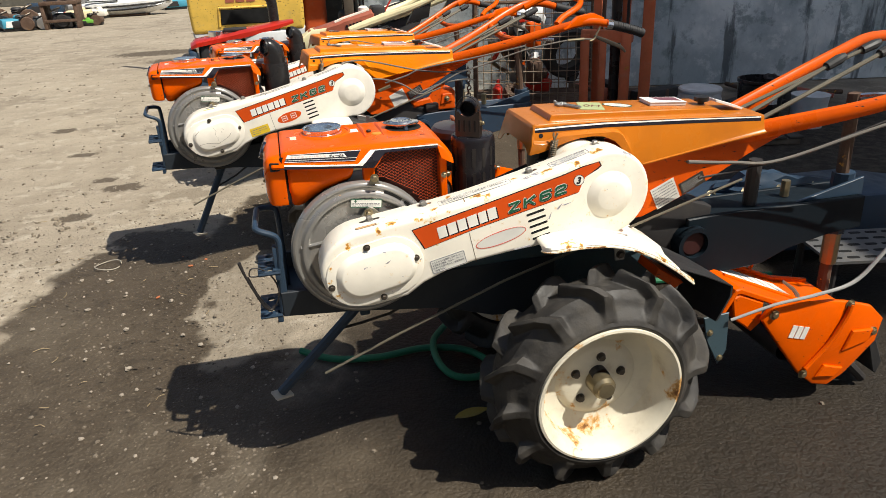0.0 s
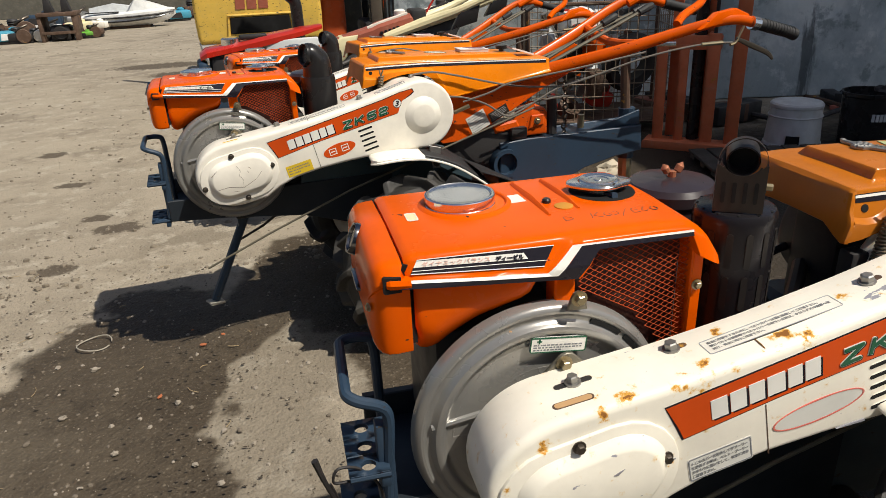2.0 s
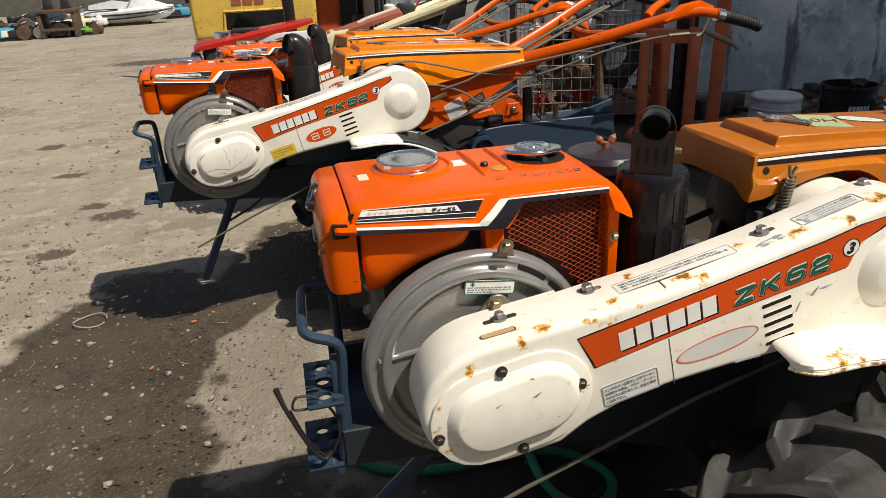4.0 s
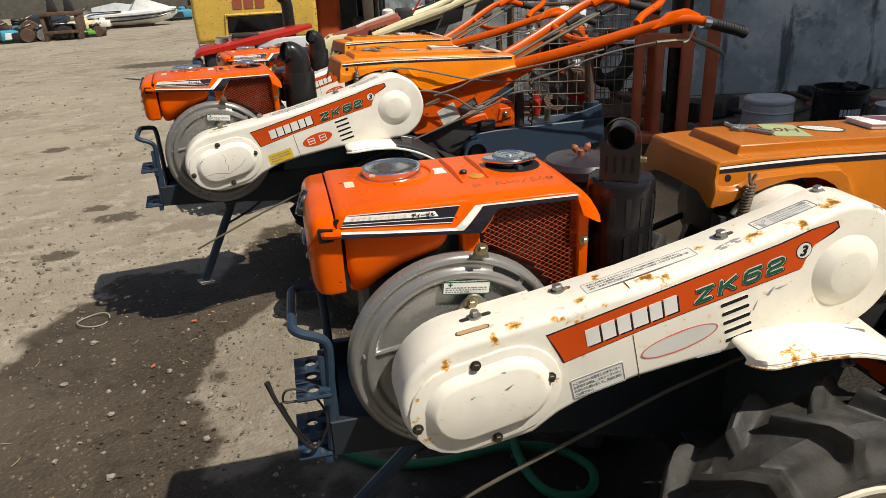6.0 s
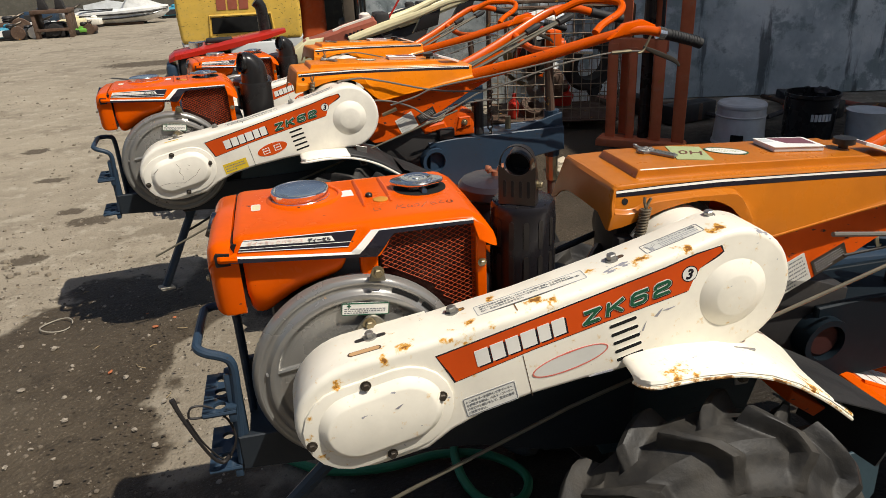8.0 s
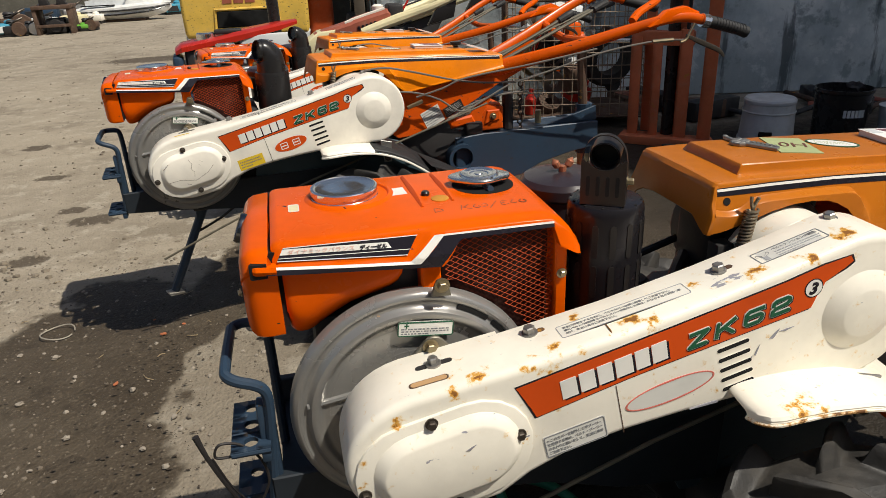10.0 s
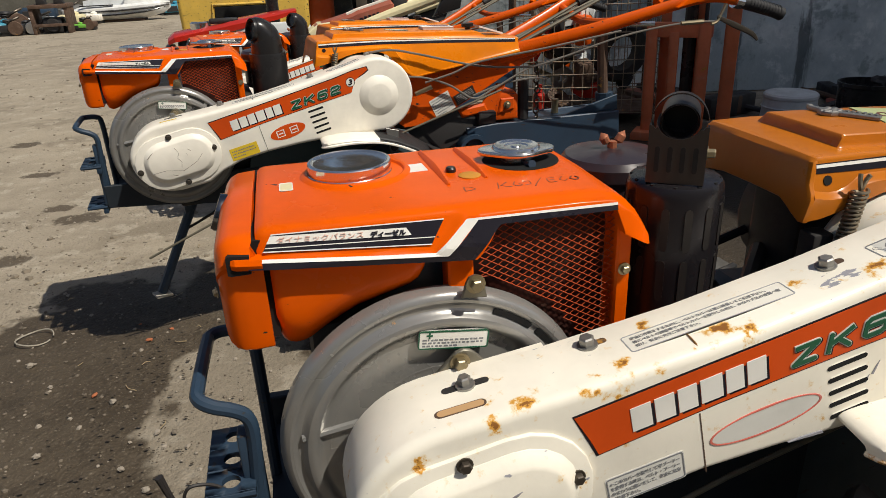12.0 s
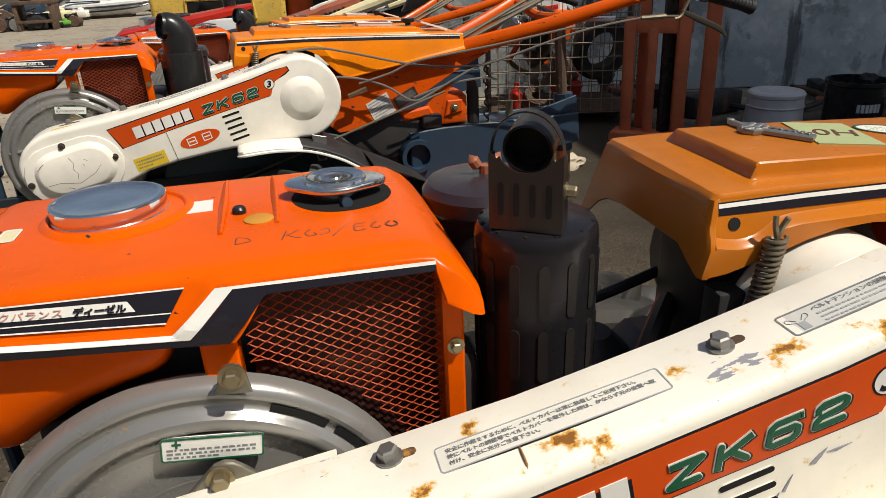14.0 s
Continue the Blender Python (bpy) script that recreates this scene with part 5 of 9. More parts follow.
def build_engine(root, o):
    eng = part("engine_block", merge(box(-0.60, -0.26, 0.275, 0.46, 0.48, 0.70, 0.012), box(-0.45, -0.20, 0.265, 0.44, 0.44, 0.60, 0.02), prism(arc(-0.482, 0.585, 0.12, 0, 345, 23), 0.272, 0.40, 0.006)), GREASE, root, "greasy black cast engine block")
    part("rear_casting", merge(box(-0.26, -0.06, 0.285, 0.44, 0.44, 0.585, 0.02), lathe([(0.0, 0.58), (0.04, 0.58), (0.04, 0.62), (0.02, 0.64), (0.0, 0.64)], (-0.115, 0.37, 0.0), "z", 18)), GREASE, eng)
    part("cooling_pipe", tube([(-0.15, 0.275, 0.54), (-0.13, 0.27, 0.60), (-0.09, 0.30, 0.66), (-0.05, 0.34, 0.68)], 0.011, 10, 5), BOLT_DARK, eng)
    part("shift_rod", tube([(-0.17, 0.43, 0.62), (-0.08, 0.40, 0.665), (0.0, 0.40, 0.69)], 0.006, 8, 3), GREASE, eng)
    part("bracket_plate", prism([(-0.145, 0.600), (-0.10, 0.612), (-0.075, 0.595), (-0.12, 0.575)], 0.30, 0.36, 0.002, 1), BOLT_STEEL, eng)
    part("engine_sump", box(-0.50, -0.22, 0.28, 0.44, 0.40, 0.47, 0.01), GREASE, eng)
    # air cleaner bowl with wing nut
    ac = part("air_cleaner", lathe([(0.0, 0.0), (0.056, 0.0), (0.060, 0.006), (0.060, 0.075), (0.064, 0.080), (0.064, 0.094), (0.058, 0.102), (0.030, 0.107), (0.0, 0.108)], (-0.205, 0.440, 0.690), "z", 40), BOWL, root, "plum-black air cleaner bowl")
    part("wing_nut", merge(lathe([(0.006, 0), (0.006, 0.010), (0.0, 0.011)], (-0.205, 0.440, 0.796), "z", 10), moved(lathe([(0.0, 0.0), (0.0055, 0.004), (0.006, 0.012), (0.0, 0.019)], (0, 0, 0), "z", 10), pose(-0.211, 0.440, 0.802, 0, -32, 0)), moved(lathe([(0.0, 0.0), (0.0055, 0.004), (0.006, 0.012), (0.0, 0.019)], (0, 0, 0), "z", 10), pose(-0.199, 0.440, 0.802, 0, 32, 0))), COPPER_RUST, ac)
    # muffler
    mx, my = -0.2075, 0.290
    if o["muffler"] == "perforated":
        mf = part("muffler", lathe([(0.0, 0.60), (0.046, 0.60), (0.0500, 0.605), (0.0500, 0.793), (0.0490, 0.8005), (0.0465, 0.8050), (0.0425, 0.8068), (0.0, 0.808)], (mx, my, 0.0), "z", 40), BLACK_HOT, root, "black heat-stained muffler with slotted guard")
        for ring, zc in ((0, 0.762), (1, 0.706)):
            for k in range(14):
                a = radians(360 * k / 14 + 13)
                sl = part("guard_slot", flat_poly(racetrack(0, 0, 0.0190, 0.0040, 90, 5), Matrix.Rotation(radians(90), 4, "X"), 0.0008), SLOT_STEEL, mf)
                sl.matrix_basis = Matrix.Translation((mx, my, zc)) @ Matrix.Rotation(a, 4, "Z") @ Matrix.Translation((0, -0.0500, 0))
        for a in range(0, 360, 30):
            # black dots painted for the dark of the rim holes
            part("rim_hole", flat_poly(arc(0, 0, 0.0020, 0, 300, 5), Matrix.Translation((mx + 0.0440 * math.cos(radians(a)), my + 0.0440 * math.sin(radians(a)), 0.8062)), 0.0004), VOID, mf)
        # tail pipe aimed forward inside a slotted guard
        part("tail_pipe", tube([(mx, my + 0.012, 0.80), (mx, my + 0.012, 0.835), (mx - 0.003, my + 0.006, 0.852), (mx - 0.008, my - 0.004, 0.864)], 0.0178, 20, 5), GUARD_STEEL, mf)
        face = Matrix.Translation((mx, my, 0)) @ Matrix.Rotation(radians(-33.5), 4, "Z") @ Matrix.Translation((-mx, -my, 0))
        mouth = face @ pose(mx, my - 0.0330, 0.8690, 8, 0, 0)
        part("pipe_mouth", lathe([(0.0, 0.030), (0.0168, 0.030), (0.0168, 0.001), (0.0175, 0.0), (0.0186, 0.0012), (0.0186, 0.030), (0.014, 0.038), (0.0, 0.040)], (0, 0, 0), "y", 32), GUARD_STEEL, mf).matrix_basis = mouth
        part("mouth_core", lathe([(0.0, 0.018), (0.0166, 0.018)], (0, 0, 0), "y", 24), VOID, mf).matrix_basis = mouth
        w, f = 0.0277, my - 0.0375
        rim = [(mx + 0.0205 * math.cos(radians(a)), 0.8690 + 0.0160 * math.sin(radians(a))) for a in range(-15, -166, -15)]
        gp = part("tail_guard", prism([(mx - w, 0.808), (mx + w, 0.808), (mx + w, 0.866), (mx + w - 0.003, 0.866), (mx + w - 0.006, 0.8625)] + rim + [(mx - w + 0.006, 0.8625), (mx - w + 0.003, 0.866), (mx - w, 0.866)], f, f + 0.0018, 0.0), GUARD_STEEL, mf, "slotted black tail-pipe guard")
        gp.matrix_basis = face
        for k in range(4):
            # guard slots are black patches, their shade put in by colour
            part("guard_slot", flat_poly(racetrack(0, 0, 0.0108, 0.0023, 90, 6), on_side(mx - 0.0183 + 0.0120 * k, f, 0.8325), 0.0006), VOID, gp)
        for sx in (-1, 1):
            part("guard_side", prism([(f + 0.0004, 0.808), (f + 0.022, 0.808), (f + 0.022, 0.842), (f + 0.011, 0.866), (f + 0.0004, 0.866)], mx + sx * (w - 0.0008) - 0.0008, mx + sx * (w - 0.0008) + 0.0008, 0.0, 1, "x"), GUARD_STEEL, gp)
        strap = [[(mx + (w - 0.0006) * math.cos(radians(a)), yy, 0.8665 + 0.0315 * math.sin(radians(a))) for yy in (f + 0.001, f + 0.011)] for a in range(0, 181, 10)]
        part("guard_strap", sheet(strap, 0.0013, (0, 0, -1)), GUARD_STEEL, gp)
        part("bolt", hex_bolt((mx + w - 0.001, f + 0.012, 0.838), (1, 0, 0), 0.0046, 0.008), BOLT, gp)
    else:
        mf = part("muffler", lathe([(0.0, 0.60), (0.046, 0.60), (0.0500, 0.605), (0.0500, 0.790), (0.0480, 0.799), (0.0, 0.802)], (mx, my, 0.0), "z", 36), BLACK, root, "matt black muffler with a bent tail pipe")
        part("tail_pipe", tube([(mx, my, 0.79), (mx + 0.001, my, 0.820), (mx - 0.002, my - 0.001, 0.842), (mx - 0.016, my - 0.004, 0.858), (mx - 0.030, my - 0.008, 0.862)], [0.042, 0.041, 0.039, 0.034, 0.029], 24, 6), BLACK, mf)
        mouth = lathe([(0.0, -0.022), (0.0255, -0.022), (0.0265, 0.0), (0.0290, 0.0015), (0.0300, -0.004), (0.0305, -0.03), (0.0, -0.032)], (0, 0, 0), "z", 28)
        part("pipe_mouth", mouth, BLACK, mf).matrix_basis = Matrix.Translation((mx - 0.036, my - 0.010, 0.8625)) @ Vector((0, 0, 1)).rotation_difference(Vector((-0.92, -0.34, 0.20))).to_matrix().to_4x4()
        part("mouth_core", lathe([(0.0, -0.012), (0.0262, -0.012)], (0, 0, 0), "z", 24), VOID, mf).matrix_basis = Matrix.Translation((mx - 0.036, my - 0.010, 0.8625)) @ Vector((0, 0, 1)).rotation_difference(Vector((-0.92, -0.34, 0.20))).to_matrix().to_4x4()
    return eng


def holed_plate(x0, x1, y0, y1, z0, z1, count, r):
    """Flat bar with a row of open bolt holes along y."""
    bm, n = bmesh.new(), 16
    step, cx = (y1 - y0) / count, (x0 + x1) / 2
    for k in range(count):
        ya, yb = y0 + k * step, y0 + (k + 1) * step
        cy, hx, hy = (ya + yb) / 2, (x1 - x0) / 2, step / 2
        rim, hole = [], []
        for j in range(n):
            c, q = math.cos(2 * math.pi * (j + 0.5) / n), math.sin(2 * math.pi * (j + 0.5) / n)
            reach = min(hx / abs(c), hy / abs(q))
            rim.append([bm.verts.new((cx + c * reach, cy + q * reach, z)) for z in (z1, z0)])
            hole.append([bm.verts.new((cx + c * r, cy + q * r, z)) for z in (z1, z0)])
        corners = {1: (x1, yb), 5: (x0, yb), 9: (x0, ya), 13: (x1, ya)}
        for j in range(n):
            i = (j + 1) % n
            bm.faces.new((rim[j][0], rim[i][0], hole[i][0], hole[j][0]))
            bm.faces.new((rim[j][1], hole[j][1], hole[i][1], rim[i][1]))
            bm.faces.new((hole[j][0], hole[i][0], hole[i][1], hole[j][1]))
            bm.faces.new((rim[j][0], rim[j][1], rim[i][1], rim[i][0]))
            if j in corners:
                t, b = [bm.verts.new((*corners[j], z)) for z in (z1, z0)]
                bm.faces.new((rim[j][0], t, rim[i][0]))
                bm.faces.new((rim[j][1], rim[i][1], b))
                bm.faces.new((rim[j][0], rim[j][1], b, t))
                bm.faces.new((t, b, rim[i][1], rim[i][0]))
    return bm


def build_chassis(root, o):
    fr = part("chassis_frame", merge(prism([(-0.675, 0.500), (-0.675, 0.440), (-0.52, 0.428), (-0.30, 0.400), (-0.18, 0.36), (-0.02, 0.34), (-0.02, 0.50), (-0.30, 0.50)], 0.235, 0.25, 0.002, 1), prism([(-0.675, 0.500), (-0.675, 0.440), (-0.52, 0.428), (-0.30, 0.400), (-0.18, 0.36), (-0.02, 0.34), (-0.02, 0.50), (-0.30, 0.50)], 0.46, 0.475, 0.002, 1), box(-0.665, -0.30, 0.24, 0.47, 0.448, 0.458)), FRAME_DARK, root, "blue-black steel chassis")
    # front bumper hoop and hitch plates
    part("bumper_hoop", tube([(-0.676, 0.244, 0.45), (-0.669, 0.243, 0.54), (-0.664, 0.242, 0.605), (-0.666, 0.241, 0.630), (-0.677, 0.240, 0.641), (-0.695, 0.240, 0.649), (-0.707, 0.246, 0.655), (-0.7085, 0.262, 0.658), (-0.706, 0.34, 0.660), (-0.704, 0.356, 0.660), (-0.693, 0.364, 0.660), (-0.672, 0.365, 0.658), (-0.662, 0.365, 0.646), (-0.660, 0.365, 0.58), (-0.660, 0.365, 0.45)], 0.0068, 10, 4), NAVY, fr)
    for z0, x0, x1, y0, y1, count in ((0.560, -0.716, -0.668, 0.222, 0.328, 3), (0.447, -0.726, -0.677, 0.238, 0.345, 2)):
        pl = part("hitch_plate", holed_plate(x0, x1, y0, y1, z0 - 0.006, z0, count, 0.0092), NAVY, fr, "navy hitch plate with bolt holes")
        part("plate_lip", merge(tube([(x0 + 0.001, y0 + 0.002, z0 - 0.004), (x1, y0 + 0.002, z0 - 0.004)], 0.0042, 8, 0), box(x1 - 0.012, x1, y0, y1, z0 - 0.022, z0 - 0.005, 0.002)), NAVY, pl)
        part("fold_ridge", tube([(x0 + 0.001, y0 + 0.036, z0), (x1 - 0.001, y0 + 0.036, z0)], 0.0014, 6, 0), NAVY, pl)
    part("hitch_post", box(-0.680, -0.660, 0.240, 0.262, 0.44, 0.61, 0.003), NAVY, fr)
    if o["rusty"]:
        part("loose_wire", tube([(-0.752, 0.228, 0.590), (-0.744, 0.226, 0.560), (-0.730, 0.224, 0.520), (-0.714, 0.226, 0.480), (-0.702, 0.232, 0.464), (-0.692, 0.236, 0.470)], [0.0042, 0.0030, 0.0026, 0.0026, 0.0034, 0.0036], 7, 5), BLACK_WIRE, fr)
        part("loose_wire", tube([(-0.690, 0.236, 0.470), (-0.678, 0.236, 0.500), (-0.684, 0.236, 0.535), (-0.705, 0.234, 0.563), (-0.728, 0.228, 0.572), (-0.734, 0.226, 0.556), (-0.716, 0.228, 0.552)], 0.0018, 6, 5), BLACK_WIRE, fr)
        part("loose_wire", tube([(-0.738, 0.226, 0.555), (-0.724, 0.228, 0.510), (-0.706, 0.232, 0.474), (-0.695, 0.236, 0.462)], 0.0016, 6, 5), BLACK_WIRE, fr)
    # front stand
    st = part("stand_leg", tube([(-0.450, 0.345, 0.43), Vector((-0.450, 0.345, 0.43)).lerp(Vector(o["foot"]), 0.35), o["foot"]], 0.0135, 8, 0), NAVY, fr)
    part("stand_foot", moved(box(-0.024, 0.024, -0.020, 0.020, 0.0, 0.007, 0.002), Matrix.Translation(Vector(o["foot"]) + Vector((0, 0, -0.010))) @ Matrix.Rotation(radians(9), 4, "Y") @ Matrix.Rotation(radians(25), 4, "Z")), FOOT_PLATE, st, "worn pale foot plate")
    part("stand_lug", box(-0.495, -0.470, 0.328, 0.366, 0.36, 0.42, 0.004), NAVY, st)
    part("stand_rod", tube([Vector((-0.450, 0.345, 0.43)).lerp(Vector(o["foot"]), 0.4), (-0.42, 0.33, 0.355), (-0.34, 0.30, 0.42)], 0.004, 6, 2), GREASE, st)
    # gear case and axle
    gc = part("gear_case", merge(prism([(-0.20, 0.50), (-0.16, 0.36), (-0.06, 0.24), (0.06, 0.22), (0.10, 0.30), (0.14, 0.46), (0.22, 0.60), (-0.05, 0.62)], 0.28, 0.43, 0.02, 2), lathe([(0.05, 0.2), (0.05, 0.55)], (0.012, 0, 0.28), "y", 24)), GREASE, root, "greasy black transmission case")
    part("side_panel", prism([(-0.30, 0.50), (-0.22, 0.40), (-0.05, 0.43), (0.02, 0.50), (0.05, 0.575), (-0.28, 0.575)], 0.24, 0.252, 0.003, 1), CHASSIS, gc)
    part("axle", lathe([(0.022, 0.02), (0.022, 0.74)], (0.012, 0, 0.28), "y", 16), GREASE, gc)
    # orange rear chassis under the bonnet, with plates and cables
    oc = part("handle_base", merge(prism([(0.11, 0.70), (0.30, 0.725), (0.56, 0.757), (0.60, 0.735), (0.50, 0.690), (0.40, 0.636), (0.31, 0.592), (0.22, 0.558), (0.16, 0.556), (0.11, 0.60)], 0.264, 0.272, 0.002, 1), prism([(0.11, 0.70), (0.52, 0.755), (0.52, 0.715), (0.31, 0.625), (0.16, 0.575)], 0.455, 0.463, 0.002, 1), box(0.12, 0.34, 0.270, 0.46, 0.60, 0.68, 0.01)), ORANGE_DULL, root, "worn orange handle base under the bonnet")
    mpl = on_side(0.280, 0.264, 0.6135, 25)
    part("data_plate", flat_poly(rect(-0.033, -0.029, 0.033, 0.029), mpl, 0.0012), LABEL_GREY, oc, "white data plate")
    part("small_print", printed_lines(-0.029, -0.027, 0.029, 0.027, 7, mpl @ Matrix.Translation((0, 0, 0.0006)), 31), LABEL_INK, oc)
    part("data_plate", flat_poly(rect(0.0405, -0.0285, 0.1085, 0.0035), mpl, 0.0012), BOLT_DARK, oc, "smeared dark metal plate")
    part("small_print", printed_lines(0.046, -0.025, 0.103, 0.0, 5, mpl @ Matrix.Translation((0, 0, 0.0006)), 33), LABEL_FAINT, oc)
    # diagonal rod that runs forward under the cover
    part("clutch_rod", tube([(0.445, 0.20, 0.652), (0.14, 0.20, 0.560), (-0.16, 0.20, 0.47), (-0.42, 0.20, 0.37), (-0.60, 0.20, 0.295)], 0.0033, 8, 0), ROD, root)
    return fr


def along(v, pts):
    """Straight-line reading of a profile given as (place, value) pairs."""
    return float(np.interp(v, [p[0] for p in pts], [p[1] for p in pts]))


def bonnet_top(x):
    return along(x, ((-0.077, 0.8222), (-0.02, 0.8225), (0.12, 0.8168), (0.30, 0.8066), (0.52, 0.7928)))


def bonnet_side(x, z):
    """Depth of the flank: leaning in its upper part, upright below."""
    return max(0.2338, 0.2489 - 0.27 * (bonnet_top(x) - 0.005 - z))


def build_bonnet(root, o):
    mat = o["bonnet"]
    # shell: top folded down over the front, pressed flanks with an arch, raised panel
    front_x = lambda z: -0.077 - 0.246 * (0.8222 - z)
    wall = lambda z: along(z, ((0.757, 0.2325), (0.785, 0.2328), (0.793, 0.2418), (0.8222, 0.2497)))
    low = lambda y: along(y, ((0.2325, 0.7595), (0.240, 0.7590), (0.248, 0.7620), (0.262, 0.7690), (0.272, 0.7745), (0.2855, 0.7757), (0.369, 0.7755), (0.393, 0.7730), (0.412, 0.7680), (0.432, 0.7470), (0.450, 0.7450)))
    across = (0.2565, 0.268, 0.277, 0.286, 0.33, 0.37, 0.393, 0.405, 0.415, 0.425)
    rows = []
    for x in (0.52, 0.41, 0.30, 0.21, 0.12, 0.05, -0.02, -0.05, -0.066, -0.0715):
        z = bonnet_top(x)
        rows.append([(x, 0.2487, z - 0.0050), (x, 0.2492, z - 0.0028), (x, 0.2508, z - 0.0008)] + [(x, y, z + 0.0012 * math.sin((y - 0.2565) / 0.17 * math.pi)) for y in across] + [(x, 0.4335, z - 0.0008), (x, 0.4352, z - 0.0028), (x, 0.4360, z - 0.0050)])
    zt = bonnet_top(-0.077)
    for back, drop in ((0.0022, 0.0008), (0.0006, 0.0026)):
        x = -0.077 + back
        rows.append([(-0.0716, 0.2488, zt - 0.0051), (-0.0730, 0.2494, zt - 0.0036), (x + 0.001, 0.2520, zt - drop - 0.0006)] + [(x, y, zt - drop + 0.0012 * math.sin((y - 0.2565) / 0.17 * math.pi)) for y in across] + [(x + 0.001, 0.4330, zt - drop - 0.0006), (-0.073, 0.4350, zt - 0.0036), (-0.0716, 0.4360, zt - 0.0051)])
    for k in range(9):
        f = k / 8
        row = []
        z_near = zt - 0.0052 + (0.7593 - zt + 0.0052) * f
        z_far = zt - 0.0052 + (0.7450 - zt + 0.0052) * f
        splay = 0.016 * f
        for back, dy in ((0.0052, 0.0), (0.0016, 0.0010), (0.0, 0.0045)):
            row.append((front_x(z_near) + back, wall(z_near) + dy, z_near))
        for y in across:
            yy = y + (wall(z_near) - 0.2497) * (0.425 - y) / 0.17 + splay * (y - 0.2565) / 0.17
            z = zt - 0.0052 + (low(yy) - zt + 0.0052) * f
            row.append((front_x(z) - 0.002 * math.sin((y - 0.2565) / 0.17 * math.pi), yy, z))
        for back, dy in ((0.0, 0.0), (0.0016, 0.0020), (0.0052, 0.0028)):
            row.append((front_x(z_far) + back, 0.4332 + splay + dy, z_far))
        rows.append(row)
    sh = part("bonnet", sheet(rows, 0.0016, (0.6, 0.0, -0.8)), mat, root, o["bonnet_label"])
    # near flank with its stepped rim above the arch, and the plain far flank
    arch = ((-0.09, 0.7592), (-0.079, 0.7585), (-0.060, 0.7630), (-0.022, 0.7735), (0.0, 0.7805), (0.030, 0.7865), (0.060, 0.7880), (0.085, 0.7855), (0.101, 0.7795), (0.120, 0.7690), (0.140, 0.748), (0.165, 0.722), (0.19, 0.705), (0.215, 0.708), (0.36, 0.731), (0.53, 0.753))
    rim = ((-0.09, 0.7875), (-0.060, 0.7830), (-0.046, 0.7835), (-0.036, 0.7880), (-0.024, 0.7955), (-0.010, 0.7978), (0.06, 0.7978), (0.115, 0.7955), (0.127, 0.7930), (0.137, 0.7850), (0.150, 0.765), (0.162, 0.741), (0.175, 0.722), (0.19, 0.7125), (0.215, 0.7135), (0.36, 0.7365), (0.53, 0.7585))
    cols = []
    for x in [None, -0.070, -0.060, -0.050, -0.042, -0.036, -0.030, -0.024, -0.016, -0.008, 0.0, 0.015, 0.03, 0.06, 0.085, 0.101, 0.112, 0.120, 0.127, 0.132, 0.137, 0.143, 0.150, 0.156, 0.162, 0.17, 0.18, 0.19, 0.215, 0.30, 0.41, 0.52]:
        xx = -0.086 if x is None else x
        top, lo_, r_ = bonnet_top(xx) - 0.0050, along(xx, arch), along(xx, rim)
        zs = [lo_, lo_ + 0.45 * (r_ - lo_), r_ - 0.0030, r_ - 0.0010, r_ + 0.0010, r_ + 0.0030] + [r_ + 0.003 + (top - r_ - 0.003) * q for q in (0.35, 0.7, 1.0)]
        col = []
        for k, z in enumerate(zs):
            rest = bonnet_side(xx, z)
            y = min(rest, 0.2330) if k <= 2 else rest if k >= 5 else min(rest, 0.2330) + (rest - min(rest, 0.2330)) * (0.25, 0.8)[k - 3]
            col.append((front_x(z) + 0.0052 if x is None else x, y, z))
        cols.append(col)
    part("bonnet_flank", sheet(cols, 0.0016, (0, 1, 0)), mat, sh)
    part("bonnet_flank", sheet([[(x, 0.4360 + 0.016 * q, bonnet_top(x) - 0.005 + (along(x, arch) - 0.006 - bonnet_top(x)) * q) for q in (0.0, 0.5, 1.0)] for x in (-0.0716, 0.0, 0.12, 0.30, 0.52)], 0.0016, (0, -1, 0)), mat, sh)
    part("hem", tube([(0.195, 0.2338, 0.7075), (0.36, 0.2338, 0.7325), (0.52, 0.2338, 0.7535)], 0.0026, 6, 3), mat, sh)
    ridge = []
    for x, h in ((-0.0345, -0.002), (-0.0310, 0.0004), (-0.0268, 0.0118), (-0.0252, 0.0134), (-0.0225, 0.0140), (0.10, 0.0140), (0.30, 0.0145), (0.40, 0.0145), (0.425, 0.002), (0.430, -0.002)):
        base = bonnet_top(x)
        f = max(0.0, h) / 0.0140
        ridge.append([(x, 0.2660, base - 0.002), (x, 0.2685, base + min(0.0004, h)), (x, 0.2700, base + 0.35 * h), (x, 0.2712, base + 0.88 * h), (x, 0.2726, base + 0.98 * h), (x, 0.2750, base + h), (x, 0.335, base + h + 0.0006 * f), (x, 0.392, base + h), (x, 0.395, base + 0.95 * h), (x, 0.407, base + 0.04 * h), (x, 0.411, base - 0.002)])
    part("raised_panel", loft(ridge, True, True), mat, sh)
    # stripe and hole
    def band(lower, upper, material, lift, parent):
        xs = [-0.0742 + (0.51 + 0.0742) * k / 30 for k in range(31)]
        return part("side_stripe", sheet([[(x, bonnet_side(x, z) - lift, z) for z in [along(x, lower) + (along(x, upper) - along(x, lower)) * q / 3 for q in range(4)]] for x in xs], 0.003, (0, 1, 0)), material, parent)

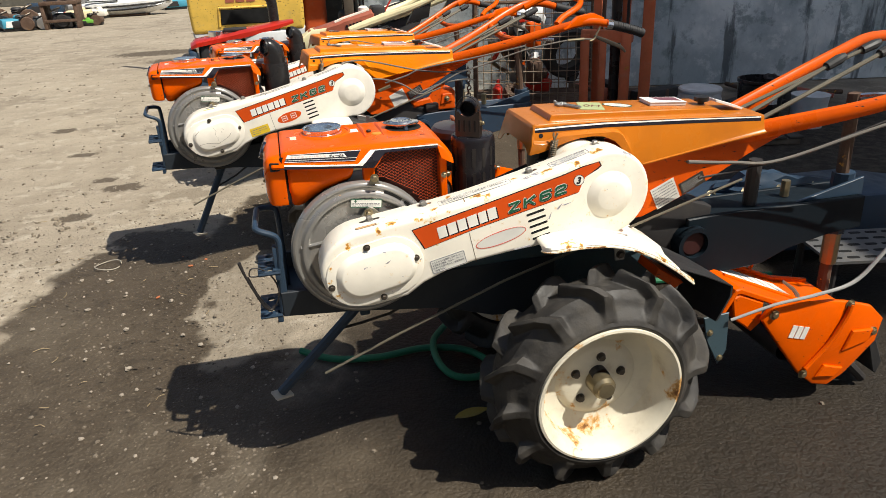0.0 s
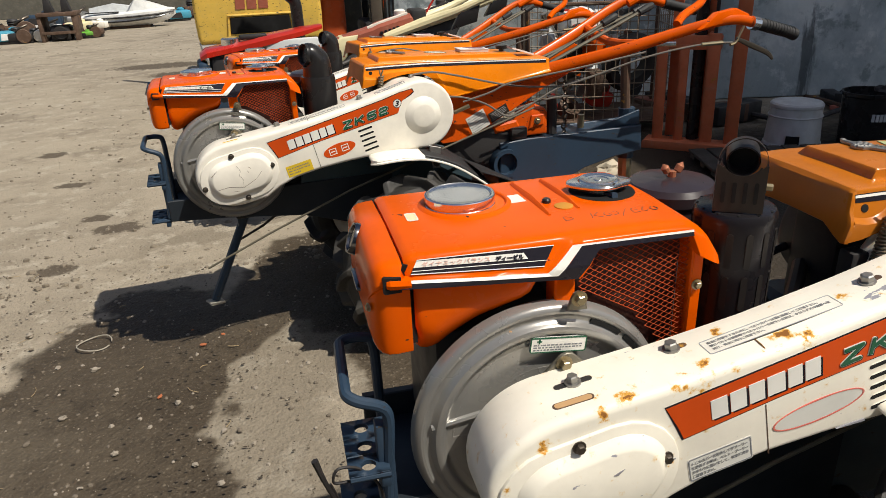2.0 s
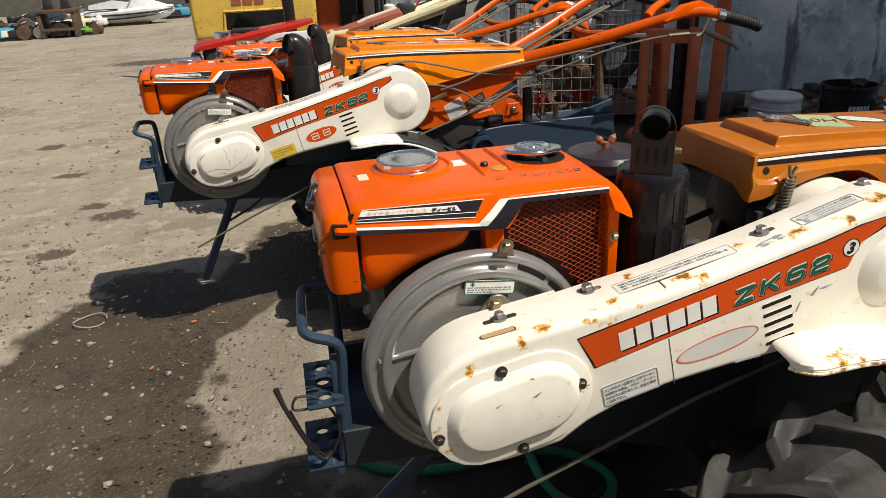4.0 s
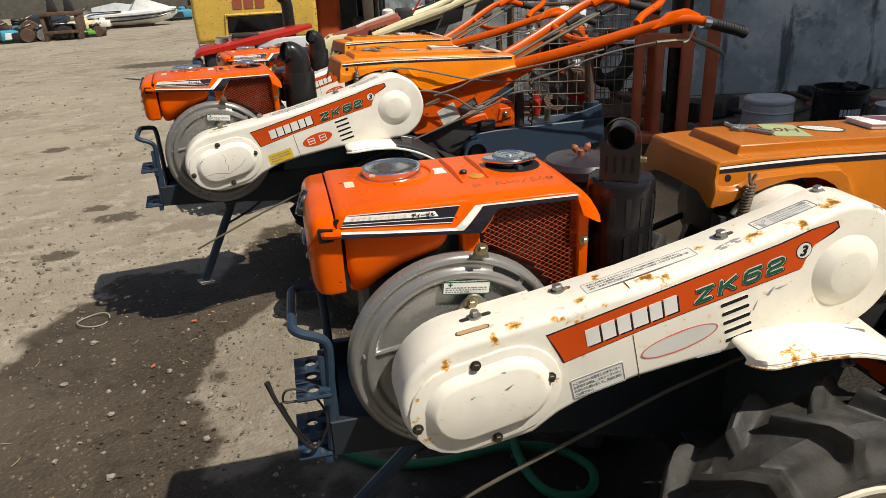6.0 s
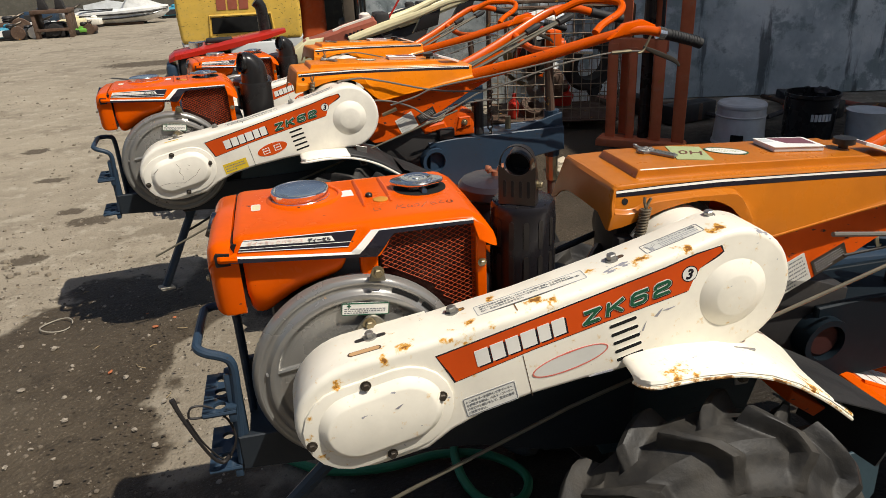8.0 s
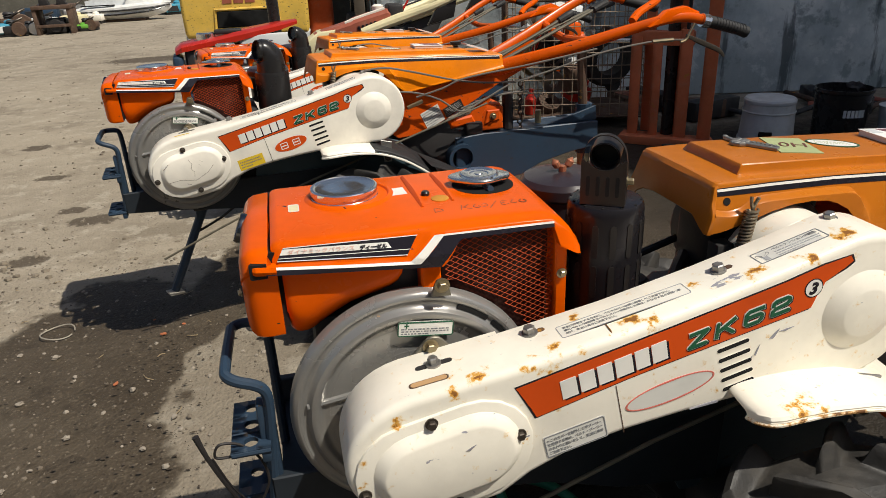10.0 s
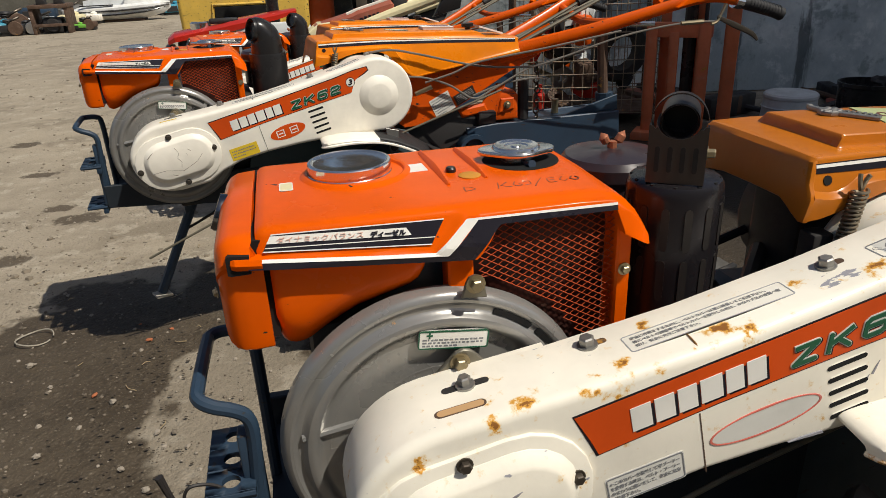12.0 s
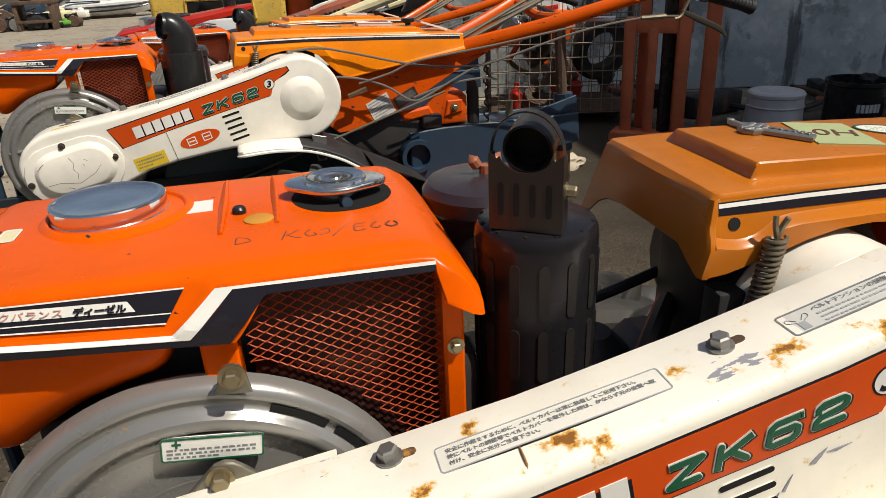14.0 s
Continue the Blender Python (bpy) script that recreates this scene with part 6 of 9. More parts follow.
    dark = band(((-0.0742, 0.8056), (0.10, 0.8024), (0.30, 0.7923), (0.52, 0.7795)), ((-0.0742, 0.8153), (0.0, 0.8157), (0.10, 0.8140), (0.30, 0.8036), (0.52, 0.7905)), STICKER_BLACK, 0.0006, sh)
    band(((-0.0742, 0.8112), (0.0, 0.8112), (0.10, 0.8093), (0.30, 0.7996), (0.52, 0.7868)), ((-0.0742, 0.8143), (0.0, 0.8144), (0.10, 0.8127), (0.30, 0.8024), (0.52, 0.7893)), STICKER_WHITE, 0.0010, dark)
    part("side_hole", flat_poly(arc(0, 0, 0.0052, 0, 330, 11), Matrix.Translation((-0.0608, 0.2434, 0.798)) @ Matrix.Rotation(radians(-15), 4, "X") @ on_side(0, 0, 0), 0.0006), VOID, sh)
    # dark belt space under the arch
    part("belt_guard", prism(arc(0.05, 0.70, 0.082, 0, 345, 23), 0.27, 0.42, 0.01), GREASE, root)
    part("inner_bulkhead", box(-0.05, 0.12, 0.285, 0.37, 0.62, 0.80, 0.01), GREASE, root)
    # badge, tape, oval sticker
    bz = lambda x: bonnet_top(x) + 0.0140
    mb = Matrix.Translation((0.037, 0.355, bz(0.037) + 0.0006)) @ Matrix.Rotation(radians(2.8), 4, "Y") @ Matrix.Rotation(radians(-58), 4, "Z")
    bar = [(0.000, 0.0135), (0.054, 0.0120), (0.056, -0.0055), (0.004, -0.0075)]
    crest = [(-0.044, 0.018), (-0.038, 0.023), (-0.032, 0.017), (-0.024, 0.013), (-0.016, 0.019), (-0.004, 0.021), (0.004, 0.016), (0.010, 0.004), (0.006, -0.008), (0.0, -0.017), (-0.012, -0.019), (-0.020, -0.012), (-0.019, -0.002), (-0.028, 0.006), (-0.037, 0.011)]
    relief = [lathe([(0.0, 0.0016), (0.0034, 0.0012), (0.0046, 0.0)], (x, y, 0.006), "z", 8) for x, y in ((-0.040, 0.017), (-0.014, 0.014), (-0.006, 0.016), (0.001, 0.011), (-0.013, 0.006), (-0.005, 0.008), (0.003, 0.003), (-0.012, -0.003), (-0.004, -0.001), (-0.014, -0.011), (-0.006, -0.009), (0.0, -0.007), (-0.008, -0.015))]
    teeth = [box(0.010 + 0.007 * k, 0.0145 + 0.007 * k, 0.003, 0.0115, 0.006, 0.0074, 0.0005, 1) for k in range(6)]
    bd = part("emblem", merge(prism(crest, 0.0, 0.006, 0.0014, 2, "z"), prism(bar, 0.0, 0.006, 0.0012, 1, "z"), *relief, *teeth), BOLT_STEEL, sh, "cast metal emblem")
    bd.matrix_basis = mb @ Matrix.Scale(0.86, 4)
    mt = Matrix.Translation((0.101, 0.338, bz(0.101) + 0.0006)) @ Matrix.Rotation(radians(2.8), 4, "Y")
    if o["rusty"]:
        tp = part("paper_tape", flat_poly(rect(-0.029, -0.042, 0.029, 0.042), mt @ Matrix.Rotation(radians(-17), 4, "Z"), 0.0007), TAPE_GREEN, sh, "green paper tape with handwriting")
        part("lettering", text_mesh("H0", 0.034, mt @ Matrix.Rotation(radians(160), 4, "Z") @ Matrix.Translation((-0.026, -0.012, 0.001)), 0.15, 0.0002), MARKER_INK, tp, smooth=False)
    mo = Matrix.Translation((0.170, 0.336, bz(0.170) + 0.0006)) @ Matrix.Rotation(radians(2.8), 4, "Y") @ Matrix.Rotation(radians(-32), 4, "Z")
    part("oval_sticker", flat_poly(arc(0, 0, 0.036, 0, 350, 35, 0.020), mo, 0.0008), STICKER_WHITE, sh)
    part("oval_sticker", outline(arc(0, 0, 0.036, 0, 350, 35, 0.020), 0.003, mo, 0.0011), STICKER_GREEN, sh)
    part("small_print", printed_lines(-0.024, -0.009, 0.024, 0.009, 3, mo, 41), TAPE_GREEN, sh)
    part("knob", lathe([(0.008, 0.0), (0.008, 0.006), (0.018, 0.008), (0.018, 0.018), (0.0, 0.02)], (0.385, 0.315, 0.818), "z", 18), BLACK, sh)
    part("rear_label", flat_poly(rect(-0.04, -0.03, 0.04, 0.03), Matrix.Translation((0.455, 0.33, 0.8125)) @ Matrix.Rotation(radians(18), 4, "Y"), 0.003), PAPER, sh)
    # tension spring in front of the arch
    a, b = Vector((-0.0500, 0.2262, 0.690)), Vector((-0.0345, 0.2262, 0.790))
    coil = []
    for k in range(22 * 12 + 1):
        q = radians(30 * k)
        coil.append(a.lerp(b, k / 264) + Vector((0.0074 * math.cos(q), 0.0074 * math.sin(q), 0)))
    sp = part("tension_spring", tube(coil, 0.0017, 6, 0), SPRING_STEEL, root, "coiled steel tension spring")
    part("spring_hook", tube([b, b + Vector((0.004, 0, 0.010)), b + Vector((0.006, -0.002, 0.016))], 0.0024, 6, 3), SPRING_STEEL, sp)
    part("spring_hook", tube([b, b + Vector((-0.003, 0, 0.010)), b + Vector((-0.002, 0.002, 0.017))], 0.0024, 6, 3), SPRING_STEEL, sp)
    part("spring_stay", box(-0.07, -0.045, 0.236, 0.26, 0.66, 0.74, 0.003), GREASE, sp)
    return sh


def build_handles(root, o):
    h = part("handle_bar", merge(tube([(0.40, 0.285, 0.705), (0.48, 0.278, 0.735), (0.545, 0.258, 0.755), (0.72, 0.185, 0.800), (0.92, 0.13, 0.852), (1.02, 0.10, 0.876), (1.10, 0.088, 0.880), (1.18, 0.084, 0.862)], [0.022, 0.025, 0.025, 0.021, 0.018, 0.0165, 0.0160, 0.0155], 12, 5, 0.7)), HANDLE_ORANGE, root, "orange tubular handle bar")
    part("grip", tube([(1.175, 0.084, 0.863), (1.26, 0.081, 0.842), (1.33, 0.08, 0.8185)], [0.019, 0.0175, 0.0195], 14, 3), GRIP_RUBBER, h, "ribbed black rubber grip")
    part("grip_ribs", merge(*[moved(lathe([(0.0165, -0.0030), (0.0200, -0.0012), (0.0200, 0.0012), (0.0165, 0.0030)], (0, 0, 0), "x", 14), pose(1.20 + 0.0115 * k, 0.0828 - 0.0002 * k, 0.8575 - 0.0031 * k, 0, 15, -1)) for k in range(11)]), GRIP_RUBBER, h)
    part("grip_clamp", tube([(1.150, 0.085, 0.868), (1.176, 0.084, 0.8625)], 0.0215, 12, 0), CHROME, h)
    part("lever_bracket", prism([(0.96, 0.858), (1.02, 0.905), (1.09, 0.915), (1.14, 0.895), (1.15, 0.868), (1.10, 0.875), (1.02, 0.868)], 0.085, 0.115, 0.004, 2), ORANGE, h)
    part("brake_lever", tube([(1.12, 0.08, 0.86), (1.105, 0.078, 0.835), (1.09, 0.076, 0.812), (1.07, 0.075, 0.806)], 0.0045, 8, 4), BOLT, h)
    part("brake_lever", tube([(1.09, 0.076, 0.825), (1.15, 0.074, 0.800), (1.22, 0.072, 0.770), (1.245, 0.072, 0.748)], [0.005, 0.009, 0.008, 0.004], 8, 4, 0.5), BOLT_DARK, h)
    if o["rusty"]:
        bar, rad = [(0.46, 0.445, 0.722), (0.56, 0.452, 0.752), (0.64, 0.460, 0.782), (0.79, 0.480, 0.835), (0.955, 0.515, 0.882), (1.06, 0.545, 0.905), (1.17, 0.566, 0.905)], [0.022, 0.020, 0.018, 0.017, 0.0165, 0.016, 0.0155]
    else:
        bar, rad = [(0.40, 0.455, 0.715), (0.54, 0.464, 0.745), (0.72, 0.495, 0.815), (0.90, 0.535, 0.893), (1.0, 0.552, 0.925), (1.09, 0.562, 0.925), (1.17, 0.566, 0.905)], [0.026, 0.024, 0.019, 0.017, 0.0165, 0.016, 0.0155]
    f = part("handle_bar", tube(bar, rad, 12, 5, 0.8), HANDLE_ORANGE, root, "orange tubular handle bar")
    part("handle_gusset", prism([(0.60, 0.768), (0.72, 0.806), (0.74, 0.796), (0.68, 0.752), (0.60, 0.735)], 0.452, 0.460, 0.002, 1), HANDLE_ORANGE, f)
    part("grip", tube([(1.165, 0.566, 0.906), (1.25, 0.57, 0.885), (1.32, 0.572, 0.87)], [0.019, 0.0175, 0.0195], 14, 3), GRIP_RUBBER, f, "ribbed black rubber grip")
    if not o["rusty"]:
        part("lever_guard", tube([(0.98, 0.52, 0.915), (1.08, 0.50, 0.955), (1.17, 0.46, 0.955), (1.20, 0.40, 0.945), (1.17, 0.36, 0.915), (1.08, 0.33, 0.880), (1.04, 0.31, 0.855)], 0.0145, 10, 5), ORANGE, f)
    if not o["rusty"]:
        part("cross_tie", tube([(0.80, 0.165, 0.822), (0.80, 0.35, 0.812), (0.80, 0.512, 0.848)], 0.014, 10, 3), HANDLE_ORANGE, f)
    # levers and rods
    for y, x0, z0, x1, z1, r in ((0.30, 0.52, 0.755, 0.90, 0.905, 0.006), (0.36, 0.52, 0.75, 0.80, 0.872, 0.0055), (0.42, 0.50, 0.74, 0.96, 0.895, 0.0055)):
        lv = part("shift_lever", tube([(x0, y, z0), (x1, y + 0.02, z1)], r, 8, 0), ROD, root, "bare steel shift lever with black knob")
        d = Vector((x1 - x0, 0.02, z1 - z0)).normalized()
        e = Vector((x1, y + 0.02, z1))
        part("lever_knob", tube([e - d * 0.01, e + d * 0.03, e + d * 0.05], [0.012, 0.014, 0.009], 10, 3), GRIP_RUBBER, lv)
    # control cables
    if o["rusty"]:
        part("control_cable", tube([(0.30, 0.212, 0.708), (0.42, 0.21, 0.694), (0.55, 0.20, 0.690), (0.80, 0.14, 0.775), (0.98, 0.10, 0.812), (1.09, 0.08, 0.812)], 0.0045, 8, 6), CABLE, root)
        part("control_cable", tube([(0.34, 0.222, 0.66), (0.46, 0.215, 0.672), (0.60, 0.20, 0.70), (0.80, 0.15, 0.78)], 0.0028, 6, 6), BLACK_WIRE, root)
    for k, pts in enumerate(() if o["rusty"] else (
        [(0.048, 0.215, 0.786), (0.121, 0.22, 0.788), (0.203, 0.22, 0.770), (0.374, 0.21, 0.726), (0.52, 0.20, 0.712), (0.60, 0.18, 0.725), (0.80, 0.13, 0.785), (0.98, 0.10, 0.812), (1.09, 0.08, 0.812)],
        [(0.216, 0.222, 0.690), (0.30, 0.21, 0.712), (0.374, 0.20, 0.738), (0.575, 0.17, 0.765), (0.80, 0.135, 0.800)],
        [(0.083, 0.225, 0.715), (0.199, 0.222, 0.707), (0.284, 0.215, 0.679), (0.354, 0.205, 0.635), (0.409, 0.205, 0.650), (0.52, 0.20, 0.702), (0.60, 0.19, 0.725), (0.70, 0.17, 0.745)],
        [(0.36, 0.215, 0.640), (0.46, 0.21, 0.668), (0.56, 0.205, 0.676), (0.60, 0.205, 0.668)])):
        part("control_cable", tube(pts, 0.0030, 6, 6), CABLE, root)
    if not o["rusty"]:
        part("turnbuckle", tube([(0.185, 0.222, 0.660), (0.235, 0.222, 0.676)], 0.0065, 6, 0), BOLT, root)
        part("chain_arm", prism([(0.338, 0.588), (0.427, 0.598), (0.440, 0.572), (0.351, 0.558)], 0.285, 0.315, 0.006, 1), ORANGE_DULL, root, "orange arm beside the chain case")
    part("cable_end", tube([(0.98, 0.10, 0.812), (1.05, 0.088, 0.814)], 0.0065, 8, 0), BOLT, root)
    return h


def build_wheel(root, o, y_out, flip):
    """Cleated tyre on a deep rusty rim; y_out is its outer face, flip: faces +y."""
    w = new("wheel")
    w.parent = root
    w["label"] = "cleated black tyre on a rusty cream rim"
    prof = [(0.168, -0.014), (0.172, -0.028), (0.180, -0.033), (0.193, -0.026), (0.212, -0.004), (0.228, 0.004), (0.242, 0.018), (0.2465, 0.055), (0.242, 0.092), (0.226, 0.106), (0.206, 0.109), (0.192, 0.106), (0.180, 0.098)]
    def station(s):
        """Point on the carcass profile, 0 at the outer bead, 1 at the inner one, and its outward direction."""
        i = min(int(s * (len(prof) - 1)), len(prof) - 2)
        f = s * (len(prof) - 1) - i
        a, c = Vector(prof[i]), Vector(prof[i + 1])
        p = a.lerp(c, f)
        return p, (p - Vector((0.185, 0.052))).normalized()

    n, ring, steps = 12, 624, 40
    grid = []
    for k in range(ring):
        th = 2 * math.pi * k / ring
        row = []
        for j in range(steps + 1):
            p, out = station(j / steps)
            side = 0 if p.y < 0.052 else 1
            reach = (0.060 - p.y if side == 0 else p.y - 0.046) / 0.055
            turn = th - min(1.0, max(0.0, reach)) ** 1.3 * 0.62 * 2 * math.pi / n
            u = ((th / (2 * math.pi)) * n - 0.5 * side + 0.5) % 1.0 - 0.5
            across = abs(u) * 2 * math.pi * p.x / n
            half = 0.004 + 0.004 * max(0.0, min(1.0, reach))
            rise = max(0.0, min(1.0, 1.0 - (across - half) / 0.025))
            rise = 0.72 * soft(rise * 1.9 - 0.9) + 0.28 * rise ** 2.2
            tall = 0.029 * max(0.0, min(1.0, (p.x - 0.190) / 0.040)) * max(0.0, min(1.0, (reach + 0.02) / 0.05))
            q = p + out * (tall * rise)
            wob = 0.0012 * noise.noise(Vector((math.cos(th) * 9, q.y * 60, math.sin(th) * 9)))
            row.append(((q.x + wob) * math.cos(turn), q.y, (q.x + wob) * math.sin(turn)))
        grid.append(row)
    bm = bmesh.new()
    vs = [[bm.verts.new(c) for c in row] for row in grid]
    for a, c in zip(vs, vs[1:] + vs[:1]):
        for j in range(steps):
            bm.faces.new((a[j], a[j + 1], c[j + 1], c[j]))
        bm.faces.new((a[steps], a[0], c[0], c[steps]))
    part("tyre", bm, RUBBER, w)
    rim = part("rim", lathe([(0.169, -0.010), (0.1735, -0.017), (0.1725, -0.023), (0.167, -0.024), (0.162, -0.018), (0.156, -0.010), (0.150, 0.005), (0.146, 0.035), (0.142, 0.052), (0.130, 0.060), (0.10, 0.064), (0.088, 0.056), (0.080, 0.053), (0.040, 0.053), (0.0, 0.053), (0.0, 0.060), (0.140, 0.075), (0.150, 0.09), (0.172, 0.102)], (0, 0, 0), "y", 64), RIM_CREAM, w, "cream rim streaked with rust")
    for k in range(5):
        a = radians(72 * k + 20)
        part("wheel_bolt", hex_bolt((0.060 * math.cos(a), 0.053, 0.060 * math.sin(a)), (0, -1, 0), 0.0085, 0.010, 1.3), BOLT_DARK, rim)
    for k in range(6):
        a = radians(60 * k + 50)
        # black discs paint the dark of the holes in the closed rim
        part("rim_hole", flat_poly(arc(0, 0, 0.0055, 0, 330, 11), on_side(0.115 * math.cos(a), 0.0655, 0.115 * math.sin(a)), 0.0014), BLACK, rim)
    part("hub", lathe([(0.030, 0.05), (0.028, 0.012), (0.020, 0.006), (0.019, 0.0), (0.0, -0.002)], (0, 0, 0), "y", 20), BOLT, rim)
    rim.matrix_basis = Matrix.Translation((0, -0.012, 0))
    w.matrix_basis = Matrix.Translation((0.012, y_out, 0.264)) @ (Matrix.Rotation(math.pi, 4, "Z") if flip else Matrix()) @ Matrix.Rotation(radians(o["wheel_turn"]), 4, "Y")
    return w


def build_fender(root, o):
    line = ((-0.118, 0.6040, 0.078), (-0.115, 0.6070, 0.062), (-0.107, 0.6095, 0.051), (-0.094, 0.6115, 0.0458), (-0.07, 0.6130, 0.045), (-0.03, 0.6130, 0.045), (0.03, 0.607, 0.045), (0.08, 0.592, 0.045), (0.13, 0.568, 0.045), (0.19, 0.527, 0.045), (0.24, 0.486, 0.045))
    if not o["rusty"]:
        line = tuple((x, z - 0.018, y) for x, z, y in line)
    def shell(points, drop):
        return [[(x, y + 0.001, z - drop), (x, y - 0.001, z - 0.005), (x, y + 0.002, z - 0.0015), (x, y + 0.007, z), (x + 0.004, 0.13, z + 0.002), (x + 0.02, 0.235, z + 0.002)] for x, z, y in points]
    f = part("fender", sheet(shell(line if o["rusty"] else line[:7], 0.011), 0.003, (0, 0, -1)), o["cream"], root, "cream curved wheel fender with rusty rim" if o["rusty"] else "cream curved wheel fender")
    if not o["rusty"]:
        part("rubber_cover", sheet(shell([(x, z + 0.0015, y + 0.012) for x, z, y in line[6:]], 0.004), 0.004, (0, 0, -1)), GRIP_RUBBER, f, "black rubber sheet over the fender")
    part("rolled_rim", tube([(x, y - 0.0003, z - 0.0115) for x, z, y in line], 0.0024 if o["rusty"] else 0.0034, 6, 4), CREAM_EDGE if o["rusty"] else o["cream"], f)
    part("inner_panel", prism([(-0.10, 0.59), (0.02, 0.59), (0.16, 0.55), (0.26, 0.45), (0.22, 0.30), (-0.06, 0.30), (-0.14, 0.45)], 0.262, 0.272, 0.002, 1), CHASSIS, f, "blue-black panel behind the wheel")
    if o["rusty"]:
        part("tiller_arm", prism([(0.190, 0.489), (0.262, 0.440), (0.240, 0.428), (0.182, 0.470)], 0.115, 0.20, 0.002, 1), ORANGE_DULL, f, "scuffed orange arm under the fender")
    stay = part("fender_stay", prism([(0.062, 0.600), (0.098, 0.590), (0.094, 0.530), (0.072, 0.530)], 0.105, 0.110, 0.001, 1), BOLT_STEEL, f)
    part("bolt", hex_bolt((0.083, 0.105, 0.545), (0, -1, 0), 0.007, 0.006), BOLT_DARK, stay)
    part("mud_flap", sheet([[(0.20, 0.045, 0.517), (0.205, 0.14, 0.515), (0.21, 0.235, 0.510)], [(0.27, 0.040, 0.488), (0.275, 0.14, 0.482), (0.28, 0.235, 0.474)], [(0.340, 0.045, 0.452), (0.342, 0.14, 0.446), (0.342, 0.235, 0.438)], [(0.340, 0.045, 0.425), (0.342, 0.14, 0.415), (0.340, 0.235, 0.40)], [(0.315, 0.050, 0.36), (0.318, 0.14, 0.345), (0.32, 0.235, 0.33)]], 0.005, (1, 0, 0)), GRIP_RUBBER, root, "black rubber mud flap")
    return f


def build_rotary(root, o):
    r = part("tiller_cover", prism([(0.40, 0.30), (0.44, 0.372), (0.455, 0.375), (0.72, 0.255), (0.86, 0.225), (0.885, 0.185), (0.865, 0.18), (0.85, 0.21), (0.71, 0.241), (0.456, 0.358), (0.448, 0.358), (0.414, 0.298)], 0.150, 0.385, 0.003, 1), ORANGE, root, "orange rotary tiller cover")
    part("cover_rib", tube([(0.46, 0.372, 0.377), (0.72, 0.372, 0.261), (0.85, 0.372, 0.232)], 0.008, 8, 0), ORANGE, r)
    part("cover_rib", tube([(0.46, 0.235, 0.374), (0.71, 0.225, 0.262)], 0.005, 8, 0), ORANGE, r)
    side = [(0.505, 0.290), (0.53, 0.328), (0.60, 0.335), (0.76, 0.305), (0.84, 0.280), (0.888, 0.235), (0.880, 0.165), (0.80, 0.075), (0.752, 0.045), (0.70, 0.058), (0.650, 0.100), (0.58, 0.19)]
    s = part("side_plate", prism(side, 0.115, 0.135, 0.006, 2), ORANGE, r, "orange pressed side plate")
    part("pressed_rib", tube([(0.66, 0.109, 0.12), (0.72, 0.109, 0.19), (0.755, 0.109, 0.26), (0.765, 0.109, 0.30)], 0.007, 8, 4), ORANGE, s)
    for q in ([(0.70, 0.085), (0.76, 0.075), (0.785, 0.10), (0.72, 0.12)], [(0.77, 0.155), (0.85, 0.175), (0.855, 0.21), (0.79, 0.215)]):
        part("pressed_pad", prism(q, 0.108, 0.118, 0.003, 1), ORANGE, s)
    for x, z in ((0.535, 0.305), (0.765, 0.298), (0.66, 0.10), (0.86, 0.20)):
        part("bolt", hex_bolt((x, 0.115, z), (0, -1, 0), 0.009, 0.008), BOLT, s)
    part("lettering", merge(*[flat_poly(rect(0.019 * k, 0, 0.019 * k + 0.016, 0.036), on_side(0.590, 0.1145, 0.228, -16), 0.0012) for k in range(3)]), STICKER_WHITE, s)
    m = Matrix(((0.911, 0, 0.413, 0.474), (0, 1, 0, 0.262), (-0.413, 0, 0.911, 0.3672), (0, 0, 0, 1)))
    part("lettering", merge(*[flat_poly([(0.042 * k, -0.020), (0.042 * k + 0.036, -0.020), (0.042 * k + 0.032, 0.060), (0.042 * k - 0.004, 0.060)], m, 0.0012) for k in range(6)]), STICKER_WHITE, r)
    part("rear_flap", prism([(0.865, 0.20), (0.885, 0.20), (0.95, 0.07), (0.94, 0.03), (0.925, 0.04)], 0.14, 0.38, 0.003, 1), GRIP_RUBBER, r)
    part("front_box", prism([(0.432, 0.350), (0.455, 0.356), (0.53, 0.322), (0.53, 0.262), (0.505, 0.240), (0.445, 0.288)], 0.150, 0.235, 0.004, 1), ORANGE, r, "orange front box of the tiller")
    skid = part("skid_plate", prism([(0.330, 0.330), (0.400, 0.335), (0.408, 0.225), (0.388, 0.185), (0.345, 0.265)], 0.113, 0.119, 0.0015, 1), CHASSIS, r, "blue-black skid plate")
    for x, z in ((0.352, 0.285), (0.390, 0.205)):
        part("bolt", hex_bolt((x, 0.113, z), (0, -1, 0), 0.006, 0.005), BOLT, skid)
    part("tine_shaft", lathe([(0.035, 0.14), (0.035, 0.58)], (0.62, 0, 0.17), "y", 16), GREASE, r)
    for k in range(8):
        a = radians(50 * k)
        y = 0.16 + 0.055 * k
        c, s_ = math.cos(a), math.sin(a)
        part("tine", tube([(0.62, y, 0.17), (0.62 + 0.08 * c, y, 0.17 + 0.08 * s_), (0.62 + 0.135 * c, y + 0.02, 0.17 + 0.135 * s_), (0.62 + 0.15 * math.cos(a + 0.35), y + 0.045, 0.17 + 0.15 * math.sin(a + 0.35))], [0.012, 0.012, 0.010, 0.006], 6, 3, 0.5), RUSTY_IRON, r)
    part("hitch_arm", prism([(0.14, 0.56), (0.14, 0.46), (0.36, 0.33), (0.44, 0.34), (0.44, 0.40), (0.30, 0.46)], 0.31, 0.39, 0.006, 1), GREASE, r)
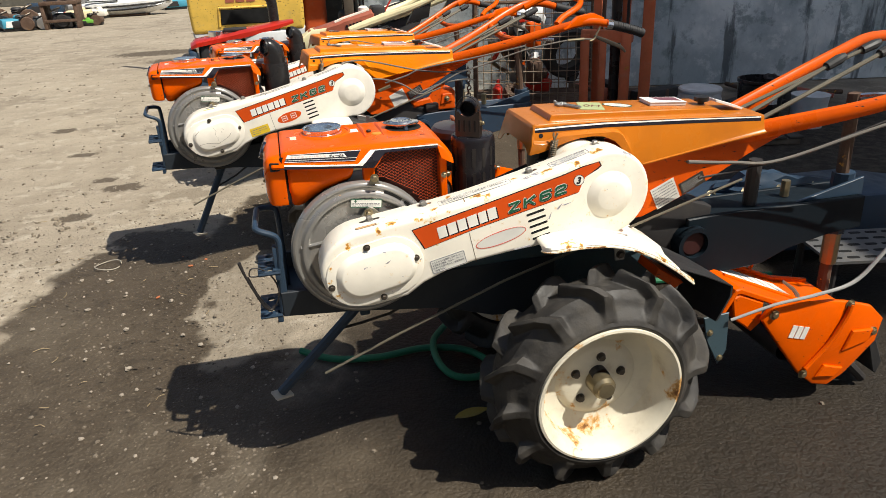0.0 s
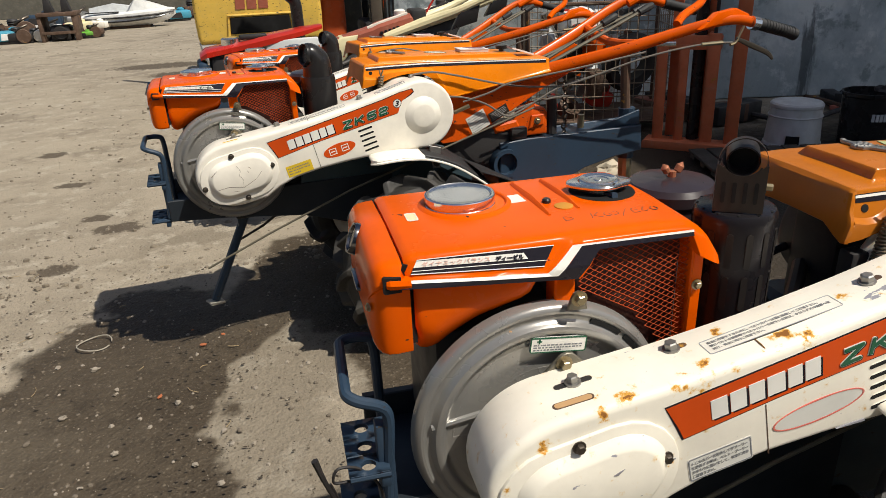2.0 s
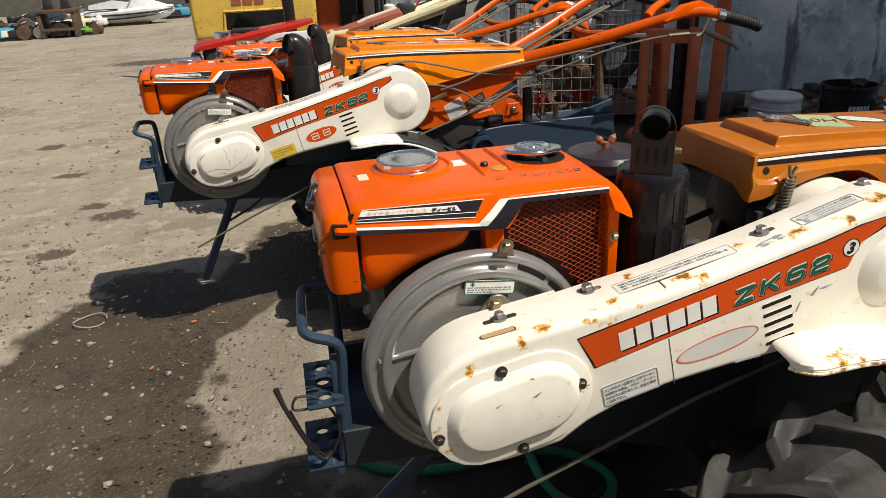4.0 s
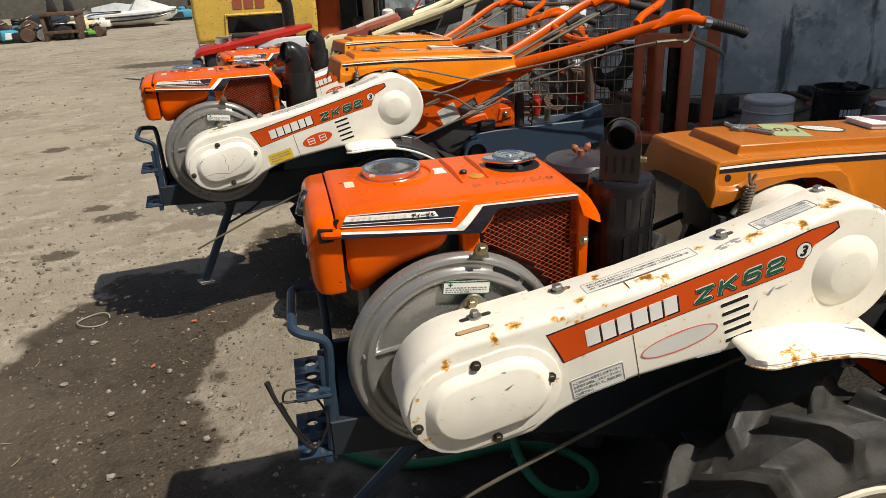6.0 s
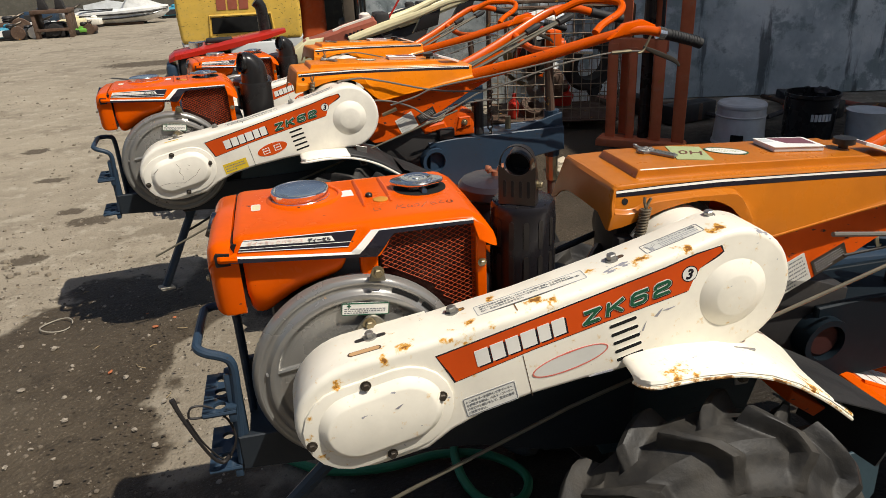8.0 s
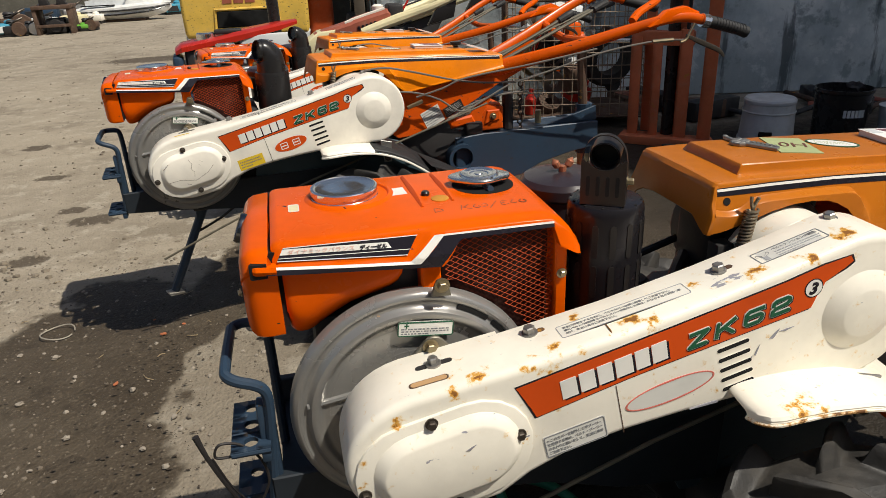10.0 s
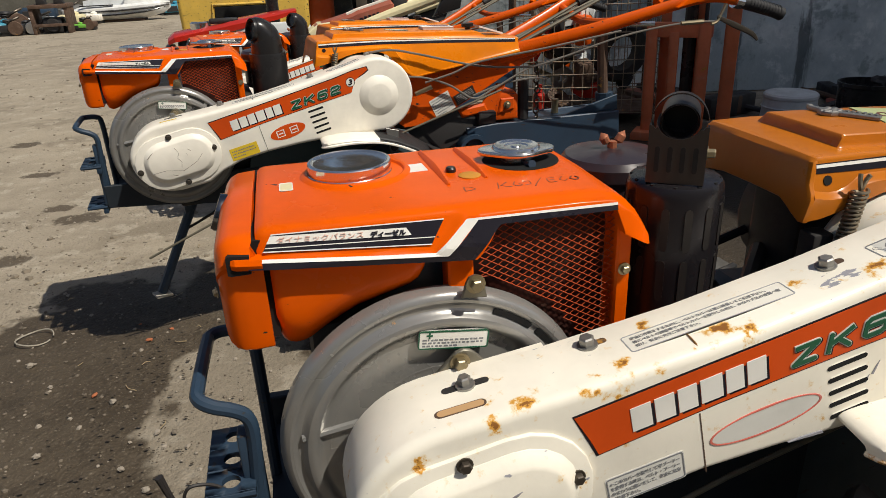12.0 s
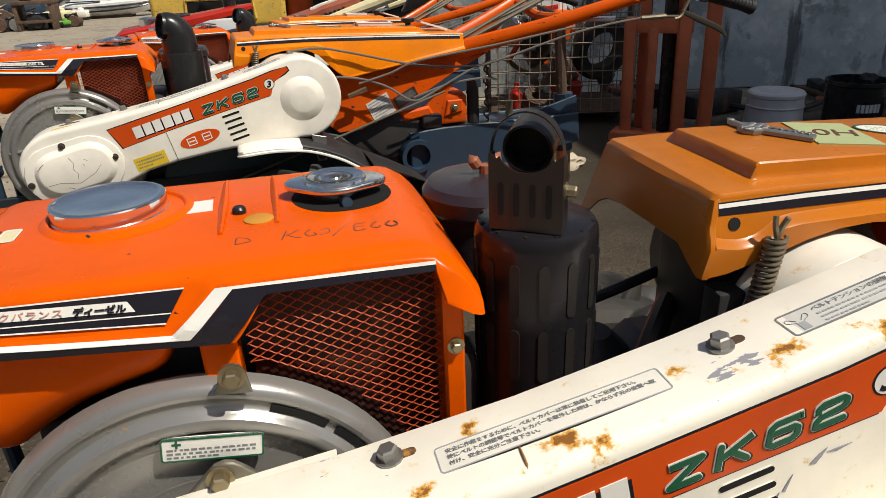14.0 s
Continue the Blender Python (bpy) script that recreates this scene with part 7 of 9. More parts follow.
    part("lift_ring", moved(lathe([(0.012, -0.005), (0.022, 0.0), (0.012, 0.005)], (0, 0, 0), "y", 18, True), pose(0.64, 0.372, 0.312)), ORANGE, r)
    part("tow_hook", tube([(0.80, 0.16, 0.12), (0.86, 0.15, 0.06), (0.90, 0.15, 0.02)], 0.014, 8, 3), GREASE, r)
    if not o["rusty"]:
        r.matrix_basis = Matrix.Translation((-0.10, 0.0, 0.0))
    return r


def build_hitch(root, o):
    """Navy draw beam with a screw post and an orange chain case."""
    h = part("draw_beam", merge(prism([(0.36, 0.53), (0.46, 0.535), (0.90, 0.53), (0.905, 0.44), (0.80, 0.43), (0.68, 0.405), (0.60, 0.37), (0.44, 0.36), (0.36, 0.39)], 0.27, 0.285, 0.003, 1), prism([(0.36, 0.53), (0.90, 0.53), (0.905, 0.44), (0.60, 0.435), (0.36, 0.40)], 0.40, 0.415, 0.003, 1), box(0.40, 0.90, 0.275, 0.41, 0.515, 0.528, 0.003)), DRAWBAR if o["rusty"] else NAVY, root, "navy steel draw beam")
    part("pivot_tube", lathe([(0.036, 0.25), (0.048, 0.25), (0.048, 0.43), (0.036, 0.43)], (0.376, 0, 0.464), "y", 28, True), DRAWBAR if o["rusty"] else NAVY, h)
    if o["rusty"]:
        part("pivot_core", lathe([(0.0, 0.262), (0.030, 0.262), (0.036, 0.266)], (0.376, 0, 0.464), "y", 28), DULL_MAROON, h, "dull maroon pivot core")
    part("pivot_arm", prism([(0.12, 0.56), (0.30, 0.60), (0.44, 0.55), (0.44, 0.40), (0.34, 0.39), (0.16, 0.44)], 0.29, 0.40, 0.01, 2), GREASE, h)
    part("screw_post", tube([(0.865, 0.345, 0.80), (0.88, 0.345, 0.56), (0.895, 0.345, 0.20)], 0.017, 10, 0), RUSTY_IRON, h)
    part("post_sleeve", tube([(0.884, 0.345, 0.58), (0.890, 0.345, 0.40)], 0.03, 10, 0), NAVY, h)
    part("lower_sleeve", tube([(0.889, 0.345, 0.425), (0.893, 0.345, 0.30)], 0.023, 10, 0), BOLT, h)
    part("post_handle", tube([(0.865, 0.345, 0.79), (0.90, 0.30, 0.80), (0.99, 0.24, 0.80)], 0.008, 8, 3), CHROME, h)
    part("wedge_plate", prism([(0.70, 0.53), (0.90, 0.58), (0.905, 0.53)], 0.29, 0.30, 0.001, 1), NAVY, h)
    if not o["rusty"]:
        c = part("chain_case", prism([(0.445, 0.535), (0.465, 0.61), (0.475, 0.625), (0.535, 0.625), (0.548, 0.61), (0.548, 0.535)], 0.30, 0.39, 0.01, 2), ORANGE_DULL, h, "scuffed orange chain case")
        part("pressed_pad", prism([(0.475, 0.56), (0.485, 0.605), (0.53, 0.605), (0.53, 0.57)], 0.294, 0.304, 0.003, 1), ORANGE_DULL, c)
        part("case_plate", prism([(0.40, 0.54), (0.42, 0.60), (0.47, 0.655), (0.50, 0.65), (0.47, 0.60), (0.455, 0.54)], 0.292, 0.298, 0.002, 1), ORANGE_DULL, c)
        part("case_bolt", hex_bolt((0.505, 0.294, 0.585), (0, -1, 0), 0.008, 0.008), BOLT, c)
        for k in range(14):
            part("chain_link", lathe([(0.007, -0.003), (0.012, 0.0), (0.007, 0.003)], (0, 0, 0), "y" if k % 2 else "x", 10, True), BOLT_DARK, h).matrix_basis = pose(0.606 + 0.002 * (k % 3), 0.295, 0.70 - 0.016 * k)
        part("clamp_block", box(0.40, 0.46, 0.27, 0.33, 0.535, 0.575, 0.008), GREASE, h)
    part("lift_pin", tube([(0.572, 0.32, 0.53), (0.572, 0.32, 0.655)], 0.018, 10, 0), GREASE, h)
    part("hitch_pin", tube([(0.70, 0.345, 0.53), (0.70, 0.345, 0.575)], 0.012, 8, 0), BOLT, h)
    return h


def flatten(root):
    """Keeps the parts at most two levels deep."""
    for part_ in list(root.children):
        for sub in list(part_.children):
            for deep in list(sub.children_recursive):
                chain, up = sub.matrix_parent_inverse @ sub.matrix_basis, deep.parent
                if up is not sub:
                    chain = chain @ up.matrix_parent_inverse @ up.matrix_basis
                chain = chain @ deep.matrix_parent_inverse
                deep.parent = part_
                deep.matrix_parent_inverse = chain


def build_tractor(m, o, rotary=True):
    root = thing("walking_tractor", o["label"], "walking tractor", m, "row of walking tractors")
    build_chassis(root, o)
    build_engine(root, o)
    build_flywheel(root, o)
    build_hood(root, o)
    build_bonnet(root, o)
    build_belt_cover(root, o)
    build_handles(root, o)
    build_wheel(root, o, 0.0, False)
    build_wheel(root, o, 0.72, True)
    build_fender(root, o)
    build_hitch(root, o)
    if rotary:
        build_rotary(root, o)
    flatten(root)
    return root


near = build_tractor(pose(0, 0, 0), dict(label="orange and cream walking tractor with rusty belt cover", cream=CREAM_RUST, cover_state=" freckled with rust", slot_mat=RUSTY_CREAM, oval="worn", marker=True, muffler="perforated", bonnet=BONNET_A, bonnet_label="ochre painted bonnet with a black and white stripe", wheel_turn=8, rusty=True, foot=(-0.714, 0.367, 0.150)))
OFF = Matrix.Translation((-0.776, 1.467, 0)) @ Matrix.Rotation(radians(5.8), 4, "Z") @ Matrix.Translation((0.377, -0.123, 0))
second = build_tractor(OFF, dict(label="orange and cream walking tractor with clean belt cover and red badge", cream=CREAM, cover_state="", slot_mat=STICKER_YELLOW, oval="red", marker=False, muffler="bent", bonnet=BONNET_B, bonnet_label="amber orange bonnet with a black and white stripe", wheel_turn=20, rusty=False, foot=(-0.601, 0.321, 0.136)))
third = copy_thing(second, pose(-0.250, 2.475, 0, 0, 0, 13.4) @ Matrix.Scale(0.930, 4))
third["label"] = "smaller orange and cream walking tractor behind the clean one"


# ---- loose things on and round the tractors ----
def build_green_hose():
    pts = [(-0.66, 0.78, 0.012), (-0.56, 0.70, 0.012), (-0.42, 0.67, 0.012), (-0.28, 0.68, 0.012), (-0.16, 0.64, 0.012), (-0.10, 0.55, 0.012), (-0.14, 0.48, 0.012), (-0.22, 0.50, 0.014), (-0.25, 0.60, 0.02), (-0.22, 0.72, 0.03), (-0.05, 0.85, 0.014), (0.5, 0.9, 0.012), (1.1, 0.8, 0.012)]
    return tagged(link("garden_hose", tube(pts, 0.011, 10, 8), HOSE_GREEN, smooth=True), "dusty green garden hose lying on the ground", "hose")


build_green_hose()


def build_booklet():
    root = thing("booklet", "white instruction booklet lying on the ochre bonnet", "booklet", Matrix.Translation((0.294, 0.340, 0.8222)) @ Matrix.Rotation(radians(3.2), 4, "Y") @ Matrix.Rotation(radians(-4), 4, "Z") @ Matrix.Scale(0.80, 4))
    part("page_block", box(-0.058, 0.058, -0.038, 0.038, 0.0, 0.010, 0.001), PAPER, root)
    part("cover", prism([(-0.060, -0.040), (0.060, -0.040), (0.060, 0.040), (-0.060, 0.040)], 0.010, 0.0112, axis="z"), PAPER, root, "white printed cover")
    part("cover_picture", prism([(-0.012, -0.010), (0.050, -0.020), (0.052, 0.034), (-0.030, 0.036)], 0.0112, 0.0116, axis="z"), PLUM_INK, root)
    part("cover_picture", prism([(-0.055, 0.005), (-0.034, 0.003), (-0.034, 0.034), (-0.055, 0.034)], 0.0112, 0.0116, axis="z"), GREY_PLASTIC, root)
    return root


first_booklet = build_booklet()
for place in (second, third):
    other = copy_thing(first_booklet, place.matrix_basis @ first_booklet.matrix_basis @ Matrix.Scale(1.25, 4))
    other["label"] = "white instruction booklet lying on an amber orange bonnet"


def build_dry_leaf():
    rows = []
    for k in range(9):
        t = k / 8
        w = 0.020 * math.sin(math.pi * min(1.0, t * 1.05)) ** 0.7 + 0.001
        x, y = -0.265 + 0.10 * t, 0.312 + 0.012 * t
        rows.append([(x, y - w, 0.010 + 0.006 * math.sin(3 * t)), (x, y, 0.006), (x, y + w, 0.012)])
    leaf = link("dry_leaf", sheet(rows, 0.0008, (0, 0, -1)), paint("dry_yellow_leaf", (0.34, 0.25, 0.05), 0.6, dust=0.4), smooth=True)
    return tagged(leaf, "curled yellow leaf lying on the ground beside the tyre", "leaf")


build_dry_leaf()


def build_wire_ring():
    pts = [(-1.42 + 0.052 * math.cos(radians(a)), 1.715 + 0.048 * math.sin(radians(a)), 0.006 + 0.004 * math.sin(radians(a * 2))) for a in range(0, 350, 14)]
    return tagged(link("wire_ring", tube(pts, 0.0022, 5, 0), WIRE, smooth=True), "thin bent wire ring lying on the stained ground", "wire")


build_wire_ring()


# ---- machines behind the row ----
def build_red_machine():
    """Red long-hooded tiller behind the third tractor."""
    root = thing("red_tiller", "red long-hooded garden tiller with a black exhaust", "tiller", pose(-0.79, 3.35, 0, 0, 0, 6) @ Matrix.Scale(1.05, 4), "row of walking tractors")
    secs = []
    for x, z, w, h in ((-0.30, 0.668, 0.08, 0.022), (-0.27, 0.690, 0.10, 0.032), (-0.05, 0.722, 0.105, 0.034), (-0.02, 0.729, 0.105, 0.040), (0.20, 0.757, 0.08, 0.030), (0.29, 0.766, 0.05, 0.018)):
        secs.append([(x, -w, z - h), (x, -w, z - h * 0.35), (x, -w * 0.75, z), (x, w * 0.75, z), (x, w, z - h * 0.35), (x, w, z - h)])
    hd = part("hood", loft(secs), RED_PAINT, root, "glossy red hood")
    part("filler_cap", lathe([(0.045, 0), (0.045, 0.028), (0.036, 0.034), (0.0, 0.034)], (-0.15, -0.02, 0.702), "z", 24), CHROME, hd)
    part("strap", box(-0.11, 0.02, -0.05, -0.01, 0.722, 0.745, 0.008), GRIP_RUBBER, hd)
    part("engine", box(-0.26, 0.10, -0.09, 0.09, 0.42, 0.675, 0.03), GREASE, root)
    part("side_panel", box(0.0, 0.26, -0.095, -0.07, 0.58, 0.715, 0.01), GREY_PLASTIC, root)
    part("front_guard", box(-0.32, -0.27, -0.10, 0.10, 0.50, 0.64, 0.02), NAVY, root)
    part("exhaust", tube([(0.20, 0.13, 0.60), (0.20, 0.13, 0.80), (0.195, 0.13, 0.87), (0.17, 0.13, 0.90)], 0.030, 16, 4), BLACK, root)
    part("chassis", box(-0.30, 0.5, -0.09, 0.09, 0.30, 0.46, 0.02), NAVY, root)
    for y in (-0.26, 0.26):
        part("tyre", lathe([(0.12, -0.05), (0.22, -0.055), (0.25, -0.03), (0.25, 0.03), (0.22, 0.055), (0.12, 0.05)], (0.15, y, 0.25), "y", 32, True), RUBBER, root)
        part("rim", lathe([(0.0, -0.02), (0.12, -0.04), (0.125, 0.04), (0.0, 0.02)], (0.15, y, 0.25), "y", 24), YELLOW, root)
    part("axle", tube([(0.15, -0.27, 0.25), (0.15, 0.27, 0.25)], 0.02, 10, 0), GREASE, root)
    for s in (-1, 1):
        hb = part("handle_bar", tube([(0.18, 0.06 * s, 0.50), (0.34, 0.09 * s, 0.53), (0.52, 0.12 * s, 0.58), (0.62, 0.13 * s, 0.59)], 0.014, 10, 4), GREASE, root)
        part("grip", tube([(0.60, 0.13 * s, 0.59), (0.72, 0.14 * s, 0.585)], 0.019, 10, 0), GRIP_RUBBER, hb)
    return root


build_red_machine()


def build_maroon_machine(name, m, label, main, second_mat, mark):
    root = thing(name, label, "tiller", m, "row of walking tractors")
    secs = []
    for x, z, w, h in ((-0.23, 0.675, 0.07, 0.05), (-0.21, 0.690, 0.08, 0.06), (-0.01, 0.742, 0.085, 0.075), (0.02, 0.757, 0.085, 0.085), (0.21, 0.805, 0.09, 0.095), (0.23, 0.795, 0.08, 0.08)):
        secs.append([(x, -w, z - h), (x, -w, z - h * 0.25), (x, -w * 0.7, z), (x, w * 0.7, z), (x, w, z - h * 0.25), (x, w, z - h)])
    b = part("bonnet", loft(secs), main, root)
    part("top_strip", tube([(-0.04, -0.058, 0.735), (0.03, -0.06, 0.759), (0.20, -0.062, 0.804)], 0.010, 8, 3, 0.5), second_mat, b)
    if mark:
        part("lettering", merge(*[moved(box(0.03 + 0.024 * k, 0.045 + 0.024 * k, -0.0925, -0.085, 0.700 + 0.006 * k, 0.716 + 0.006 * k), Matrix()) for k in range(5)]), STICKER_BLACK, b)
    part("rear_box", box(0.22, 0.31, -0.08, 0.08, 0.70, 0.825, 0.015), GREASE, b)
    part("light_cap", lathe([(0.035, 0), (0.035, 0.025), (0.02, 0.035), (0.0, 0.035)], (0.17, 0.03, 0.79), "z", 16), second_mat, b)
    part("front_cowl", prism([(-0.31, 0.56), (-0.30, 0.63), (-0.20, 0.695), (-0.10, 0.705), (-0.12, 0.64), (-0.20, 0.56)], -0.095, 0.09, 0.012), CREAM_YELLOW, root, "pale yellow front cowl")
    part("engine", box(-0.28, 0.1, -0.085, 0.085, 0.34, 0.60, 0.03), GREASE, root)
    part("chassis", prism([(-0.1, 0.60), (0.25, 0.70), (0.30, 0.66), (0.15, 0.40), (0.0, 0.20), (-0.1, 0.28)], -0.06, 0.06, 0.01), GREASE, root)
    for y in (-0.20, 0.20):
        part("tyre", lathe([(0.10, -0.04), (0.19, -0.045), (0.21, -0.025), (0.21, 0.025), (0.19, 0.045), (0.10, 0.04)], (0.03, y, 0.212), "y", 32, True), RUBBER, root)
    part("axle", tube([(0.03, -0.22, 0.212), (0.03, 0.22, 0.212)], 0.03, 10, 0), GREASE, root)
    for s in (-1, 1):
        hb = part("handle_bar", tube([(0.05, 0.07 * s - 0.03, 0.68), (0.28, 0.09 * s, 0.745), (0.48, 0.13 * s, 0.805), (0.66, 0.16 * s, 0.87), (0.80, 0.18 * s, 0.89)], [0.024, 0.032, 0.024, 0.017, 0.015], 10, 4, 0.8), CREAM_YELLOW, root)
        part("grip", tube([(0.79, 0.18 * s, 0.89), (0.92, 0.19 * s, 0.88)], 0.018, 10, 0), GRIP_RUBBER, hb)
    part("side_cover", prism([(0.44, 0.70), (0.50, 0.80), (0.62, 0.84), (0.60, 0.74)], -0.15, -0.10, 0.01), BLACK, root)
    part("shift_lever", tube([(0.30, 0.0, 0.76), (0.40, 0.02, 0.90)], 0.006, 8, 0), RED_PAINT, root)
    return root


build_maroon_machine("maroon_tiller", pose(-0.155, 3.80, 0, 0, 0, 0), "faded maroon tiller with pale yellow cowl and handles", BROWN_PAINT, CREAM, True)
build_maroon_machine("cream_tiller", pose(0.28, 4.55, 0, 0, 0, 4), "cream tiller standing further along the row", CREAM, GREASE, False)


# ---- forklift ----
def build_forklift():
    root = thing("forklift", "worn yellow forklift with its back to the tractors", "forklift", pose(-0.83, 6.15, 0, 0, 0, -1) @ Matrix.Scale(1.16, 4))
    prof = [(-0.455, 0.40), (-0.47, 0.44), (-0.475, 0.60), (-0.465, 1.02), (0.465, 1.02), (0.475, 0.60), (0.47, 0.44), (0.455, 0.40)]
    cw = part("counterweight", prism(prof, 0.0, 0.50, 0.035, 4), YELLOW, root, "chipped yellow counterweight")
    part("vent", prism([(-0.225, 0.470), (-0.215, 0.590), (0.225, 0.590), (0.235, 0.470)], -0.008, 0.06, 0.006, 1), VOID, cw)
    part("vent_lip", tube([(-0.24, -0.002, 0.455), (-0.228, -0.002, 0.602), (0.238, -0.002, 0.602), (0.25, -0.002, 0.455)], 0.011, 8, 0), YELLOW, cw)
    part("lower_weight", prism([(-0.41, 0.24), (-0.45, 0.30), (-0.472, 0.415), (0.472, 0.415), (0.45, 0.30), (0.41, 0.24)], 0.008, 0.48, 0.03, 3), GREY_PLASTIC, root, "dirty grey lower weight")
    for k in range(3):
        part("lettering", prism([(-0.165 + 0.085 * k, 0.645), (-0.160 + 0.085 * k, 0.725), (-0.090 + 0.085 * k, 0.725), (-0.095 + 0.085 * k, 0.645)], -0.004, 0.01), BROWN_PAINT, cw)
    for x in (-0.36, 0.36):
        part("tyre", lathe([(0.0, -0.08), (0.17, -0.08), (0.20, -0.05), (0.20, 0.05), (0.17, 0.08), (0.0, 0.08)], (x, 0.5, 0.202), "x", 28), RUBBER, root)
    part("body", box(-0.40, 0.40, 0.45, 1.7, 0.25, 0.95, 0.05), YELLOW, root)
    for x in (-0.36, 0.36):
        part("guard_post", tube([(x, 0.45, 0.98), (x, 0.5, 2.0)], 0.028, 8, 0), BLACK, root)
    return root


build_forklift()


def build_orange_tank():
    root = thing("orange_machine", "orange machine housing standing beside the forklift", "machine", pose(-0.10, 6.72, 0, 0, 0, 0) @ Matrix.Scale(1.16, 4))
    part("housing", prism([(-0.14, 0.0), (-0.15, 0.2), (-0.14, 0.75), (-0.10, 0.90), (0.02, 0.92), (0.07, 0.7), (0.07, 0.0)], -0.10, 0.25, 0.05, 4), TANK_RED, root)
    for x, y in ((0.28, -0.2), (0.66, -0.2), (0.28, 0.3), (0.66, 0.3), (1.1, -0.1)):
        part("support_post", box(x - 0.025, x + 0.025, y - 0.025, y + 0.025, 0, 1.7, 0.004), BLACK, root)
    part("hood_box", box(0.20, 0.85, -0.25, 0.3, 0.02, 0.48, 0.04), GREASE, root)
    part("red_part", prism([(0.30, 0.62), (0.31, 0.76), (0.39, 0.79), (0.43, 0.72), (0.37, 0.58)], -0.27, -0.17, 0.02), ORANGE_DULL, root)
    part("shelf", box(0.25, 1.15, -0.22, 0.3, 0.80, 0.84, 0.004), BLACK, root)
    for k in range(5):
        part("shelf_rod", tube([(0.5 + 0.1 * k, -0.2, 0.84), (0.52 + 0.1 * k, -0.15, 1.3)], 0.012, 6, 0), (GREASE, BOLT, RUSTY_IRON)[k % 3], root)
    return root


build_orange_tank()


# ---- wire cage with scrap ----
def build_cage():
    root = thing("wire_cage", "rusty steel mesh cage filled with scrap parts", "cage", pose(1.25, 3.66, 0, 0, 0, -17))
    w, d, h = 0.46, 0.55, 0.80
    for x in (-w, w):
        for y in (0, d):
            part("corner_post", tube([(x, y, 0.0), (x, y, h)], 0.016, 8, 0), RUSTY_IRON, root)
    for z in (0.07, h):
        part("rail", tube([(-w, 0, z), (w, 0, z), (w, d, z), (-w, d, z), (-w, 0, z)], 0.012, 6, 0), RUSTY_IRON, root)
    for y in (-0.004, d):
        part("mesh_panel", merge(*[tube([(-w + 0.0613 * k, y, 0.07), (-w + 0.0613 * k, y, h)], 0.0030, 5, 0) for k in range(16)], *[tube([(-w, y - 0.004, 0.07 + 0.081 * k), (w, y - 0.004, 0.07 + 0.081 * k)], 0.0032, 5, 0) for k in range(10)]), CAGE_WIRE, root)
    for x in (-w, w):
        part("mesh_panel", merge(*[tube([(x, 0.056 * k, 0.07), (x, 0.056 * k, h)], 0.0032, 5, 0) for k in range(10)], *[tube([(x, 0, 0.07 + 0.081 * k), (x, d, 0.07 + 0.081 * k)], 0.0032, 5, 0) for k in range(10)]), CAGE_WIRE, root)
    part("floor_pan", box(-w, w, 0, d, 0.06, 0.075), RUSTY_IRON, root)
    return root


build_cage()


def rough_lump(seed, size, detail=2):
    bm = bmesh.new()
    bmesh.ops.create_icosphere(bm, subdivisions=detail, radius=1.0)
    off = Vector((seed * 3.7, seed * 1.3, seed))
    for v in bm.verts:
        k = 0.72 + 0.5 * noise.noise(v.co * 1.4 + off) + 0.15 * noise.noise(v.co * 4 + off)
        v.co = Vector((v.co.x * size[0], v.co.y * size[1], v.co.z * size[2])) * k
    return bm


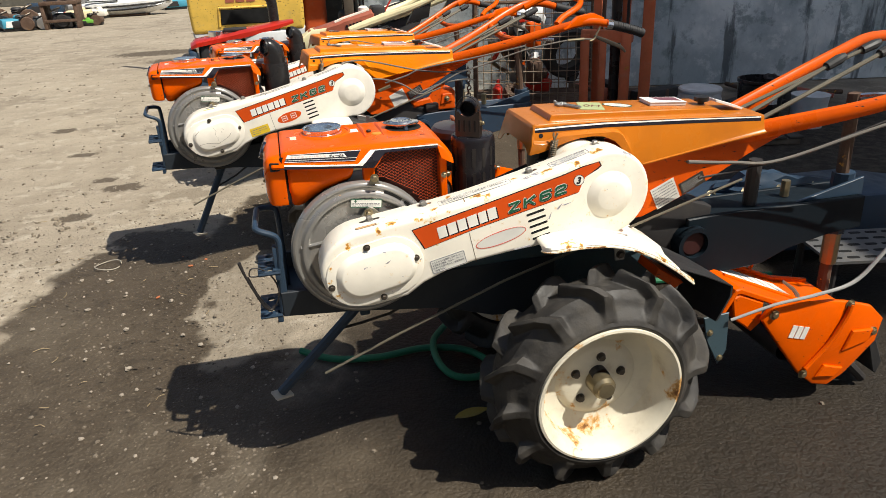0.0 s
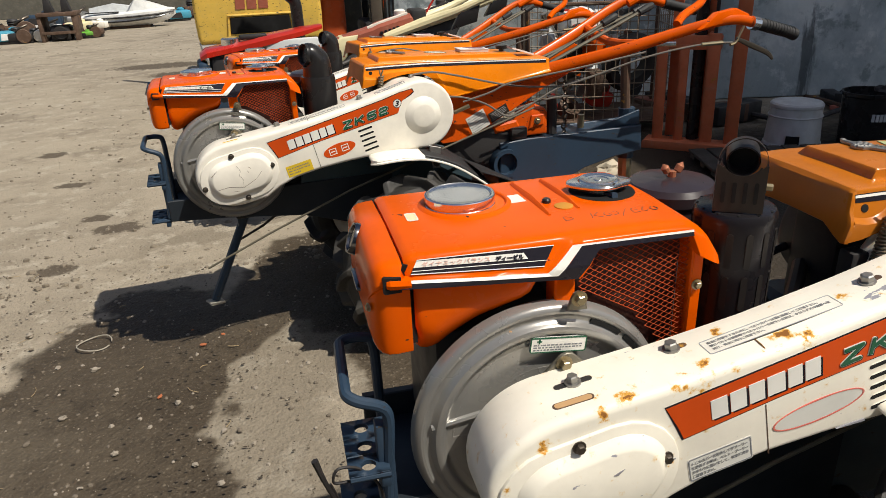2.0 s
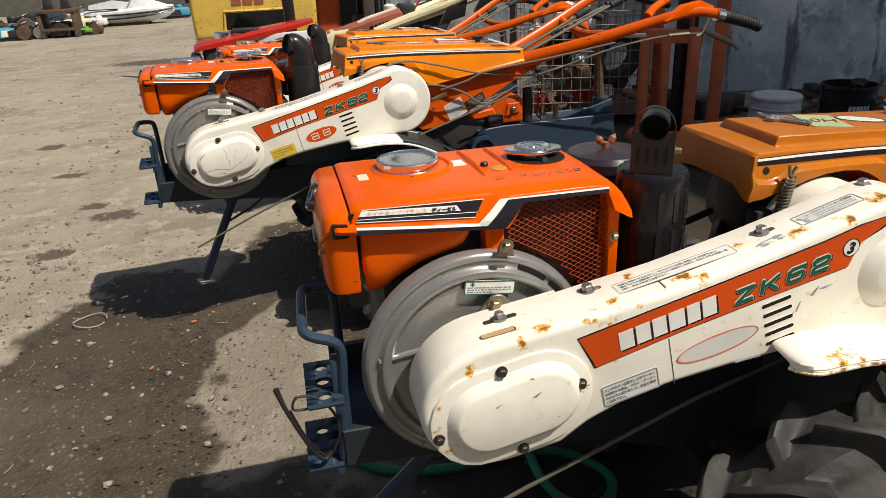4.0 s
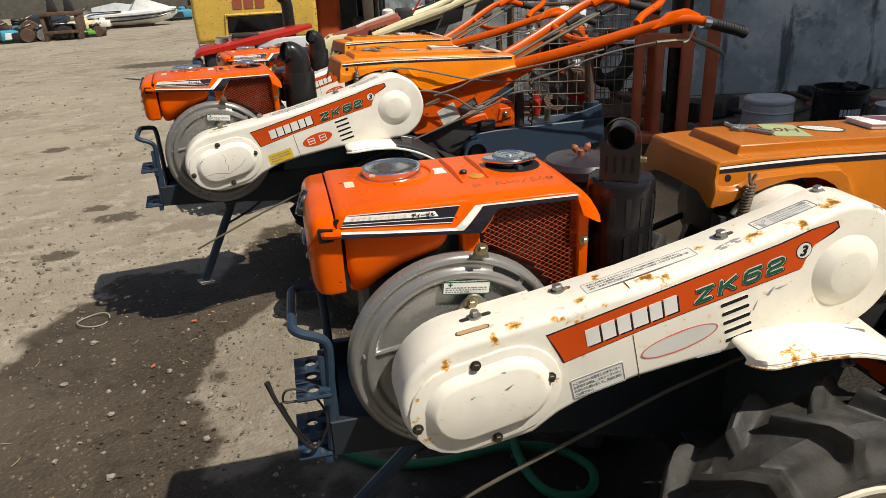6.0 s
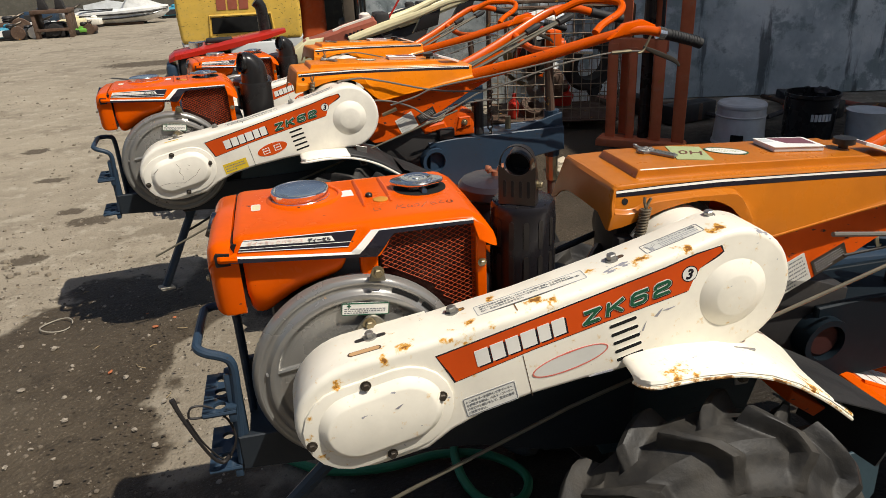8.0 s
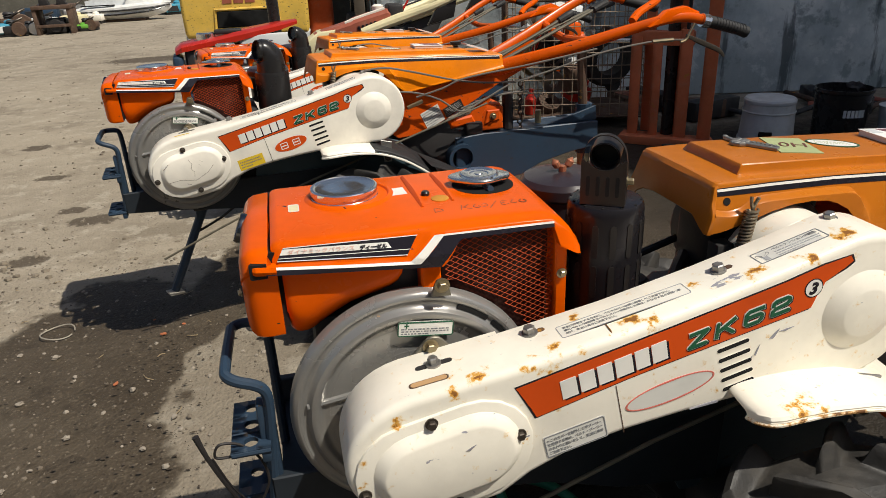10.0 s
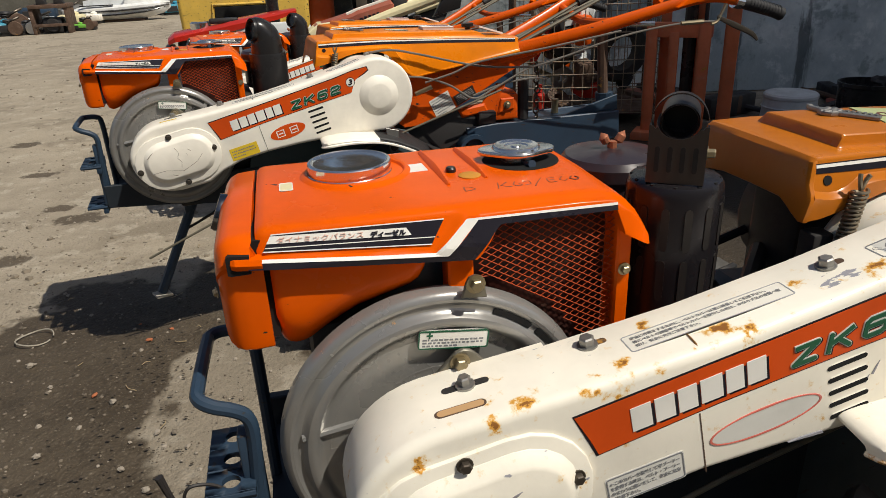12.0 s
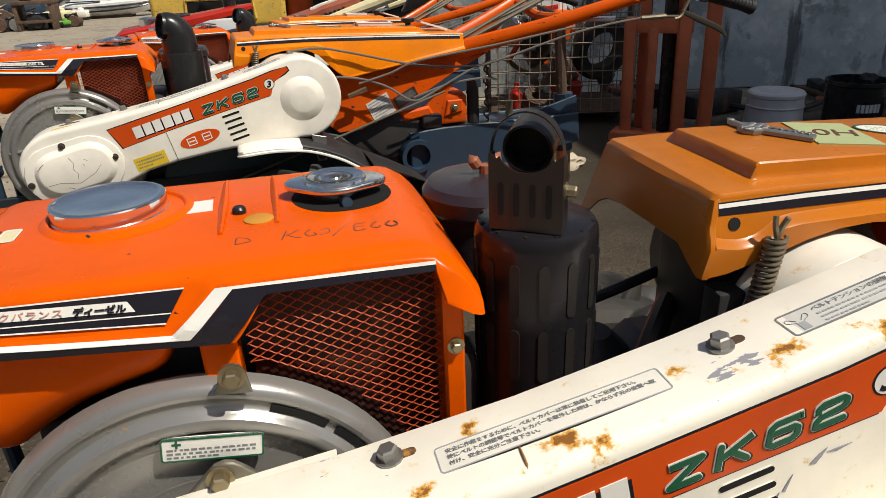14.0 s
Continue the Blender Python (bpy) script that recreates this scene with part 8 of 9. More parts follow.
def build_scrap():
    """Separate scrap pieces inside the cage and at the foot of the wall."""
    rnd = random.Random(4)
    at = pose(1.25, 3.66, 0, 0, 0, -17)
    mats = [RUSTY_IRON, GREY_PLASTIC, RED_PAINT, GREASE, BOLT_STEEL, BOLT, RUSTY_IRON, ORANGE_DULL, GREY_PLASTIC, GREASE, BOLT_STEEL]
    for k in range(26):
        x, y, z = rnd.uniform(-0.33, 0.33), rnd.uniform(0.10, 0.45), 0.13 + 0.60 * (k / 26) ** 0.9
        kind = k % 4
        turn = pose(x, y, z, rnd.uniform(0, 90), rnd.uniform(0, 90), rnd.uniform(0, 180))
        if kind == 0:
            bm = lathe([(0.03, -0.03), (0.075, -0.03), (0.08, 0.0), (0.075, 0.03), (0.03, 0.03)], (0, 0, 0), "z", 18, True)
            nm, lb = "scrap_pulley", "worn scrap pulley lying in the wire cage"
        elif kind == 1:
            bm = tube([(-0.14, 0, 0), (0.0, 0.02, 0.01), (0.12, 0.05, 0.06)], [0.018, 0.014, 0.02], 8, 4)
            nm, lb = "scrap_pipe", "bent scrap pipe lying in the wire cage"
        elif kind == 2:
            bm = box(-0.09, 0.09, -0.06, 0.06, -0.05, 0.05, 0.02)
            bm = merge(bm, lathe([(0.0, 0.05), (0.04, 0.05), (0.04, 0.09), (0.0, 0.09)], (0.02, 0, 0), "z", 14))
            nm, lb = "scrap_casing", "scrap machine casing lying in the wire cage"
        else:
            bm = rough_lump(k, (0.10, 0.08, 0.07))
            nm, lb = "scrap_casting", "rough scrap casting lying in the wire cage"
        ob = link(nm, bm, mats[k % len(mats)], smooth=True)
        ob.matrix_basis = at @ turn
        tagged(ob, lb, "scrap", "scrap in the cage")
    # pale engine cowl and a red bottle among the scrap
    cowl = thing("engine_cowl", "white engine cowl with a red stripe lying on scrap", "scrap", at @ pose(-0.12, 0.22, 0.60, 4, -6, 20), "scrap in the cage")
    part("shell", loft([[(x, -w, z0), (x, -w, z1 - 0.03), (x, -w * 0.6, z1), (x, w * 0.6, z1), (x, w, z1 - 0.03), (x, w, z0)] for x, w, z0, z1 in ((-0.12, 0.06, 0.02, 0.10), (-0.09, 0.09, 0.0, 0.15), (0.06, 0.10, 0.0, 0.16), (0.12, 0.07, 0.02, 0.11))]), WHITE_PLASTIC, cowl)
    part("stripe", box(-0.08, 0.05, -0.102, -0.088, 0.06, 0.085, 0.002), RED_PAINT, cowl, "red stripe")
    flask = link("red_bottle", lathe([(0.0, 0.0), (0.035, 0.0), (0.038, 0.01), (0.038, 0.10), (0.016, 0.135), (0.014, 0.165), (0.0, 0.168)], (0, 0, 0), "z", 16), RED_PAINT, smooth=True)
    flask.matrix_basis = at @ pose(-0.30, 0.08, 0.08, 3, 4, 0)
    tagged(flask, "red plastic bottle standing in the wire cage", "bottle", "scrap in the cage")
    # old tyre standing among the scrap
    ring = link("rubber_ring", lathe([(0.11, -0.045), (0.17, -0.05), (0.195, -0.02), (0.195, 0.02), (0.17, 0.05), (0.11, 0.045)], (0, 0, 0), "y", 32, True), RUBBER, smooth=True)
    ring.matrix_basis = at @ pose(0.24, 0.30, 0.40, 10, 0, 20)
    tagged(ring, "grey worn tyre standing in the wire cage", "ring", "scrap in the cage")
    # junk along the wall foot and beyond the mast
    for k in range(22):
        x = rnd.uniform(1.75, 3.4)
        y = 4.0 - (x - 2.2) * 0.25 - rnd.uniform(0.0, 0.45)
        s = rnd.uniform(0.05, 0.13)
        kind = k % 3
        bm = rough_lump(40 + k, (s * 1.5, s, s * 0.8)) if kind == 0 else (box(-s * 1.6, s * 1.6, -s * 0.5, s * 0.5, 0, s, 0.01) if kind == 1 else tube([(-0.3, 0, 0.02), (0.0, 0.05, 0.05), (0.3, 0.0, 0.03)], 0.018, 8, 4))
        ob = link(("rubble_lump", "timber_offcut", "old_pipe")[kind], bm, (RUSTY_IRON, GREASE, BROWN_PAINT, GREASE)[k % 4], smooth=True)
        ob.matrix_basis = pose(x, y, (0.4 * s if kind == 0 else 0.0) + 0.0, 0, 0, rnd.uniform(0, 180))
        tagged(ob, ("dirty lump of rubble at the wall foot", "dirty timber offcut at the wall foot", "old rusty pipe at the wall foot")[kind], "rubble", "junk along the wall")


build_scrap()


# ---- mast, bucket, drum ----
def build_mast():
    root = thing("mast_frame", "rust-red forklift mast standing on its fork carriage", "forklift mast", pose(1.61, 3.09, 0, 3, 0, -43))
    part("foot_plate", prism([(-0.30, 0.0), (0.23, 0.0), (0.23, 0.035), (0.22, 0.05), (-0.29, 0.05), (-0.30, 0.035)], -0.09, 0.03, 0.004), MAST_RED, root, "orange-red foot plate")
    for x, w, top in ((-0.225, 0.030, 0.62), (-0.105, 0.026, 0.60), (0.050, 0.034, 0.66), (0.185, 0.036, 2.2)):
        part("upright", merge(box(x - w, x + w, -0.04, -0.025, 0.05, top, 0.003), box(x - w, x - w + 0.012, -0.04, 0.05, 0.05, top, 0.002)), MAST_RED, root)
    for x in (-0.17, 0.02):
        part("inner_rail", box(x - 0.026, x + 0.026, 0.04, 0.06, 0.05, 2.2, 0.003), MAST_RED, root)
    part("lift_cylinder", tube([(-0.035, 0.02, 0.05), (-0.035, 0.02, 1.1)], 0.034, 12, 0), BLACK, root)
    part("cross_member", box(-0.255, 0.085, -0.035, 0.02, 0.57, 0.645, 0.005), MAST_RED, root)
    part("cross_member", box(-0.26, 0.28, -0.03, 0.03, 1.45, 1.55, 0.005), MAST_RED, root)
    part("chain", tube([(0.045, 0.0, 0.05), (0.045, 0.0, 1.2)], 0.010, 6, 0), GREASE, root)
    return root


build_mast()


def build_bucket():
    root = thing("upturned_bucket", "upturned pale grey plastic tub with a notch in its rim", "bucket", pose(2.16, 2.97, 0.0, 0, 0, 10) @ Matrix.Scale(0.84, 4))
    prof = [(0.185, 0.0), (0.19, 0.004), (0.186, 0.02), (0.18, 0.022), (0.165, 0.26), (0.170, 0.268), (0.170, 0.285), (0.160, 0.296), (0.12, 0.300), (0.0, 0.303)]
    part("tub", lathe(prof, (0, 0, 0), "z", 48), GREY_PLASTIC, root)
    part("rib", lathe([(0.172, 0.20), (0.176, 0.207), (0.172, 0.214)], (0, 0, 0), "z", 48), GREY_PLASTIC, root)
    n = prism([(-0.045, 0.0), (-0.042, 0.09), (0.042, 0.09), (0.045, 0.0)], -0.194, -0.170, 0.002, 1)
    # black slab on the tub paints the shade of its open notch
    part("notch", moved(n, pose(0, 0, 0, 0, 0, -49)), VOID, root)
    return root


build_bucket()


def build_drum():
    root = thing("black_drum", "black open plastic drum with faded white lettering", "drum", pose(2.52, 2.82, 0) @ Matrix.Diagonal((0.82, 0.82, 0.92, 1)))
    prof = [(0.15, 0.0), (0.165, 0.01), (0.18, 0.30), (0.188, 0.31), (0.188, 0.33), (0.178, 0.33), (0.165, 0.06), (0.0, 0.05)]
    part("shell", lathe(prof, (0, 0, 0), "z", 40), BLACK, root)
    part("lettering", merge(*[moved(box(-0.009, 0.009, -0.181, -0.172, 0.17, 0.215), pose(0, 0, 0, 0, 0, -34 + 8 * k)) for k in range(6)]), GREY_PLASTIC, root)
    part("rag", rough_lump(9, (0.07, 0.06, 0.05)), GREASE, root).matrix_basis = pose(0.06, -0.03, 0.33)
    part("second_tub", lathe([(0.12, 0.0), (0.14, 0.22), (0.146, 0.23), (0.0, 0.20)], (0.30, -0.22, 0), "z", 28), GREY_PLASTIC, root)
    return root


build_drum()


def build_pallet():
    root = thing("pallet", "dark weathered timber pallet lying on the ground", "pallet", pose(1.95, 2.60, 0, 0, 0, -14))
    for y in (-0.16, 0.0, 0.16):
        part("bearer", box(-0.55, 0.55, y - 0.03, y + 0.03, 0.0, 0.035, 0.004), OLD_TIMBER, root)
    for k in range(11):
        part("plank", box(-0.045, 0.045, -0.20, 0.20, 0.035, 0.05, 0.003, 1), DARK_TIMBER, root).matrix_basis = pose(-0.52 + 0.104 * k, 0.004 * (k % 3), 0, 0, 0, (k % 4) - 1.5)
    return root


build_pallet()


def build_blue_implement():
    """Blue-grey implement with a perforated tread standing behind the near tractor."""
    root = thing("steel_implement", "blue-grey steel implement with a perforated step plate", "implement", pose(1.22, 0.86, 0, 0, 0, -12))
    part("body", prism([(-0.50, 0.05), (-0.52, 0.18), (-0.40, 0.24), (0.35, 0.28), (0.60, 0.24), (0.60, 0.05)], 0.02, 0.35, 0.02), NAVY, root)
    st = part("step_plate", prism([(-0.06, -0.36), (0.42, -0.36), (0.42, -0.10), (-0.06, -0.10)], 0.18, 0.19, axis="z"), PLATE_GREY, root, "perforated grey step plate")
    for i in range(8):
        for j in range(5):
            part("step_hole", flat_poly(racetrack(0, 0, 0.014, 0.008, 0, 4), Matrix.Translation((-0.03 + 0.06 * i, -0.33 + 0.05 * j, 0.19)), 0.0012), VOID, st)
    for x in (-0.03, 0.38):
        for y in (-0.33, -0.12):
            part("leg", tube([(x, y, 0), (x, y, 0.18)], 0.014, 8, 0), GREASE, root)
    for k in range(4):
        part("shackle", lathe([(0.018, -0.006), (0.03, 0.0), (0.018, 0.006)], (0, 0, 0), "z", 14, True), BOLT, root).matrix_basis = pose(-0.3 + 0.13 * k, 0.08, 0.27 + 0.006 * k, 70, 20 * k, 30)
    part("tarp_fold", rough_lump(17, (0.28, 0.12, 0.09), 3), NAVY, root).matrix_basis = pose(-0.05, 0.16, 0.27)
    return root


build_blue_implement()


def build_grey_lead():
    pts = [(0.40, 0.105, 0.318), (0.52, 0.100, 0.345), (0.63, 0.100, 0.353), (0.742, 0.10, 0.373), (0.81, 0.10, 0.44), (0.90, 0.10, 0.56)]
    return tagged(link("grey_lead", tube(pts, [0.0038, 0.0042, 0.0048, 0.0052, 0.0052, 0.0052], 8, 8), CABLE_PALE, smooth=True), "grey rubber lead lying over the tiller cover", "cable")


build_grey_lead()


# ---- far edge of the yard ----
def build_watercraft():
    root = thing("personal_watercraft", "white and grey personal watercraft on the ground", "watercraft", pose(-3.62, 15.7, 0, 0, 0, -2) @ Matrix.Diagonal((0.86, 0.86, 0.70, 1.0)))
    secs = []
    for x, w, z0, z1 in ((-0.95, 0.30, 0.10, 0.42), (-0.7, 0.36, 0.06, 0.44), (0.0, 0.38, 0.04, 0.46), (0.6, 0.30, 0.08, 0.50), (0.95, 0.16, 0.18, 0.52), (1.12, 0.04, 0.32, 0.50)):
        secs.append([(x, -w * 0.5, z0), (x, -w, z0 + 0.14), (x, -w, z1 - 0.06), (x, -w * 0.8, z1), (x, w * 0.8, z1), (x, w, z1 - 0.06), (x, w, z0 + 0.14), (x, w * 0.5, z0)])
    part("hull", loft(secs), WHITE_PLASTIC, root)
    part("gunwale", tube([(-0.95, -0.31, 0.30), (0.0, -0.39, 0.32), (0.7, -0.27, 0.36), (1.1, -0.05, 0.42)], 0.025, 8, 4), GREASE, root)
    part("hull_stripe", tube([(-0.90, -0.335, 0.20), (0.0, -0.40, 0.21), (0.65, -0.29, 0.27), (1.0, -0.10, 0.36)], 0.022, 8, 4), BLACK, root)
    part("deck_pad", box(-0.85, -0.1, -0.36, -0.30, 0.46, 0.49, 0.01), BLACK, root)
    part("seat", loft([[(x, -w, 0.42), (x, -w * 0.8, z), (x, w * 0.8, z), (x, w, 0.42)] for x, w, z in ((-0.8, 0.16, 0.60), (-0.3, 0.17, 0.70), (0.1, 0.15, 0.62), (0.2, 0.10, 0.55))]), GREY_PLASTIC, root)
    part("console", loft([[(x, -w, 0.44), (x, -w * 0.6, z), (x, w * 0.6, z), (x, w, 0.44)] for x, w, z in ((0.1, 0.16, 0.62), (0.25, 0.2, 0.80), (0.55, 0.2, 0.70), (0.95, 0.08, 0.53))]), WHITE_PLASTIC, root)
    part("handle_bar", tube([(0.22, -0.3, 0.88), (0.28, 0.0, 0.84), (0.22, 0.3, 0.88)], 0.02, 8, 4), BLACK, root)
    part("bunk", box(-0.7, 0.5, -0.25, 0.25, 0.0, 0.07, 0.01), RUSTY_IRON, root)
    return root


build_watercraft()


def build_far_junk():
    rnd = random.Random(11)
    spots = [("cream_pump", CREAM, 0.17, -4.78, 13.6), ("scrap_engine", GREASE, 0.20, -5.02, 13.5), ("blue_cover", BLUE_PLASTIC, 0.24, -5.20, 13.55), ("lime_case", LIME_PLASTIC, 0.13, -4.02, 13.7), ("scrap_engine", RUSTY_IRON, 0.16, -3.90, 13.8), ("yellow_can", CREAM_YELLOW, 0.24, -4.40, 14.9), ("white_panel", WHITE_PLASTIC, 0.22, -4.95, 14.9), ("blue_cover", RED_PAINT, 0.16, -4.75, 15.2), ("scrap_engine", GREASE, 0.22, -5.55, 13.9), ("scrap_engine", RUSTY_IRON, 0.26, -5.35, 14.6), ("scrap_engine", BOLT_STEEL, 0.22, -4.65, 14.3), ("white_panel", CREAM, 0.20, -4.15, 15.4), ("scrap_engine", GREASE, 0.28, -3.3, 17.2), ("blue_cover", BLUE_PLASTIC, 0.25, -2.75, 16.9), ("scrap_engine", RUSTY_IRON, 0.30, -2.4, 17.6), ("white_panel", WHITE_PLASTIC, 0.30, -4.0, 17.4), ("scrap_engine", BOLT_STEEL, 0.26, -4.9, 17.0), ("scrap_engine", GREASE, 0.3, -5.9, 14.5), ("white_panel", WHITE_PLASTIC, 0.25, -4.6, 16.6), ("blue_cover", NAVY, 0.35, -5.4, 16.4)]
    for k, (nm, mat, s, x, y) in enumerate(spots):
        root = thing(nm, "%s among scrap at the far yard edge" % {"scrap_engine": "greasy old engine", "cream_pump": "cream painted pump", "blue_cover": "blue machine cover", "lime_case": "lime green machine case", "yellow_can": "yellow plastic can", "white_panel": "white panel"}[nm], "scrap", pose(x, y, 0, 0, 0, rnd.uniform(-30, 30)), "scrap at the far edge")
        part("body", box(-s, s, -s * 0.7, s * 0.7, 0.05, s * 0.9, s * 0.14, 2), mat, root)
        part("foot", box(-s * 0.9, s * 0.9, -s * 0.6, s * 0.6, 0.0, 0.08, 0.01), GREASE, root)
        if nm in ("scrap_engine", "cream_pump"):
            part("pulley", lathe([(0.0, -0.10 * s), (0.55 * s, -0.10 * s), (0.60 * s, 0.0), (0.55 * s, 0.10 * s), (0.0, 0.10 * s)], (0.35 * s, -s * 0.82, s * 0.62), "y", 20), RUSTY_IRON if k % 2 else mat, root)
            part("cylinder", lathe([(s * 0.34, s * 0.85), (s * 0.40, s * 0.90), (s * 0.34, s * 0.98), (s * 0.40, s * 1.06), (s * 0.34, s * 1.14), (s * 0.40, s * 1.22), (s * 0.30, s * 1.35), (0.0, s * 1.38)], (-0.35 * s, 0, 0), "z", 16), GREASE, root)
            part("pipe", tube([(-0.3 * s, -0.4 * s, s), (0.2 * s, -0.7 * s, s * 1.3), (0.7 * s, -0.4 * s, s * 1.5)], 0.09 * s, 8, 4), BOLT_DARK, root)
        else:
            part("cap", lathe([(s * 0.30, s * 0.88), (s * 0.32, s * 1.05), (s * 0.15, s * 1.15), (0.0, s * 1.16)], (0.25 * s, 0, 0), "z", 16), mat, root)
            part("panel", prism([(-s * 0.8, s * 0.3), (-s * 0.7, s * 0.75), (s * 0.1, s * 0.75), (s * 0.2, s * 0.3)], -s * 0.74, -s * 0.68, 0.004, 1), GREASE if k % 2 else WHITE_PLASTIC, root)
    bench = thing("steel_bench", "rusty steel bench loaded with engine parts", "bench", pose(-4.38, 13.6, 0, 0, 0, 3))
    part("top", box(-0.30, 0.32, -0.3, 0.3, 0.42, 0.48, 0.005), RUSTY_IRON, bench)
    part("rail", box(-0.27, 0.27, -0.29, -0.26, 0.12, 0.17, 0.004), RUSTY_IRON, bench)
    part("old_gearbox", merge(box(-0.16, 0.18, -0.2, 0.15, 0.0, 0.26, 0.05), lathe([(0.0, -0.26), (0.10, -0.26), (0.12, -0.20), (0.0, -0.20)], (0.02, 0, 0.14), "y", 18)), GREASE, bench)
    for x in (-0.27, 0.28):
        part("leg", box(x - 0.03, x + 0.03, -0.28, 0.28, 0.0, 0.42, 0.005), RUSTY_IRON, bench)
    for x in (-0.2, 0.08):
        part("bracket", prism([(x, 0.48), (x + 0.03, 0.72), (x + 0.10, 0.72), (x + 0.16, 0.48)], -0.1, 0.05, 0.01), GREASE, bench)


build_far_junk()


def build_shade_roof():
    """High unseen roof, added before the side wall to shade mast and tubs."""
    bm = box(0.0, 6.0, -2.1, 2.9, 0.0, 0.10, 0.01)
    r = link("roof_lean_to", moved(bm, pose(4.22, -0.30, 6.2, 0, 0, 0)), RUSTY_IRON, smooth=True)
    tagged(r, "unseen rusty sheet roof added to shade the mast and tubs", "roof", kind="structure")


build_shade_roof()


def build_side_room():
    """Dark open bay behind the side wall's end; unseen added roof blocks the sun."""
    w = link("wall_bay", box(-0.05, 4.2, 8.0, 8.15, 0.0, 2.9, 0.01), FAR_WALL, smooth=True)
    tagged(w, "dark weathered back wall of an open bay", "wall", kind="structure")
    r = link("roof_bay", box(-0.05, 4.3, 5.5, 8.2, 2.9, 3.0, 0.01), RUSTY_IRON, smooth=True)
    tagged(r, "unseen rusty sheet roof added to shade the open bay", "roof", kind="structure")


build_side_room()


def build_far_wall():
    """Plain boundary beyond the scrap, closing the yard."""
    bm = box(-30, 30, 0, 0.2, 0, 2.6, 0.01)
    w = link("wall_boundary", moved(bm, pose(0, 22, 0, 0, 0, 4)), FAR_WALL, smooth=True)
    tagged(w, "dark weathered boundary wall beyond the yard", "wall", kind="structure")


build_far_wall()


def build_sky_blocker():
    """Plain unseen wall added behind the camera; it cuts sky light on near faces."""
    w = link("wall_across_yard", box(-16, 16, -0.3, 0.0, 0.0, 3.4, 0.02), WALL, smooth=True)
    w.matrix_basis = pose(0, -4.2, 0)
    tagged(w, "unseen plain grey wall added to cut the sky light", "wall", kind="structure")


build_sky_blocker()


# ---- grit and stones on the ground ----
BRICK_CHIP = paint("brick_dust_red", (0.40, 0.13, 0.055), 0.8, dust=0.4)
STRAW = paint("dry_straw", (0.34, 0.26, 0.15), 0.8, dust=0.3)

